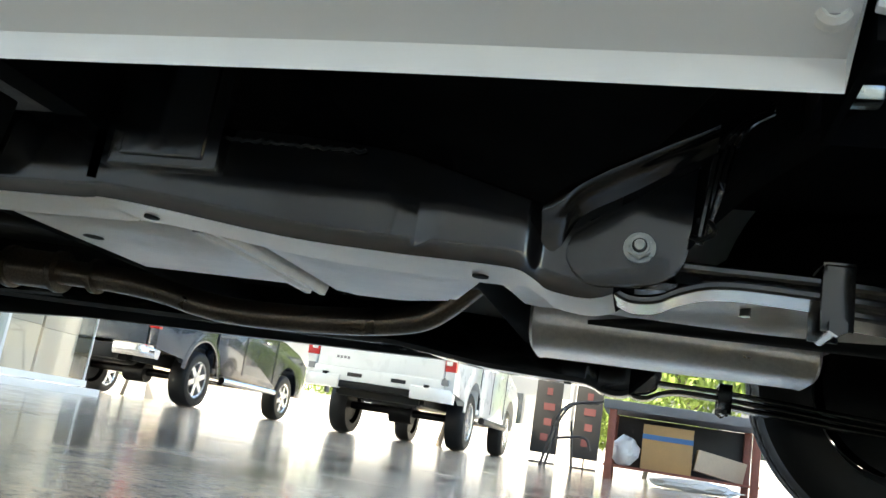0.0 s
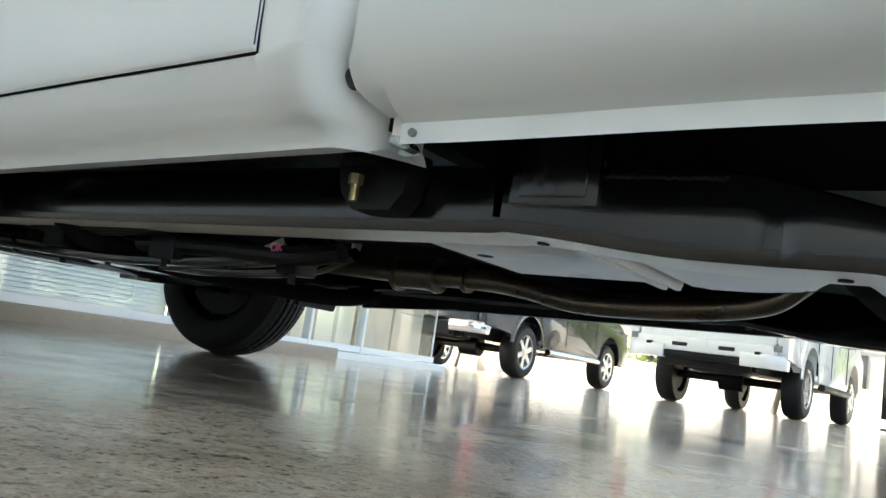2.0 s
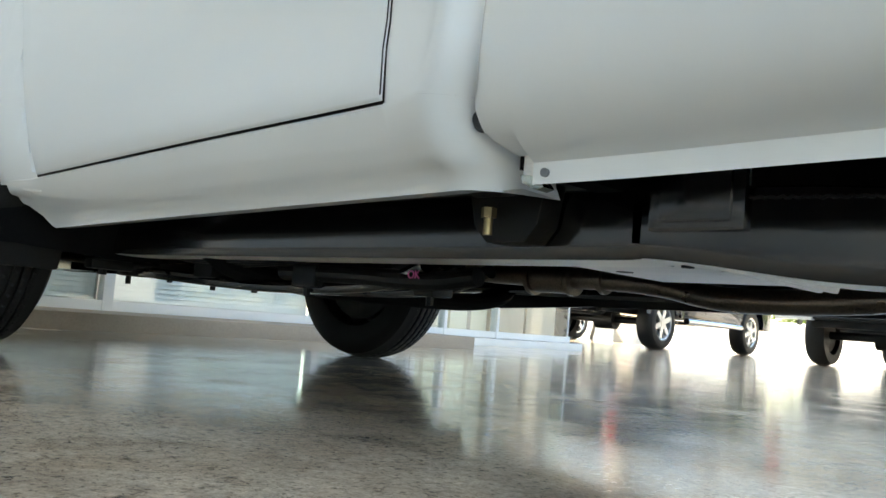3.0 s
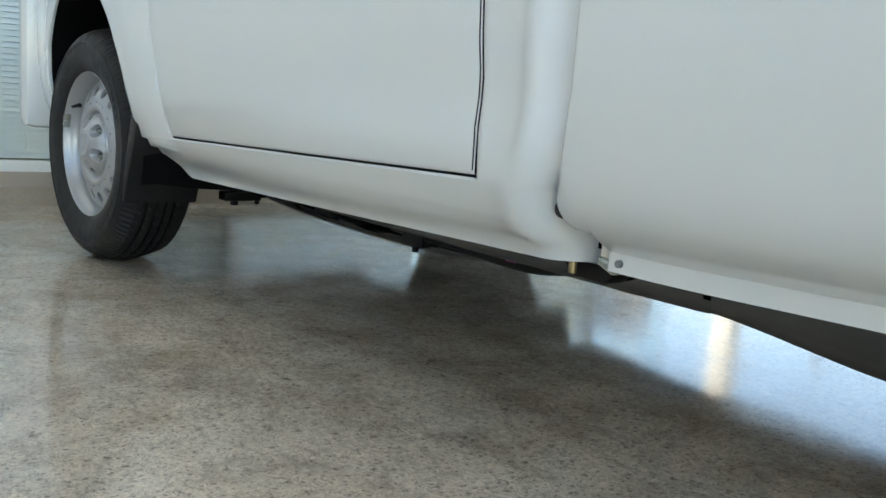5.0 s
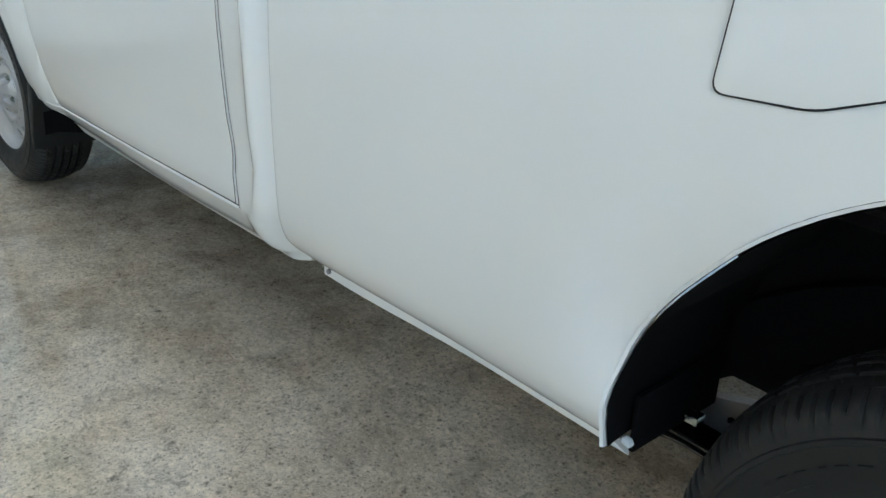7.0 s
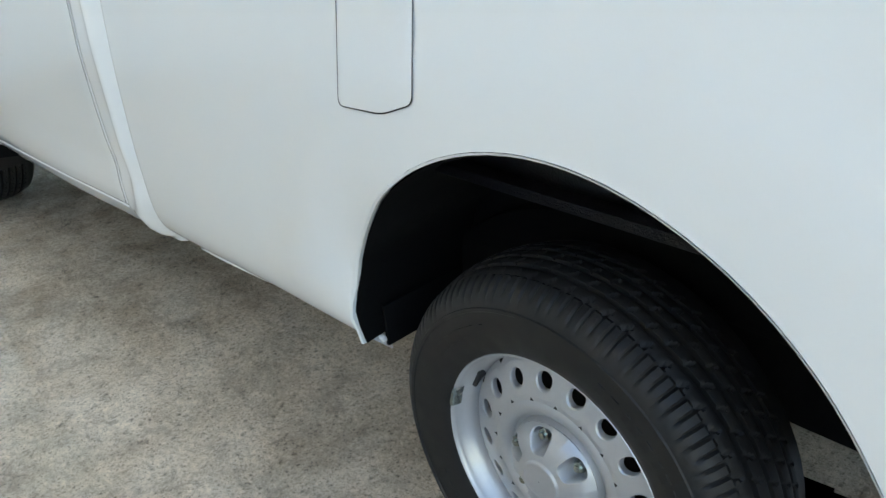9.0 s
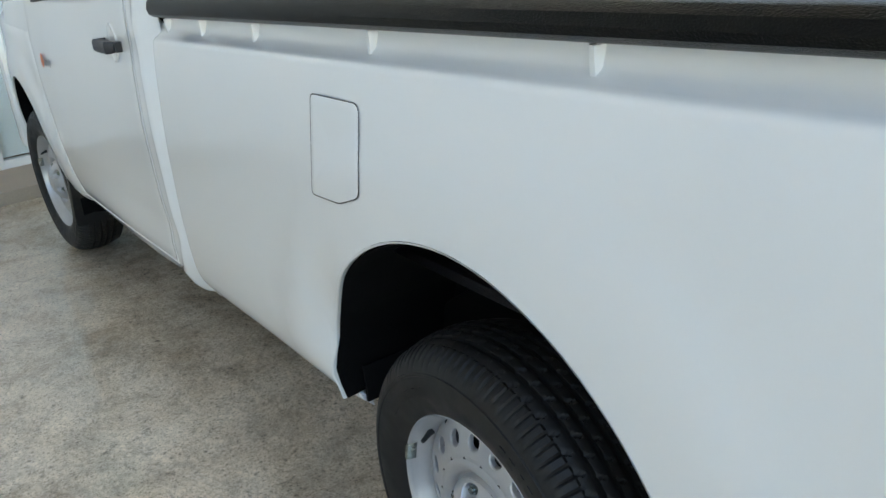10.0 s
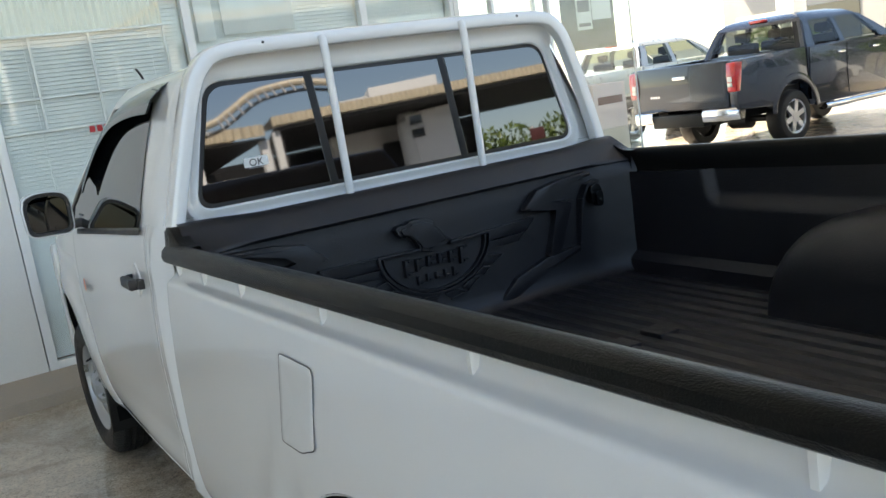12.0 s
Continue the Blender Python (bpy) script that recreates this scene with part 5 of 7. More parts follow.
    # stacked leaves; the main leaf curls round the hanger's bush
    for k in range(3):
        if k == 1:
            ctl = [(2.505, 0.236), (2.522, 0.229), (2.545, 0.231), (2.568, 0.242), (2.60, 0.250), (2.66, 0.250), (2.80, 0.243), (3.095, 0.232), (3.5, 0.275), (3.78, 0.33)]
        elif k == 0:
            ctl = [(2.545, 0.264), (2.60, 0.263), (2.68, 0.262), (2.80, 0.256), (3.095, 0.242), (3.4, 0.27)]
        else:
            ctl = [(2.705, 0.236), (2.80, 0.230), (3.095, 0.220), (3.4, 0.25)]
        bm = B()
        path = smooth_path([(x, sd(0.345, s), z) for x, z in ctl], 6)
        grid(bm, [[(p.x, p.y + dy, p.z + dz) for dy, dz in ((-0.026, -0.0045), (0.026, -0.0045), (0.028, -0.002), (0.028, 0.002), (0.026, 0.0045), (-0.026, 0.0045), (-0.028, 0.002), (-0.028, -0.002))] for p in path], close_v=True)
        part("spring_leaf", bm, CHASSIS, truck, "black leaf of the rear spring")
    bm = B()
    for a, b, c, d in ((2.682, 2.709, 0.312, 0.316), (2.682, 2.709, 0.374, 0.378)):
        box(bm, a, b, *sorted((sd(c, s), sd(d, s))), 0.218, 0.278, 0.0015)
    box(bm, 2.682, 2.709, *sorted((sd(0.312, s), sd(0.378, s))), 0.274, 0.279, 0.001)
    cyl(bm, (2.695, sd(0.306, s), 0.2215), (2.695, sd(0.384, s), 0.2215), 0.0055, 12)
    cyl(bm, (2.695, sd(0.304, s), 0.2215), (2.695, sd(0.312, s), 0.2215), 0.0085, 6)
    part("spring_clip", bm, CHASSIS, truck)
    bm = B()
    for x in (3.05, 3.14):
        tube(bm, smooth_path([(x, sd(0.262, s), 0.20), (x, sd(0.262, s), 0.37), (x, sd(0.30, s), 0.39), (x, sd(0.338, s), 0.37), (x, sd(0.338, s), 0.20)], 5), 0.006, 8)
    box(bm, 3.03, 3.16, *sorted((sd(0.25, s), sd(0.35, s))), 0.185, 0.20, 0.003)
    part("spring_u_bolt", bm, CHASSIS2, truck)
    bm = B()
    cyl(bm, (3.18, sd(0.36, s), 0.30), (3.55, sd(0.42, s), 0.62), 0.028, 16)
    part("damper", bm, CHASSIS2, truck)

# hoses by the spring hanger
bm = B()
for k in range(3):
    tube(bm, smooth_path([(2.575, 0.255 + 0.004 * k, 0.27), (2.580 + 0.004 * k, 0.250, 0.315), (2.584 + 0.005 * k, 0.248, 0.345), (2.597 + 0.004 * k, 0.246, 0.372), (2.625, 0.25, 0.396 - 0.004 * k)], 6), 0.0035, 8)
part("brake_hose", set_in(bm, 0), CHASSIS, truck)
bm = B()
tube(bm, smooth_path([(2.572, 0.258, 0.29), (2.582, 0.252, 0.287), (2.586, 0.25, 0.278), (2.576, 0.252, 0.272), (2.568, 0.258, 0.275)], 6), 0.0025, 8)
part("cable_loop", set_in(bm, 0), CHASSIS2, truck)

# cross members
for x, z, h, w in ((0.75, 0.30, 0.07, 0.10), (1.62, 0.33, 0.06, 0.09), (2.30, 0.34, 0.07, 0.08), (3.75, 0.50, 0.08, 0.08)):
    bm = B()
    cyl(bm, (x, 0.33, z), (x, WID - 0.33, z), h / 2, 18)
    part("cross_member", bm, UNDERBLACK, truck)

# galvanised fuel tank and shields
bm = B()
box(bm, 1.74, 2.02, 0.40, 0.735, 0.272, 0.340, 0.02)
tank = part("fuel_tank", bm, GALV, truck, "galvanised steel fuel tank")
bm = B()
rows = []
for i in range(8):
    y = 0.395 + 0.35 * i / 7
    rows.append([(2.018 + dx, y, 0.272 + dz) for dx, dz in ((0, 0.003), (0.004, -0.007), (0.012, -0.007), (0.016, 0.005), (0.024, 0.005), (0.028, -0.007), (0.036, -0.007), (0.040, 0.004), (0.042, 0.05))])
grid(bm, rows)
part("tank_strap", bm, GALV, tank)
bm = B()
prism(bm, rounded_poly([(2.084, 0.40), (2.372, 0.40), (2.335, 0.535), (2.272, 0.688), (2.18, 0.738), (2.084, 0.738)], 0.024, 4), "z", 0.270, 0.325, 0.010)
part("tank_rear_half", bm, GALV, tank)
bm = B()
cyl(bm, (1.80, 0.52, 0.2712), (1.80, 0.52, 0.28), 0.014, 18)
part("drain_hole", bm, SEAM, tank)
bm = B()
for k in range(6):
    grid(bm, [[(2.10 + 0.018 * k, 0.60, 0.2712), (2.10 + 0.018 * k, 0.612 + 0.004 * (k % 2), 0.2712)], [(2.108 + 0.018 * k, 0.60, 0.2712), (2.108 + 0.018 * k, 0.612, 0.2712)]])
cyl(bm, (2.225, 0.606, 0.2711), (2.225, 0.606, 0.2713), 0.010, 16)
part("stamped_mark", bm, CHASSIS2, tank)
bm = B()
rows = []
for i in range(33):
    u = i / 32
    x = 2.375 + 0.52 * u
    row = []
    for j in range(13):
        v = j / 12
        y = 0.352 + 0.215 * (0.42 + 0.58 * sstep(0.0, 0.85, u)) * v + 0.03 * (1 - u) * math.sin(math.pi * v) * 0.3
        z = 0.236 + 0.030 * u + 0.025 * (1 - sstep(0.0, 0.10, u)) ** 2 - 0.006 * sstep(0.5, 1.0, v)
        z += 0.010 * math.exp(-(((x - 2.665) / 0.022) ** 2 + ((v - 0.45) / 0.2) ** 2))
        z += 0.0022 * math.sin(9 * x + 4 * v) * math.sin(3.1 * v + 5 * x)
        row.append((x, y, z))
    row.append((x + 0.004, row[-1][1] + 0.004, row[-1][2] + 0.012))
    rows.append(row)
grid(bm, rows)
shield = part("heat_shield", bm, GALV, truck, "galvanised heat shield")
bm = B()
cyl(bm, (2.632, 0.43, 0.2445), (2.632, 0.43, 0.258), 0.0055, 12)
part("shield_bolt", bm, CHASSIS, shield)
# dark tapered tube added before the muffler, widening towards the axle
bm = B()
tube(bm, smooth_path([(2.46, 0.66, 0.258), (2.58, 0.68, 0.270), (2.72, 0.70, 0.284), (2.95, 0.74, 0.30)], 6), [0.003 + 0.030 * i / 18 for i in range(19)], 12)
part("dark_taper", bm, CHASSIS2, truck)

# exhaust
bm = B()
pth = smooth_path([(0.60, 1.12, 0.33), (0.95, 1.09, 0.312), (1.20, 1.08, 0.302), (1.45, 1.08, 0.298), (1.57, 1.08, 0.287), (1.65, 1.08, 0.272), (1.73, 1.08, 0.264), (1.85, 1.08, 0.265), (1.97, 1.08, 0.272), (2.06, 1.08, 0.283), (2.125, 1.08, 0.300), (2.17, 1.078, 0.332), (2.21, 1.07, 0.368), (2.26, 1.05, 0.405), (2.33, 1.03, 0.410), (2.37, 1.02, 0.370)], 7)
tube(bm, pth, 0.0265, 18)
ex = part("exhaust_pipe", bm, EXHAUST, truck, "heat-stained steel exhaust pipe")
bm = B()
cyl(bm, (1.205, 1.08, 0.302), (1.305, 1.08, 0.300), 0.040, 24)
part("flexible_joint", bm, EXHAUST, ex)
for x, r in ((1.190, 0.046), (1.310, 0.045), (1.400, 0.037)):
    bm = B()
    cyl(bm, (x, 1.08, 0.300), (x + 0.012, 1.08, 0.300), r, 20)
    part("clamp", bm, EXHAUST, ex)
bm = B()
rows = []
for x, k in ((2.345, 0.86), (2.352, 1.0), (2.36, 0.97), (2.78, 0.97), (2.788, 1.0), (2.795, 0.86)):
    q = sstep(2.36, 2.80, x)
    rows.append([(x, 1.02 + 0.115 * k * math.copysign(abs(math.cos(t)) ** 0.6, math.cos(t)), 0.312 - 0.020 * q + (0.064 - 0.022 * q) * k * math.copysign(abs(math.sin(t)) ** 0.8, math.sin(t))) for t in [j * math.tau / 32 for j in range(32)]])
g2 = grid(bm, rows, close_v=True)
bm.faces.new(g2[0]), bm.faces.new(g2[-1])
part("muffler", bm, ALUM, truck, "pale aluminised steel muffler")
bm = B()
tube(bm, smooth_path([(2.78, 1.02, 0.312), (2.95, 1.05, 0.42), (3.15, 1.10, 0.50), (3.5, 1.15, 0.44), (4.1, 1.2, 0.38)], 6), 0.024, 14)
part("tail_pipe", bm, EXHAUST, truck)

# black strip added under the far rail, its lower edge shaped to the camera's view
bm = B()
prism(bm, [(0.80, 0.222), (1.135, 0.243), (1.15, 0.246), (1.53, 0.249), (2.08, 0.258), (2.44, 0.262), (2.44, 0.30), (0.80, 0.30)], "y", 1.42, 1.445, 0.002)
part("rail_filler", bm, CHASSIS2, truck)

# rear axle, differential, propeller shaft
bm = B()
cyl(bm, (3.095, 0.20, 0.334), (3.095, WID - 0.20, 0.334), 0.042, 20)
rows = []
for k in range(13):
    a = math.pi * k / 12
    rows.append([(3.095 + 0.14 * math.cos(a), 0.90 + 0.12 * math.sin(a) * math.cos(t), 0.334 + 0.13 * math.sin(a) * math.sin(t)) for t in [j * math.tau / 20 for j in range(20)]])
grid(bm, rows, close_v=True)
part("rear_axle", bm, CHASSIS2, truck)
bm = B()
cyl(bm, (0.95, 0.87, 0.39), (2.97, 0.90, 0.345), 0.034, 18)
part("propeller_shaft", bm, CHASSIS2, truck)

# gearbox, sump and front suspension seen from below
bm = B()
rows = []
for x, w, zb, zt in ((-0.55, 0.14, 0.36, 0.6), (-0.35, 0.17, 0.25, 0.6), (0.0, 0.17, 0.24, 0.6), (0.06, 0.19, 0.30, 0.62), (0.3, 0.17, 0.29, 0.55), (0.6, 0.12, 0.28, 0.5), (0.95, 0.09, 0.29, 0.45), (1.0, 0.05, 0.33, 0.41)):
    rows.append([(x, 0.87 - w, zt), (x, 0.87 - w, zb + 0.04), (x, 0.87 - w * 0.7, zb), (x, 0.87 + w * 0.7, zb), (x, 0.87 + w, zb + 0.04), (x, 0.87 + w, zt)])
g2 = grid(bm, rows, close_v=True)
bm.faces.new(g2[0]), bm.faces.new(g2[-1])
part("gearbox", bm, CHASSIS2, truck)
for s in (0, 1):
    bm = B()
    prism(bm, [(-0.16, sd(0.42, s)), (0.26, sd(0.42, s)), (0.30, sd(0.50, s)), (0.10, sd(0.36, s)), (0.04, sd(0.20, s)), (-0.04, sd(0.20, s)), (-0.10, sd(0.36, s)), (-0.22, sd(0.50, s))], "z", 0.225, 0.262)
    part("lower_arm", bm, CHASSIS, truck)
    bm = B()
    tube(bm, smooth_path([(0.14, sd(0.20, s), 0.30), (0.16, sd(0.45, s), 0.29), (0.16, 0.87, 0.30)], 5), 0.011, 10)
    tube(bm, smooth_path([(0.02, sd(0.24, s), 0.27), (0.30, sd(0.34, s), 0.25), (0.46, sd(0.52, s), 0.245), (0.48, 0.87, 0.245)], 6), 0.012, 10)
    part("tie_rod", bm, CHASSIS2, truck)
    bm = B()
    cyl(bm, (-0.02, sd(0.27, s), 0.33), (-0.02, sd(0.36, s), 0.33), 0.085, 24)
    cyl(bm, (0.0, sd(0.24, s), 0.25), (0.0, sd(0.24, s), 0.42), 0.03, 14)
    part("hub_carrier", bm, CHASSIS2, truck)
    bm = B()
    tube(bm, smooth_path([(0.30, sd(0.45, s), 0.262), (0.7, sd(0.43, s), 0.272), (1.15, sd(0.42, s), 0.29)], 4), 0.014, 10)
    part("torsion_bar", bm, CHASSIS, truck)
    bm = B()
    box(bm, 0.43, 0.475, *sorted((sd(0.25, s), sd(0.36, s))), 0.225, 0.25, 0.006)
    cyl(bm, (0.45, sd(0.29, s), 0.232), (0.45, sd(0.29, s), 0.212), 0.012, 6)
    part("arm_mount", bm, CHASSIS2, truck)
bm = B()
box(bm, -0.24, -0.08, 0.40, WID - 0.40, 0.235, 0.30, 0.012)
box(bm, 0.18, 0.30, 0.40, WID - 0.40, 0.238, 0.29, 0.012)
part("front_cross_member", bm, CHASSIS, truck)
bm = B()
tube(bm, smooth_path([(0.84, 0.345, 0.285), (0.86, 0.42, 0.245), (0.88, 0.60, 0.225), (0.88, 0.87, 0.222), (0.88, 1.14, 0.225), (0.86, 1.32, 0.245), (0.84, 1.395, 0.285)], 6), 0.045, 14, squash=0.55)
part("gearbox_cross_member", bm, UNDERBLACK, truck)
# black stays, arms and clipped hoses between the rails
rg = random.Random(8)
for k in range(9):
    bm = B()
    x0 = 0.30 + 0.13 * k
    y0 = 0.40 + 0.05 * (k % 3)
    z0 = 0.232 + 0.012 * (k % 2)
    box(bm, x0, x0 + rg.uniform(0.05, 0.12), y0, y0 + rg.uniform(0.03, 0.08), z0 - rg.uniform(0.012, 0.03), z0 + 0.03, 0.006)
    cyl(bm, (x0 + 0.03, y0 + 0.02, z0 - 0.005), (x0 + 0.03, y0 + 0.02, z0 - 0.036), 0.008, 6)
    part("under_bracket", bm, CHASSIS2, truck)
for k in range(5):
    bm = B()
    y0 = 0.42 + 0.045 * k
    z0 = 0.225 + 0.006 * (k % 3)
    tube(bm, smooth_path([(0.22, y0 + 0.03, z0 + 0.015), (0.55, y0, z0), (0.95, y0 + 0.015, z0 - 0.012), (1.30, y0 + 0.01, z0 + 0.002), (1.46, y0 - 0.01, z0 + 0.04)], 6), 0.009 if k % 2 else 0.014, 10)
    part("under_pipe", bm, CHASSIS, truck)
bm = B()
tube(bm, smooth_path([(1.02, 0.43, 0.245), (1.25, 0.42, 0.243), (1.46, 0.425, 0.238), (1.56, 0.44, 0.25)], 6), [0.022] * 19, 12, squash=0.8)
part("stay_arm", bm, CHASSIS2, truck)
bm = B()
rows = [[(-0.82, y, 0.33), (-0.6, y, 0.25), (-0.3, y, 0.236)] for y in (0.45, 0.7, 1.04, 1.29)]
grid(bm, rows)
part("splash_guard", bm, PLASTIC, truck)
# pipes clipped along the inner side of the rail
for k in range(3):
    bm = B()
    tube(bm, smooth_path([(0.4, 0.40 + 0.02 * k, 0.285), (0.8, 0.37 + 0.018 * k, 0.262 - 0.004 * k), (1.15, 0.36 + 0.018 * k, 0.268), (1.45, 0.375 + 0.02 * k, 0.30), (1.7, 0.37, 0.34)], 6), 0.005, 8)
    part("brake_pipe", bm, CHASSIS2, truck)
text_mesh("OK", 0.021, pose(1.43, 0.395, 0.240, 90, 0, 0), PINK, truck, "chalk_mark")
bm = B()
for k, (w, h) in enumerate(((0.012, 0.022), (0.014, 0.022), (0.013, 0.022), (0.012, 0.022), (0.014, 0.022), (0.012, 0.022), (0.013, 0.022))):
    x = 1.30 + 0.022 * k
    tube(bm, [(x, 0.2475, 0.362), (x + w * 0.5, 0.2475, 0.362 + h), (x + w, 0.2475, 0.364)], 0.0009, 5)
part("chalk_strokes", bm, GREYMARK, truck)

# ---- the showroom ----
bm = B()
box(bm, -9.0, 9.5, -7.0, 15.2, -0.06, 0.0)
single("floor", bm, FLOOR, "polished grey-brown concrete showroom floor", "floor", kind="structure")
bm = B()
grid(bm, [[(x, y, -0.05) for y in (-600, -20, 0, 20, 600)] for x in (-600, -20, 0, 20, 600)])
single("ground", bm, PAVE, "sunlit pale paving outside the showroom", "ground", kind="structure")
# ceiling is out of view; its extent is set to control the daylight
bm = B()
box(bm, -9.0, 4.8, -7.7, 7.5, 6.50, 6.65)
box(bm, -9.0, 4.8, 7.5, 7.65, 6.50, 8.0)
box(bm, -9.0, 4.8, 7.65, 11.5, 7.9, 8.05)
single("ceiling", bm, CEIL, "unseen white ceiling that limits sky and sun on the floor", "ceiling", kind="structure")
# wall added out of view to cut the light on the truck's near side
bm = B()
box(bm, -9.0, 9.5, -7.7, -7.5, 0.0, 6.5)
single("wall_side", bm, WALLW, "unseen white side wall added to hold back daylight", "wall", kind="structure")
# kerb and glass front ahead of the truck
bm = B()
box(bm, -2.6, -1.03, -7.0, 3.44, -0.01, 0.075, 0.006)
single("kerb", bm, KERB, "brown painted step below the glass front", "kerb", kind="structure")
bm = B()
box(bm, -1.78, -1.57, -7.0, -0.036, 0.075, 6.50, 0.004)
single("wall_front", bm, WALLW, "white painted wall beside the glass front", "wall", kind="structure")


def glass_front(name, x, ys, z0, z1, rails, label, mullion=0.055, blind=True, slat=0.026):
    w = thing(name, label, "window", kind="structure")
    for y in ys:
        bm = B()
        if y == ys[-1] and not blind:
            # frameless corner: a pale joint between two panes
            box(bm, x - 0.007, x + 0.007, y - 0.015, y - 0.004, z0, z1, 0.001)
        else:
            box(bm, x - 0.04, x + 0.03, y - mullion / 2, y + mullion / 2, z0, z1, 0.003)
        part("mullion", bm, FRAMEW, w)
    for z in rails:
        bm = B()
        box(bm, x - 0.035, x + 0.025, ys[0], ys[-1], z - 0.02, z + 0.03, 0.003)
        part("transom", bm, FRAMEW, w)
    for ya, yb in zip(ys, ys[1:]):
        bm = B()
        box(bm, x - 0.004, x + 0.004, ya + mullion / 2, yb - mullion / 2, z0 + 0.03, z1 - 0.03)
        p = part("pane", bm, PANE, w)
        p.visible_shadow = False
        if blind:
            bm = B()
            n = int((z1 - 0.1 - z0) / slat)
            rows = []
            for k in range(n):
                z = z0 + 0.055 + k * slat
                v = [bm.verts.new(q) for q in ((x - 0.054, ya + 0.034, z), (x - 0.054, yb - 0.034, z), (x - 0.064, yb - 0.034, z + slat * 0.95), (x - 0.064, ya + 0.034, z + slat * 0.95))]
                bm.faces.new(v)
                v = [bm.verts.new(q) for q in ((x - 0.064, ya + 0.034, z + slat * 0.95), (x - 0.064, yb - 0.034, z + slat * 0.95), (x - 0.074, yb - 0.034, z + slat * 1.08), (x - 0.074, ya + 0.034, z + slat * 1.08))]
                bm.faces.new(v)
            part("blind_slats", bm, BLIND, w)
            for t in (0.2, 0.8):
                bm = B()
                y = ya + (yb - ya) * t
                cyl(bm, (x - 0.048, y, z0 + 0.1), (x - 0.048, y, z1 - 0.1), 0.0015, 6)
                part("blind_cord", bm, FRAMEW, w)
    return w


gf = glass_front("window_1", -1.60, [-0.002, 1.274, 2.60, 3.40], 0.075, 3.52, [0.095, 3.49], "white-framed glass front with closed pale blinds")
# lattice of white bars and red lettering bars on the first bay
for y0, y1, z in ((0.03, 1.13, 1.774), (0.03, 1.13, 2.156), (0.03, 1.13, 1.572)):
    bm = B()
    box(bm, -1.640, -1.620, y0, y1, z - 0.005, z + 0.005)
    part("lattice_bar", bm, FRAMEW, gf)
for y in (0.285, 0.644, 1.116):
    bm = B()
    box(bm, -1.640, -1.620, y - 0.005, y + 0.005, 1.572, 2.156)
    part("lattice_bar", bm, FRAMEW, gf)
# cream and white shapes stand in for yard reflections in the upper glazing
bm = B()
grid(bm, [[(-1.632 + 0.008 * math.sin(j * math.pi / 2), 0.03 + 1.09 * j / 96, z) for z in (2.165, 2.6, 3.1, 3.46)] for j in range(97)])
part("corrugated_reflection", bm, CREAMREFLECT, gf, "pale cream corrugated shape standing in for a reflection")
for y0, y1, z0, z1 in ((1.345, 1.470, 2.02, 2.62), (1.530, 2.060, 2.05, 2.60), (2.10, 2.58, 2.26, 2.62)):
    bm = B()
    box(bm, -1.634, -1.626, y0, y1, z0, z1, 0.002)
    part("white_reflection", bm, WHITEINK, gf)
for k in range(6):
    bm = B()
    box(bm, -1.594, -1.5925, 0.521 + 0.047 * k, 0.555 + 0.047 * k, 1.524, 1.564)
    part("red_letter_bar", bm, REDINK, gf)
bm = B()
box(bm, -1.80, -1.575, -0.036, 3.44, 3.52, 6.50)
single("wall_above_glass", bm, WALLW, "white wall above the glass front", "wall", kind="structure")
bm = B()
box(bm, -1.80, -1.56, 3.405, 3.45, 0.075, 6.50)
single("wall_return", bm, WALLW, "white return wall at the step in the glass front", "wall", kind="structure")
bm = B()
box(bm, -7.5, -1.66, 3.44, 5.6, -0.01, 0.055, 0.006)
single("plinth", bm, FRAMEW, "low white plinth under the glass", "plinth", kind="structure")
glass_front("window_2", -1.75, [3.47, 3.90, 4.50, 5.50], 0.055, 3.30, [0.08, 3.27], "clear glass wall with cartons stacked behind", 0.03, blind=False)
ge = thing("window_3", "clear glass end wall of the office", "window", kind="structure")
for x in (-3.2, -4.7, -6.2):
    bm = B()
    box(bm, x - 0.02, x + 0.02, 5.48, 5.53, 0.055, 3.3)
    part("mullion", bm, FRAMEW, ge)
bm = B()
box(bm, -6.2, -1.77, 5.50, 5.508, 0.06, 3.3)
p = part("pane", bm, PANE, ge)
p.visible_shadow = False
bm = B()
box(bm, -7.5, -1.66, 3.44, 5.6, 3.30, 6.50)
single("wall_above_office", bm, WALLW, "white bulkhead above the office glass", "wall", kind="structure")
bm = B()
box(bm, -7.6, -2.6, -7.0, 3.3, 0.0, 6.5)
single("wall_back_office", bm, WALLW, "white office wall behind the blinds", "wall", kind="structure")
# cartons behind the glass
random.seed(5)
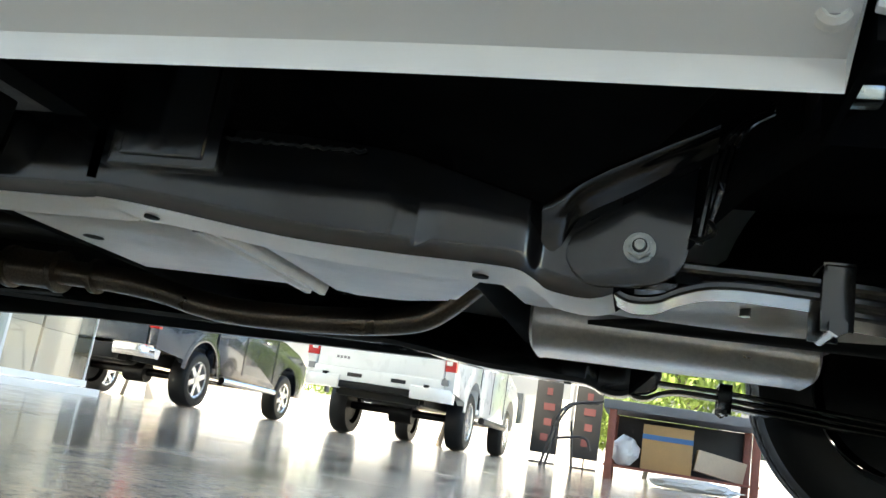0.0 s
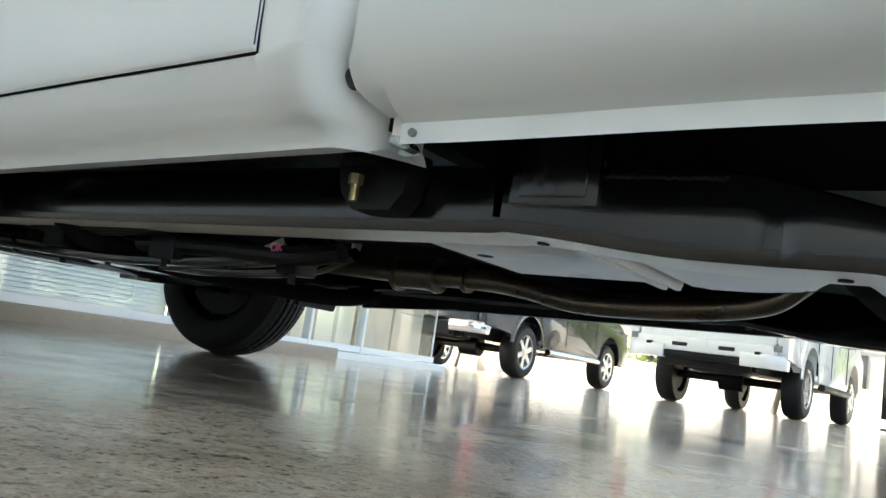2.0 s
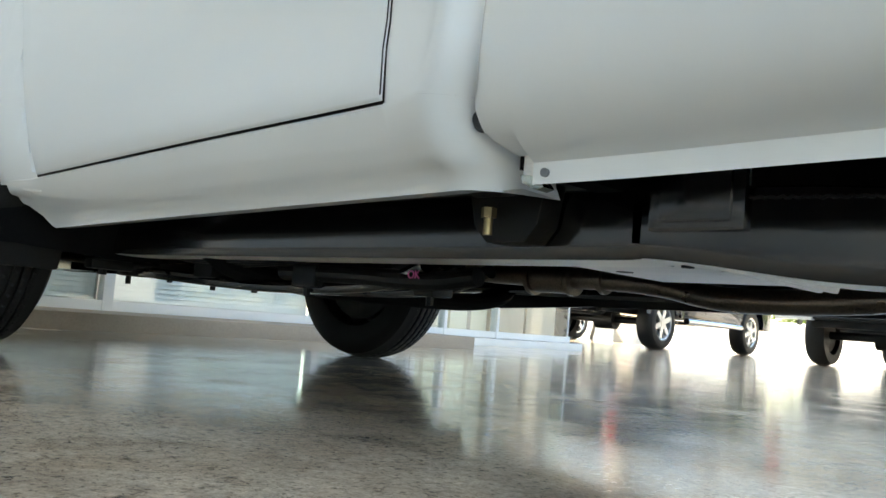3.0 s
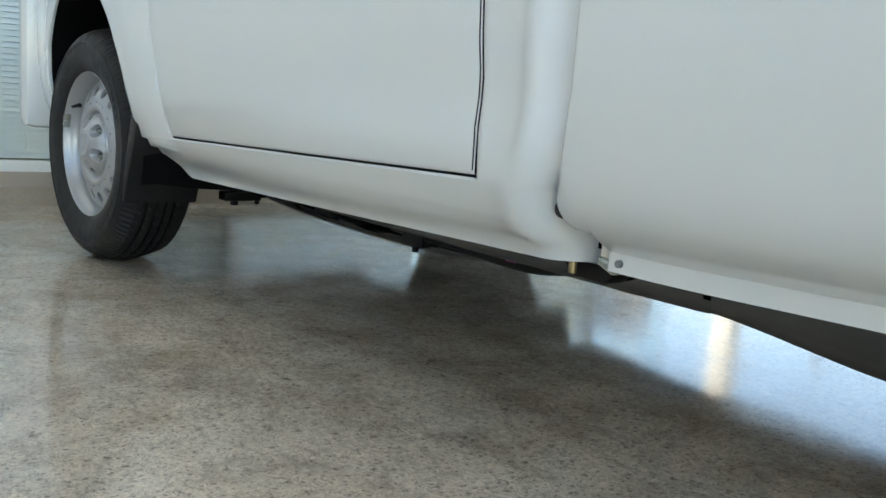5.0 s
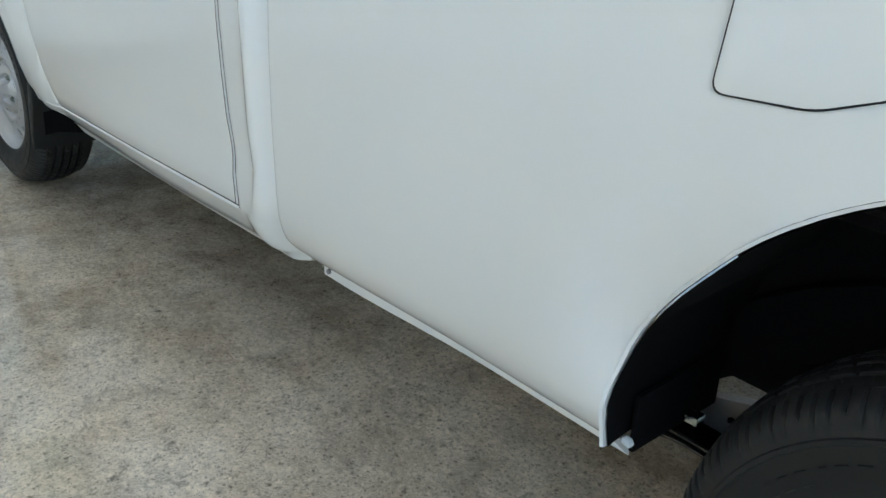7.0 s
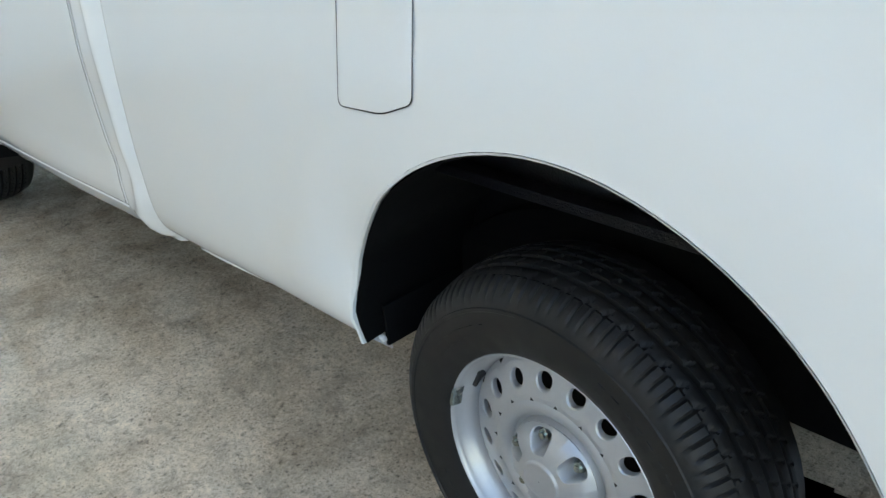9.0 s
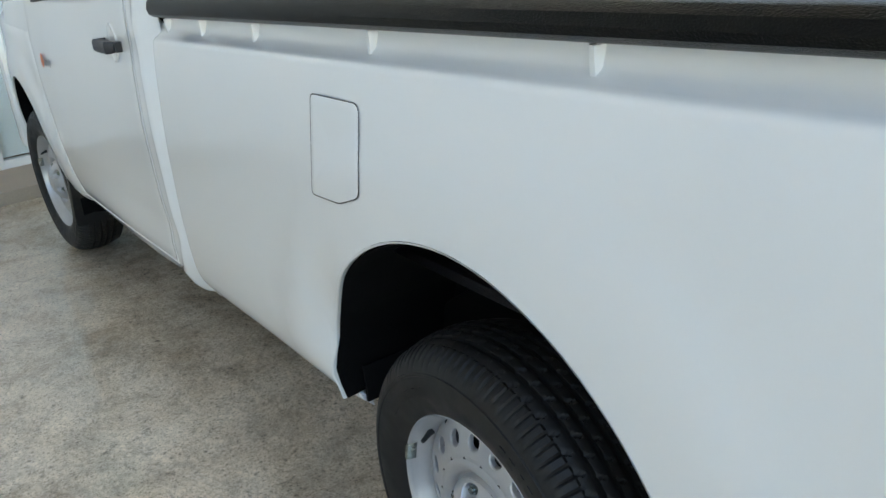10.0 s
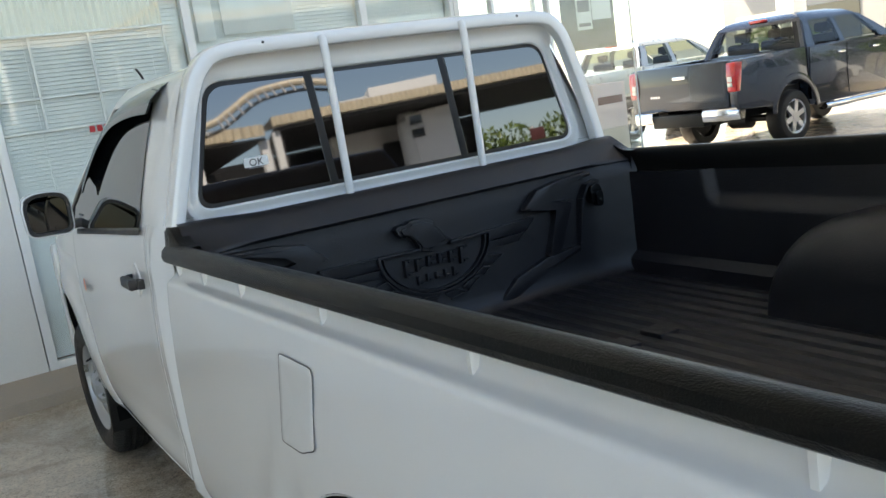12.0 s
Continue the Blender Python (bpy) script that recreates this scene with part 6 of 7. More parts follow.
for i, (y0, y1) in enumerate(((3.56, 4.04), (4.07, 4.50), (4.54, 4.98), (5.01, 5.42))):
    z = 0.06
    for k in range(3):
        h = random.uniform(0.36, 0.44)
        bm = B()
        box(bm, -2.32 - random.random() * 0.04, -1.84, y0, y1, z + 0.002, z + h, 0.005)
        m_ = CREAM if i < 2 else (CARTON2 if k < 2 else PINKCARTON)
        lab_ = "cream cardboard carton stacked behind the glass" if m_ is CREAM else ("brown cardboard carton in a stack behind the glass" if m_ is CARTON2 else "pale pink printed carton on top of a stack")
        c = single("carton", bm, m_, lab_, "carton", "cartons behind the glass")
        if m_ is PINKCARTON:
            bm = B()
            box(bm, -1.8395, -1.836, y0 + 0.05, y1 - 0.05, z + h * 0.55, z + h * 0.72)
            part("printed_bar", bm, FADEDRED, c)
        if m_ is CREAM:
            bm = B()
            box(bm, -1.8395, -1.837, (y0 + y1) / 2 - 0.02, (y0 + y1) / 2 + 0.02, z + 0.004, z + h - 0.004)
            part("tape", bm, CARTON2, c)
        z += h

# posters on the upper glass
bm = B()
box(bm, -1.768, -1.762, 4.66, 5.30, 1.62, 2.50)
po = single("poster", bm, POSTER, "grey photographic poster of a white lorry on the office glass", "poster")
for y0, y1, z0, z1, m_ in ((4.84, 5.02, 1.80, 2.10, WHITEINK), (5.03, 5.26, 1.88, 2.22, WHITEINK), (4.86, 5.00, 1.96, 2.06, GREYINK), (4.86, 5.00, 1.83, 1.86, GREYINK), (4.70, 5.26, 1.66, 1.76, GREYINK)):
    bm = B()
    box(bm, -1.7615 + (0.002 if m_ is GREYINK else 0), -1.7595 + (0.002 if m_ is GREYINK else 0), y0, y1, z0, z1)
    part("printed_shape", bm, m_, po)

# ---- parked pickups ----


def far_pickup(name, label, loc, rz, paint, chrome, roof_z=1.79):
    """Double-cab pickup: nose to +y, rear axle at the origin."""
    t = thing(name, label, "pickup truck", loc, rz)
    R, WB = 0.375, 3.095

    def arch(cy, cz, r, a0, a1, n=18):
        return [(cy + r * math.cos(radians(a0 + (a1 - a0) * i / n)), cz + r * math.sin(radians(a0 + (a1 - a0) * i / n))) for i in range(n + 1)]

    # bed sides
    for sg in (-1, 1):
        bm = B()
        prof = [(-1.26, 0.62), (-1.28, 0.95), (-1.25, 1.27), (0.28, 1.30), (0.28, 0.55)] + arch(0.0, 0.42, 0.47, 14, 166) + [(-0.5, 0.60)]
        a, b = sorted((sg * 0.80, sg * 0.915))
        prism(bm, prof, "x", a, b, 0.018)
        part("bed_side", bm, paint, t)
        # flared arch
        bm = B()
        rows = []
        for i in range(25):
            an = radians(6 + 168 * i / 24)
            rows.append([(sg * (0.915 + o), r * math.cos(an), 0.42 + r * math.sin(an)) for r, o in ((0.455, -0.03), (0.46, 0.008), (0.50, 0.010), (0.56, -0.001))])
        grid(bm, rows)
        part("wheel_arch", bm, paint, t)
    bm = B()
    box(bm, -0.78, 0.78, -1.27, -1.20, 0.66, 1.28, 0.02)
    tg = part("tailgate", bm, paint, t)
    bm = B()
    box(bm, -0.11, 0.11, -1.30, -1.265, 1.09, 1.135, 0.01)
    part("tailgate_handle", bm, CHROME if chrome else SEALER, tg)
    for k in range(4):
        bm = B()
        box(bm, -0.55 + 0.045 * k, -0.52 + 0.045 * k, -1.277, -1.272, 0.86, 0.89)
        part("badge_bar", bm, CHROME if chrome else GREYINK, tg)
    bm = B()
    box(bm, -0.79, 0.79, -1.2, 0.25, 0.72, 0.80)
    part("bed_floor", bm, CHASSIS2, t)
    # tail lamps
    for sg in (-1, 1):
        bm = B()
        a, b = sorted((sg * 0.785, sg * 0.922))
        prism(bm, [(-1.285, 0.865), (-1.302, 1.08), (-1.285, 1.235), (-1.245, 1.252), (-1.125, 1.235), (-1.165, 1.04), (-1.20, 0.865)], "x", a, b, 0.014)
        tl = part("tail_lamp", bm, REDLENS, t)
        for z0, z1 in ((0.935, 0.985), (0.995, 1.065)):
            bm = B()
            a, b = sorted((sg * 0.80, sg * 0.868))
            box(bm, a, b, -1.306, -1.28, z0, z1, 0.004)
            part("lens", bm, CLEARLENS, tl)
    # bumper
    for sg in (-1, 1):
        bm = B()
        rows = []
        for u in [k / 10 for k in range(11)]:
            x = 0.44 + 0.47 * u
            yb = -1.40 + 0.16 * max(0.0, u - 0.55) ** 2 / 0.2
            rows.append([(sg * x, yb + dy, z) for z, dy in ((0.505, 0.10), (0.505, 0.015), (0.525, 0.0), (0.60, -0.012), (0.645, 0.0), (0.66, 0.02), (0.66, 0.14))])
        g9 = grid(bm, rows)
        bm.faces.new(g9[0]), bm.faces.new(g9[-1])
        part("bumper_end", bm, CHROME if chrome else paint, t)
    if chrome:
        bm = B()
        box(bm, -0.45, 0.45, -1.39, -1.24, 0.44, 0.62, 0.02)
        part("bumper_step", bm, CHASSIS2, t)
    else:
        bm = B()
        box(bm, -0.80, 0.80, -1.34, -1.22, 0.60, 0.76, 0.02)
        rp = part("rear_panel", bm, paint, t)
        for sg in (-1, 1):
            bm = B()
            box(bm, sg * 0.27 - 0.09, sg * 0.27 + 0.09, -1.35, -1.33, 0.655, 0.70, 0.008)
            part("slot", bm, SEALER, rp)
            bm = B()
            box(bm, sg * 0.82 - 0.04, sg * 0.82 + 0.04, -1.35, -1.30, 0.70, 0.77, 0.006)
            part("reflector", bm, GREYINK, rp)
        bm = B()
        box(bm, -0.75, 0.75, -1.36, -1.20, 0.52, 0.60, 0.02)
        part("under_guard", bm, CHASSIS2, t)
        for sg in (-1, 1):
            bm = B()
            box(bm, sg * 0.62 - 0.03, sg * 0.62 + 0.03, -1.40, -1.33, 0.56, 0.68, 0.008)
            part("tow_bracket", bm, CHASSIS2, t)
    # cab and nose
    bm = B()
    prof = [(0.31, 0.48), (0.31, 1.30)] + [(1.9, 1.31), (2.75, 1.26), (3.45, 1.14), (3.88, 1.02), (3.93, 0.80), (3.93, 0.42), (3.66, 0.42)] + arch(WB, 0.42, 0.47, 0, 172) + [(2.60, 0.46)]
    prism(bm, prof, "x", -0.915, 0.915, 0.05)
    part("cab_body", bm, paint, t)
    # roof panel on pillars, so that one sees through the glass
    bm = B()
    rows = []
    for z, hw, yb, yf in ((1.655, 0.715, 0.48, 1.88), (1.69, 0.695, 0.50, 1.82), (1.75, 0.62, 0.60, 1.66), (roof_z, 0.45, 0.75, 1.5)):
        rows.append([(-hw, yb, z), (-hw * 0.9, yb - 0.02, z), (hw * 0.9, yb - 0.02, z), (hw, yb, z), (hw, (yb + yf) / 2, z), (hw, yf, z), (hw * 0.85, yf + 0.06, z), (-hw * 0.85, yf + 0.06, z), (-hw, yf, z), (-hw, (yb + yf) / 2, z)])
    g = grid(bm, rows, close_v=True)
    bm.faces.new(g[-1]), bm.faces.new(g[0])
    part("cab_roof", bm, paint, t)
    zs = (1.28, 1.36, 1.44, 1.55, 1.67)
    lean = lambda z, lo, hi: lo + (hi - lo) * (z - 1.28) / 0.39
    for sg in (-1, 1):
        for ya, yb, yc, yd in ((0.32, 0.57, 0.48, 0.67), (1.21, 1.33, 1.19, 1.29), (2.25, 2.64, 1.83, 1.92)):
            bm = B()
            hw = lambda z: lerp_tab([(1.28, 0.865), (1.40, 0.82), (1.55, 0.765), (1.68, 0.70)], z)
            grid(bm, [[(sg * hw(z), lean(z, ya, yc), z), (sg * hw(z), lean(z, yb, yd), z), (sg * (hw(z) - 0.06), lean(z, yb, yd), z), (sg * (hw(z) - 0.06), lean(z, ya, yc), z)] for z in zs], close_v=True)
            part("pillar", bm, paint, t)
        bm = B()
        grid(bm, [[(sg * 0.84 * hw(z), lean(z, 0.31, 0.47), z), (sg * hw(z), lean(z, 0.33, 0.49), z), (sg * hw(z), lean(z, 0.38, 0.53), z), (sg * 0.84 * hw(z), lean(z, 0.38, 0.53), z)] for z in zs], close_v=True)
        part("rear_pillar", bm, SEALER, t)
    for x in (-0.40, 0.40):
        for y in (0.62, 1.45):
            bm = B()
            box(bm, x - 0.26, x + 0.26, y, y + 0.12, 0.9, 1.44, 0.05)
            box(bm, x - 0.12, x + 0.12, y + 0.01, y + 0.10, 1.46, 1.60, 0.04)
            cyl(bm, (x, y + 0.055, 1.42), (x, y + 0.055, 1.50), 0.03, 8)
            part("seat", bm, SEAT, t)
    # glass
    def hw_at(z):
        return lerp_tab([(1.29, 0.86), (1.40, 0.82), (1.55, 0.765), (1.68, 0.70), (1.75, 0.62)], z)
    for sg in (-1, 1):
        for (a0, a1, b0, b1) in ((0.56, 1.22, 0.66, 1.20), (1.32, 2.28, 1.28, 1.84)):
            bm = B()
            grid(bm, [[(sg * (hw_at(z) + 0.006), ya + (yb - ya) * u, z) for z, ya, yb in ((1.33, a0, a1), (1.44, (a0 * 2 + b0) / 3, (a1 * 2 + b1) / 3), (1.55, (a0 + 2 * b0) / 3, (a1 + 2 * b1) / 3), (1.66, b0, b1))] for u in (0, 0.5, 1)])
            part("side_window", bm, TINTCLEAR, t)
        for y in (0.36, 1.27, 2.44):
            bm = B()
            tube(bm, [(sg * 0.917, y, 0.56), (sg * 0.918, y - 0.02, 0.9), (sg * 0.917, y, 1.28)], 0.006, 6)
            part("door_gap", bm, SEAM, t)
        for y in (1.10, 2.0):
            bm = B()
            a, b = sorted((sg * 0.91, sg * 0.95))
            box(bm, a, b, y - 0.1, y + 0.08, 1.135, 1.17, 0.01)
            part("door_handle", bm, CHROME if chrome else paint, t)
        bm = B()
        cyl(bm, (sg * 0.93, 0.62, 0.43), (sg * 0.93, 2.55, 0.43), 0.045, 14)
        part("side_step", bm, CHROME if chrome else PLASTIC, t)
        bm = B()
        a, b = sorted((sg * 0.92, sg * 1.12))
        box(bm, a, b, 2.28, 2.40, 1.28, 1.46, 0.04)
        part("mirror", bm, paint, t)
    bm = B()
    grid(bm, [[(x, y, z) for x in (-k, 0, k)] for y, z, k in ((0.335, 1.36, 0.72), (0.37, 1.48, 0.68), (0.44, 1.63, 0.60), (0.47, 1.66, 0.58))])
    part("rear_window", bm, TINTCLEAR, t)
    bm = B()
    box(bm, -0.14, 0.14, 0.50, 0.56, 1.715, 1.755, 0.01)
    part("brake_lamp", bm, REDLENS, t)
    bm = B()
    grid(bm, [[(-0.78, 2.66, 1.29), (0.78, 2.66, 1.29)], [(-0.64, 1.90, 1.69), (0.64, 1.90, 1.69)]])
    part("windscreen", bm, TINTCLEAR, t)
    # wheels
    for cy in (0.0, WB):
        for sg in (-1, 1):
            bm = B()
            y_out, y_in = sg * 0.90, sg * 0.66
            prof = [(0.235, y_out * 0.98), (0.25, y_out * 0.995), (0.30, y_out), (0.34, y_out * 0.99), (0.365, y_out * 0.965), (R, y_out * 0.92), (R, y_in * 1.08), (0.35, y_in), (0.24, y_in)]
            rows = []
            for i in range(48):
                a = i * math.tau / 48
                rows.append([(x, cy + (r - (0.006 if i % 2 and k in (4, 5, 6) else 0)) * math.cos(a), R + (r - (0.006 if i % 2 and k in (4, 5, 6) else 0)) * math.sin(a)) for k, (r, x) in enumerate(prof)])
            grid(bm, rows, close_u=True)
            w = part("wheel", bm, RUBBER, t)
            bm = B()
            xo = sg * 0.885
            rows = []
            for i in range(40):
                a = i * math.tau / 40
                rows.append([(x, cy + r * math.cos(a), R + r * math.sin(a)) for r, x in ((0.24, sg * 0.87), (0.238, sg * 0.89), (0.215, sg * 0.88), (0.205, sg * 0.78))])
            grid(bm, rows, close_u=True)
            for k in range(6):
                a = k * math.tau / 6 + 0.3
                d, n = Vector((math.cos(a), math.sin(a))), Vector((-math.sin(a), math.cos(a)))
                poly = [d * 0.03 + n * 0.04, d * 0.215 + n * 0.034, d * 0.215 - n * 0.034, d * 0.03 - n * 0.04]
                prism(bm, [(cy + p.x, R + p.y) for p in poly], "x", *sorted((sg * 0.84, sg * 0.878)))
            cyl(bm, (sg * 0.83, cy, R), (sg * 0.884, cy, R), 0.055, 20)
            part("rim", bm, ALLOY, w)
            bm = B()
            cyl(bm, (sg * 0.70, cy, R), (sg * 0.80, cy, R), 0.20, 24)
            part("brake_disc", bm, CHASSIS2, w)
    bm = B()
    cyl(bm, (-0.7, 0, R), (0.7, 0, R), 0.05, 14)
    cyl(bm, (-0.15, 0, R), (0.15, 0, R), 0.14, 16)
    box(bm, -0.55, -0.45, -1.1, 3.4, 0.46, 0.60)
    box(bm, 0.45, 0.55, -1.1, 3.4, 0.46, 0.60)
    box(bm, -0.5, 0.5, -1.15, -1.05, 0.44, 0.56)
    box(bm, -0.3, 0.1, -0.95, -0.35, 0.42, 0.56, 0.03)
    cyl(bm, (-0.6, -1.0, 0.60), (-0.6, -0.35, 0.60), 0.1, 16)
    part("underbody", bm, CHASSIS2, t)
    # spare wheel under the bed
    bm = B()
    tube(bm, [(0.26 * math.cos(k * math.tau / 24), -0.72 + 0.26 * math.sin(k * math.tau / 24), 0.50) for k in range(25)], 0.09, 12)
    part("spare_wheel", bm, RUBBER, t)
    return t


far_pickup("pickup_truck", "dark blue-grey double-cab pickup with chrome bumper parked inside", (-4.16, 9.92, 0), 1.9, GREYPAINT, True)
SILVERPAINT = mat("silver_car_paint", (0.42, 0.45, 0.45), 0.3, metal=0.4, coat=1.0, var=0.03)
far_pickup("pickup_truck", "silver double-cab pickup parked behind the grey one", (-8.0, 10.6, 0), 1.9, SILVERPAINT, True)
far_pickup("pickup_truck", "white pickup with black lower guard parked beside the grey one", (-0.53, 10.42, 0), 0.0, WHITE2, False)

# ---- far side: posts, banners, trolley, work shelf ----
for x, y in ((1.55, 14.6), (-6.6, 14.6), (5.6, 14.6)):
    bm = B()
    box(bm, x - 0.2, x + 0.2, y - 0.2, y + 0.2, 0, 7.9, 0.01)
    single("column", bm, WALLW, "white painted square column", "column", "showroom columns", "structure")
for x in (1.02, 1.66):
    t = thing("banner", "black upright banner with red strokes", "banner", (x, 13.3, 0), 0, "banners at the glass front")
    bm = B()
    box(bm, -0.21, 0.21, -0.008, 0.008, 0.16, 2.0, 0.002)
    part("cloth", bm, BLACKINK, t)
    for k in range(5):
        bm = B()
        box(bm, -0.07 + 0.03 * (k % 2), 0.05 + 0.03 * (k % 3), -0.012, -0.009, 0.35 + 0.24 * k, 0.46 + 0.24 * k)
        part("red_stroke", bm, FADEDRED, t)
    bm = B()
    box(bm, -0.2, 0.2, -0.1, 0.1, 0.0, 0.03)
    cyl(bm, (0, 0.015, 0.02), (0, 0.015, 2.0), 0.012, 8)
    part("stand", bm, DARKSTEEL, t)

t = thing("trolley", "black tubular steel trolley frame on the showroom floor", "trolley", (1.8, 8.5, 0))
for pts in ([(-0.22, 0, 0.0), (-0.06, 0, 0.60), (0.30, 0, 0.73)], [(-0.30, 0.3, 0.0), (-0.12, 0.3, 0.62), (0.25, 0.3, 0.73)], [(0.30, 0, 0.73), (0.25, 0.3, 0.73)], [(-0.14, 0, 0.3), (0.15, 0, 0.34), (0.22, 0.02, 0.22)], [(-0.05, 0, 0.60), (-0.12, 0.3, 0.62)], [(0.05, 0.1, 0.0), (0.0, 0.1, 0.5)]):
    bm = B()
    tube(bm, smooth_path(pts, 5) if len(pts) > 2 else pts, 0.014, 10)
    part("tube", bm, DARKSTEEL, t)

t = thing("work_bench", "low steel bench with grey top and red legs", "bench", (2.86, 7.0, 0))
bm = B()
box(bm, -0.66, 0.62, -0.30, 0.45, 0.555, 0.63, 0.008)
part("top", bm, mat("grey_bench_top", (0.14, 0.15, 0.17), 0.5, var=0.2), t)
for x in (-0.58, 0.54):
    for y in (-0.25, 0.4):
        bm = B()
        box(bm, x - 0.03, x + 0.03, y - 0.03, y + 0.03, 0.0, 0.555, 0.003)
        part("leg", bm, RUST, t)
bm = B()
box(bm, -0.62, 0.58, -0.28, 0.43, 0.10, 0.12)
part("lower_shelf", bm, RUST, t)
bm = B()
box(bm, -0.62, 0.58, 0.43, 0.45, 0.12, 0.55)
part("back_panel", bm, DARKSTEEL, t)
bm = B()
box(bm, 2.53, 2.93, 6.84, 7.2, 0.121, 0.48, 0.006)
c = single("carton", bm, CARTON, "brown cardboard carton with blue tape on the bench shelf", "carton")
bm = B()
box(bm, 2.529, 2.931, 6.836, 6.84, 0.36, 0.40)
part("tape", bm, BLUETAPE, c)
bm = B()
box(bm, 2.96, 3.34, 6.86, 7.16, 0.14, 0.31, 0.006, rot=Matrix.Rotation(radians(9), 3, "Y"))
single("carton", bm, CARTON2, "pale cardboard carton leaning on the bench shelf", "carton")
bm = B()
rng = random.Random(3)
bmesh.ops.create_icosphere(bm, subdivisions=3, radius=1.0)
for v in bm.verts:
    k = 1 + 0.22 * noise.noise(v.co * 2.2)
    v.co = Vector((2.40 + 0.115 * v.co.x * k, 6.86 + 0.10 * v.co.y * k, 0.24 + 0.12 * v.co.z * k))
single("plastic_bag", bm, PLASTICBAG, "crumpled translucent plastic bag on the bench shelf", "bag")
bm = B()
bmesh.ops.create_icosphere(bm, subdivisions=3, radius=1.0)
for v in bm.verts:
    k = 1 + 0.35 * noise.noise(v.co * 2.6 + Vector((4, 1, 2)))
    v.co = Vector((2.95 + 0.32 * v.co.x * k, 6.62 + 0.12 * v.co.y * k, 0.045 + 0.045 * v.co.z * k))
single("cloth", bm, PLASTICBAG, "pale crumpled cloth on the floor by the bench", "cloth")

# ---- outside ----
def shrub(name, loc, h, w, n, label, seed, trunk=True):
    r = random.Random(seed)
    t = thing(name, label, "tree" if trunk else "shrub", loc)
    if trunk:
        bm = B()
        tube(bm, smooth_path([(0, 0, 0), (0.04 * h, 0.02, h * 0.3), (0, 0.03, h * 0.75)], 5), [0.03 * h * (1 - 0.06 * i) for i in range(11)], 8)
        for k in range(5):
            a = k * 1.3
            tube(bm, [(0, 0.02, h * (0.35 + 0.07 * k)), (w * 0.3 * math.cos(a), w * 0.3 * math.sin(a), h * (0.5 + 0.08 * k))], [0.012 * h, 0.004 * h], 6)
        part("trunk", bm, BARK, t)
    vs, fs = [], []
    for i in range(n):
        while True:
            p = Vector((r.uniform(-1, 1), r.uniform(-1, 1), r.uniform(-1, 1)))
            if p.length < 1 and noise.noise(p * 2.3 + Vector((seed, 0, 0))) > -0.12:
                break
        c = Vector((p.x * w, p.y * w, h * (0.66 if trunk else 0.5) + p.z * h * (0.36 if trunk else 0.5)))
        q = Euler((r.uniform(0, 6), r.uniform(0, 6), r.uniform(0, 6))).to_matrix()
        L = r.uniform(0.05, 0.11) * max(0.7, h / 2.5)
        b = len(vs)
        for u in ((-L, 0, 0), (0, -L * 0.4, 0.01), (L, 0, 0), (0, L * 0.4, 0.01)):
            vs.append(c + q @ Vector(u))
        fs.append((b, b + 1, b + 2, b + 3))
    me = bpy.data.meshes.new("crown")
    me.from_pydata(vs, [], fs)
    me.materials.append(LEAF)
    o = new("crown", me)
    o.parent = t
    return t


for i, (x, y, h, w) in enumerate(((-2.3, 17.5, 1.9, 0.7), (-1.9, 18.6, 2.4, 0.8), (1.9, 16.6, 1.5, 0.7), (2.6, 17.2, 1.8, 0.9), (-7.5, 27, 2.2, 1.4), (-4.0, 27, 2.2, 1.5), (3.5, 26, 5.0, 2.2), (8, 22, 4.0, 1.8), (-11, 20, 1.8, 1.2))):
    shrub("tree", (x, y, -0.05), h, w, 2600, "small bright green tree growing outside the showroom", 11 + i)
# low white wall and posts beyond the open side
bm = B()
box(bm, -16, 16, 20.6, 20.8, -0.05, 0.8)
single("garden_wall", bm, CONC2, "low pale garden wall outside", "wall", kind="structure")
# assumed shop row, added to give the floor a pale, neutral reflection
sb = thing("building", "long two-storey shop row assumed across the street for floor reflections", "building", (-26, 36, 0))
bm = B()
box(bm, 0, 52, 0, 8, -0.05, 6.4, 0.04)
part("wall", bm, mat("grey_render", (0.30, 0.29, 0.27), 0.85, var=0.2, scale=0.6), sb)
bm = B()
box(bm, -0.4, 52.4, -0.9, 8.2, 6.4, 6.62)
part("roof", bm, WALLW, sb)
for k in range(13):
    bm = B()
    box(bm, 0.8 + 4 * k, 3.4 + 4 * k, -0.05, 0.05, 0.0, 2.6)
    part("shopfront", bm, DARKWIN if k % 3 else CREAM, sb)
    for dx in (0.9, 2.3):
        bm = B()
        box(bm, dx + 4 * k, dx + 1.0 + 4 * k, -0.04, 0.04, 4.0, 5.3)
        part("window", bm, DARKWIN, sb)
for x in range(-12, 13, 4):
    bm = B()
    cyl(bm, (x, 30, -0.05), (x, 30, 8.0), 0.11, 10)
    single("utility_pole", bm, POLE, "grey concrete utility pole along the street", "pole", "street poles")
for k in range(6):
    bm = B()
    tube(bm, smooth_path([(-30, 30, 6.0 + 0.3 * k), (-12, 30, 5.5 + 0.3 * k), (12, 30, 5.6 + 0.3 * k), (30, 30, 6.0 + 0.3 * k)], 6), 0.028, 5)
    single("power_cable", bm, DARKSTEEL, "black power cable along the street", "cable", "street cables")

# the yard behind the truck's tail: canopies, kiosk, buildings, a curved gutter beam
cp = thing("canopy", "long canopy with weathered golden corrugated fascia over the yard", "canopy", (22.4, 8.3, 0), 15.4)
bm = B()
rows = []
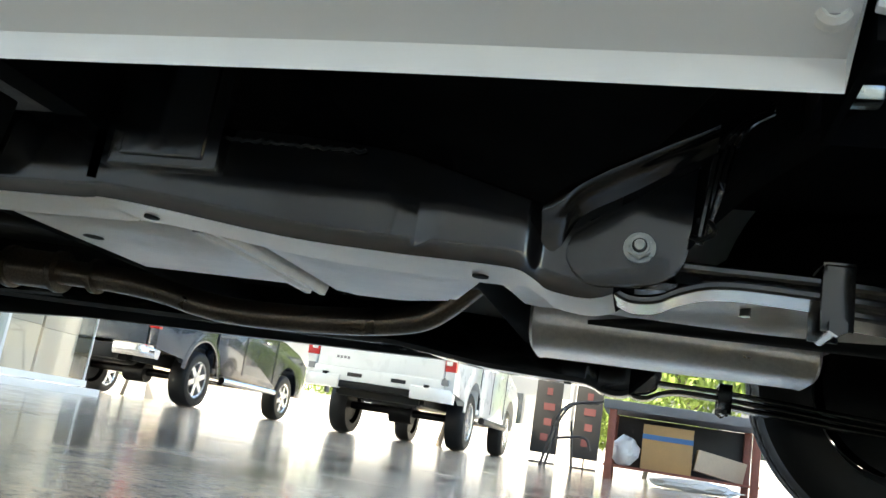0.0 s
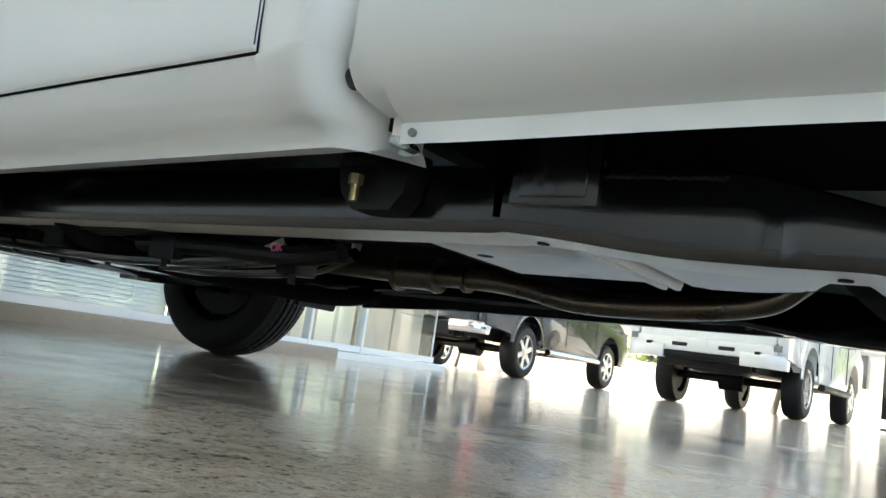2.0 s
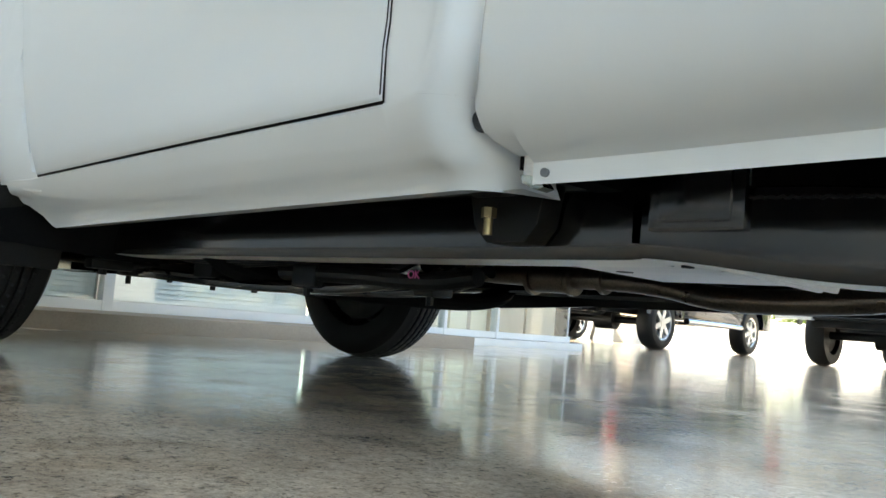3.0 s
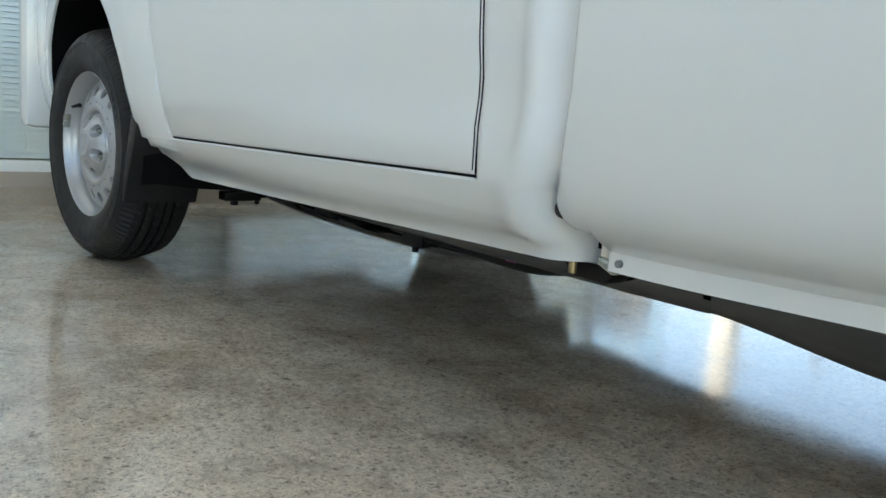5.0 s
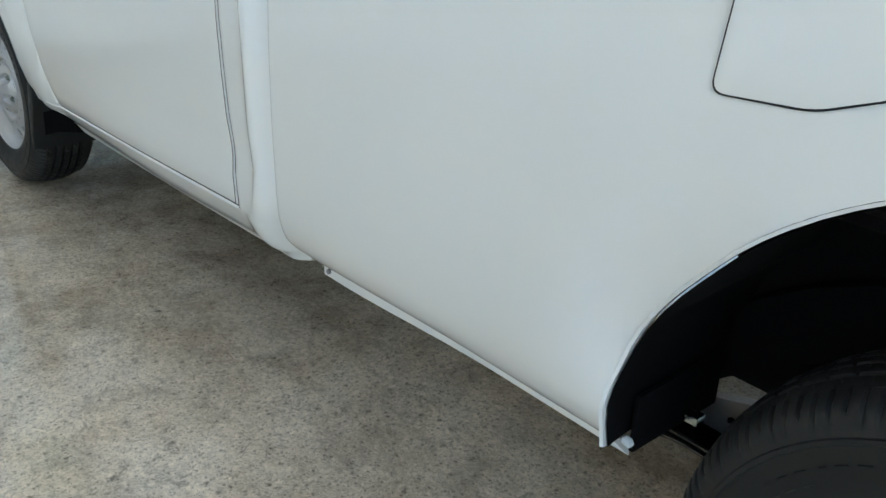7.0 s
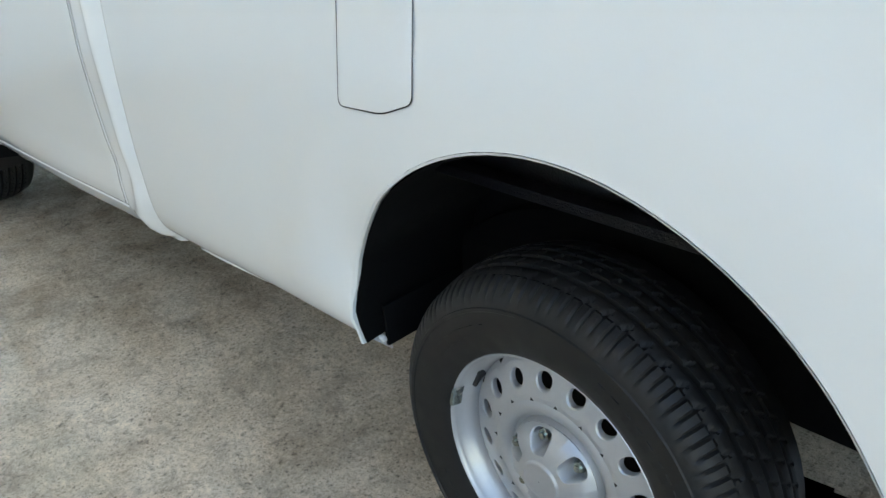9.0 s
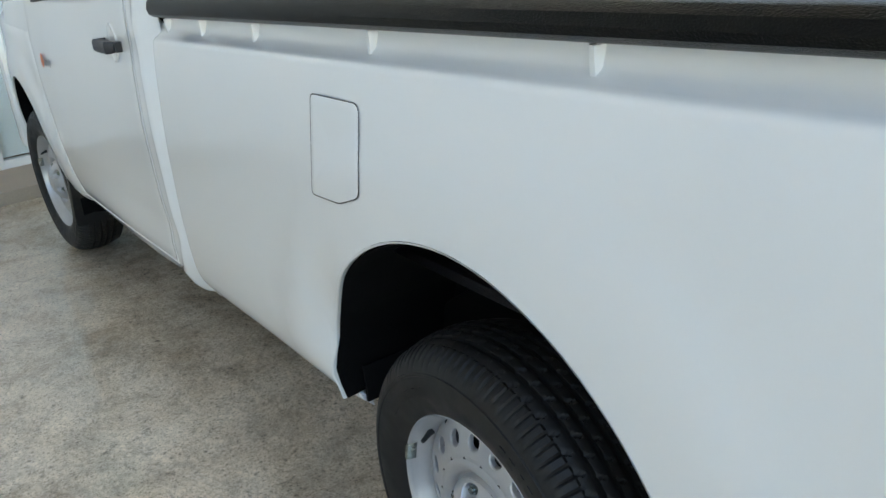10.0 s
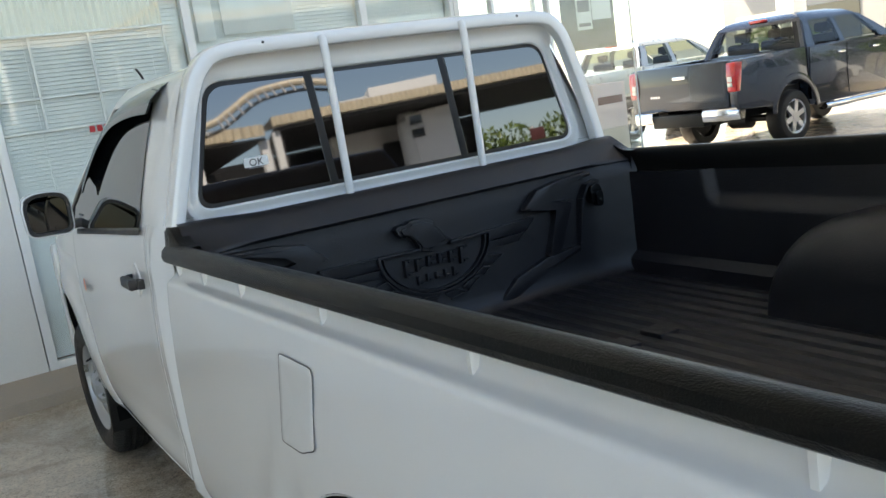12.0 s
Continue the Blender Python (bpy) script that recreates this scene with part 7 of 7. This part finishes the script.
for j in range(241):
    d = 0.05 * (j % 4 < 2)
    u = 18.0 * j / 240
    rows.append([(d, u, 4.74), (d, u, 5.00), (1.0, u, 5.06), (6.0, u, 5.5)])
grid(bm, rows)
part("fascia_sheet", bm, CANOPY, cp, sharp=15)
# soffit and rear wall are black in place of the shade under the canopy
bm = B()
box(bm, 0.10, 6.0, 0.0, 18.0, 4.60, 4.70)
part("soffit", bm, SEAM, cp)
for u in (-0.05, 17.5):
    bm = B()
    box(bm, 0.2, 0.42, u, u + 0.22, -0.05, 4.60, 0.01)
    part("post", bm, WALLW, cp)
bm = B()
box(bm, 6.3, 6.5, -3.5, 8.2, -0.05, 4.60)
part("shade_wall", bm, SEAM, cp)
cq = thing("canopy", "lower canopy with rusty golden fascia beside the yard", "canopy", (20.85, 7.45, 0), 180)
bm = B()
rows = []
for j in range(161):
    d = -0.04 * (j % 4 < 2)
    u = 10.0 * j / 160
    rows.append([(d, u, 4.28), (d, u, 4.58), (-1.0, u, 4.62), (-6.0, u, 4.7)])
grid(bm, rows)
part("fascia_sheet", bm, CANOPY, cq, sharp=15)
# this soffit and its rear wall also have canopy shade put into their colour
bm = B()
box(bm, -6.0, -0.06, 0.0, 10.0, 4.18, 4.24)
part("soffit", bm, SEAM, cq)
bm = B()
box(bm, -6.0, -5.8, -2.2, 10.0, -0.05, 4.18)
part("shade_back_wall", bm, SEAM, cq)
for u, w in ((-0.12, 0.24), (1.75, 0.10), (5.0, 0.14)):
    bm = B()
    box(bm, -0.4, -0.2, u, u + w, -0.05, 4.18, 0.01)
    part("post", bm, WALLW, cq)
hs = thing("kiosk", "white rendered two-storey kiosk with dark square windows", "building", (22.75, 12.75, 0), 29)
bm = B()
box(bm, 0, 2.0, 0, 1.60, -0.05, 4.52, 0.03)
part("wall", bm, WALLW, hs)
bm = B()
tube(bm, smooth_path([(0.25, -0.02, -0.05), (0.25, -0.02, 3.4), (0.35, 0.02, 4.3), (0.7, 0.1, 4.5)], 5), 0.32, 14)
part("rounded_corner", bm, CONC2, hs)
for z in (3.72, 4.14):
    bm = B()
    box(bm, -0.03, 0.03, 0.10, 0.50, z, z + 0.27)
    part("window", bm, DARKWIN, hs)
    bm = B()
    box(bm, -0.10, 0.0, 0.06, 0.54, z + 0.27, z + 0.31)
    part("window_hood", bm, CONC2, hs)
hw = thing("building", "white rendered wall building standing under the canopy", "building", (25.6, 11.4, 0), 15.4)
bm = B()
box(bm, 0, 1.5, 0, 3.6, -0.05, 4.56, 0.03)
part("wall", bm, WALLW, hw)
# black panel added for the dark low area before the wall
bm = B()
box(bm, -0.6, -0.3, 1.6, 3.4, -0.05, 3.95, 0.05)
part("dark_fill", bm, SEAM, hw)
hb = thing("building", "tall white building with a grey stepped end behind the canopy", "building", (55.0, 28.6, 0), 20)
bm = B()
box(bm, 0, 10, 0, 5.2, -0.05, 11.6, 0.05)
part("wall", bm, WALLW, hb)
bm = B()
box(bm, 0.8, 10, -2.2, -0.02, -0.05, 11.2, 0.05)
part("end_block", bm, CONC2, hb)
bm = B()
box(bm, 0.75, 0.83, -1.7, -0.4, 10.2, 10.9)
part("window", bm, DARKWIN, hb)
# dark van across the yard, added to darken the foot of the rear-glass reflection
vn = thing("van", "black van added for the dark band low in the rear glass", "van", (12.9, 5.2, -0.05), 114)
bm = B()
prism(bm, [(-2.1, 0.35), (2.1, 0.35), (2.15, 0.95), (1.75, 1.25), (1.15, 2.45), (-1.95, 2.52), (-2.12, 2.2)], "y", -0.85, 0.85, 0.06)
part("body", bm, GLOSSBLACK, vn)
for x0, x1 in ((-1.9, -1.0), (-0.9, 0.0), (0.1, 1.1)):
    bm = B()
    for y in (-0.856, 0.850):
        box(bm, x0, x1, y, y + 0.006, 1.45, 2.10)
    part("window", bm, DARKWIN, vn)
for x in (-1.35, 1.35):
    for y in (-0.86, 0.66):
        bm = B()
        cyl(bm, (x, y, 0.33), (x, y + 0.2, 0.33), 0.33, 24)
        part("wheel", bm, RUBBER, vn)
# curved gutter beam with pale brackets over the yard
gb2 = thing("gutter_beam", "curved rusty steel gutter beam with pale brackets", "beam", (0, 0, 0))
arc = smooth_path([(19.3, 3.6, 4.05), (19.2, 5.5, 4.46), (19.1, 6.0, 4.66), (18.95, 6.6, 4.98), (18.75, 7.1, 5.06), (18.5, 7.7, 5.06), (18.2, 8.3, 4.9)], 8)
bm = B()
tube(bm, arc, 0.085, 10)
part("beam", bm, CANOPY, gb2)
bm = B()
tube(bm, [p + Vector((0.0, 0.10, -0.20)) for p in arc], 0.04, 8)
part("lower_chord", bm, SEAM, gb2)
for i in range(4, len(arc) - 8, 3):
    bm = B()
    tube(bm, [arc[i] + Vector((-0.08, 0, 0.03)), arc[i] + Vector((-0.06, 0.13, -0.20))], 0.028, 6)
    part("bracket", bm, WALLW, gb2)
# red panel added for a small red shape mirrored in the rear glass
sg_ = thing("red_panel", "small red panel on a post for a red shape in the rear glass", "sign", (13.6, 10.4, 0), 38)
bm = B()
box(bm, -0.03, 0.03, -0.05, 0.25, 2.20, 2.45, 0.02)
part("panel", bm, FADEDRED, sg_)
bm = B()
cyl(bm, (0.05, 0, -0.05), (0.05, 0, 2.5), 0.04, 10)
part("post", bm, CONC2, sg_)
for i in range(5):
    shrub("shrub", (31.6 + 0.6 * (i % 2) - 0.5 * i, 21.6 + 1.7 * i, -0.05), 4.7, 1.5, 1500, "green hedge shrub across the yard", 40 + i, False)
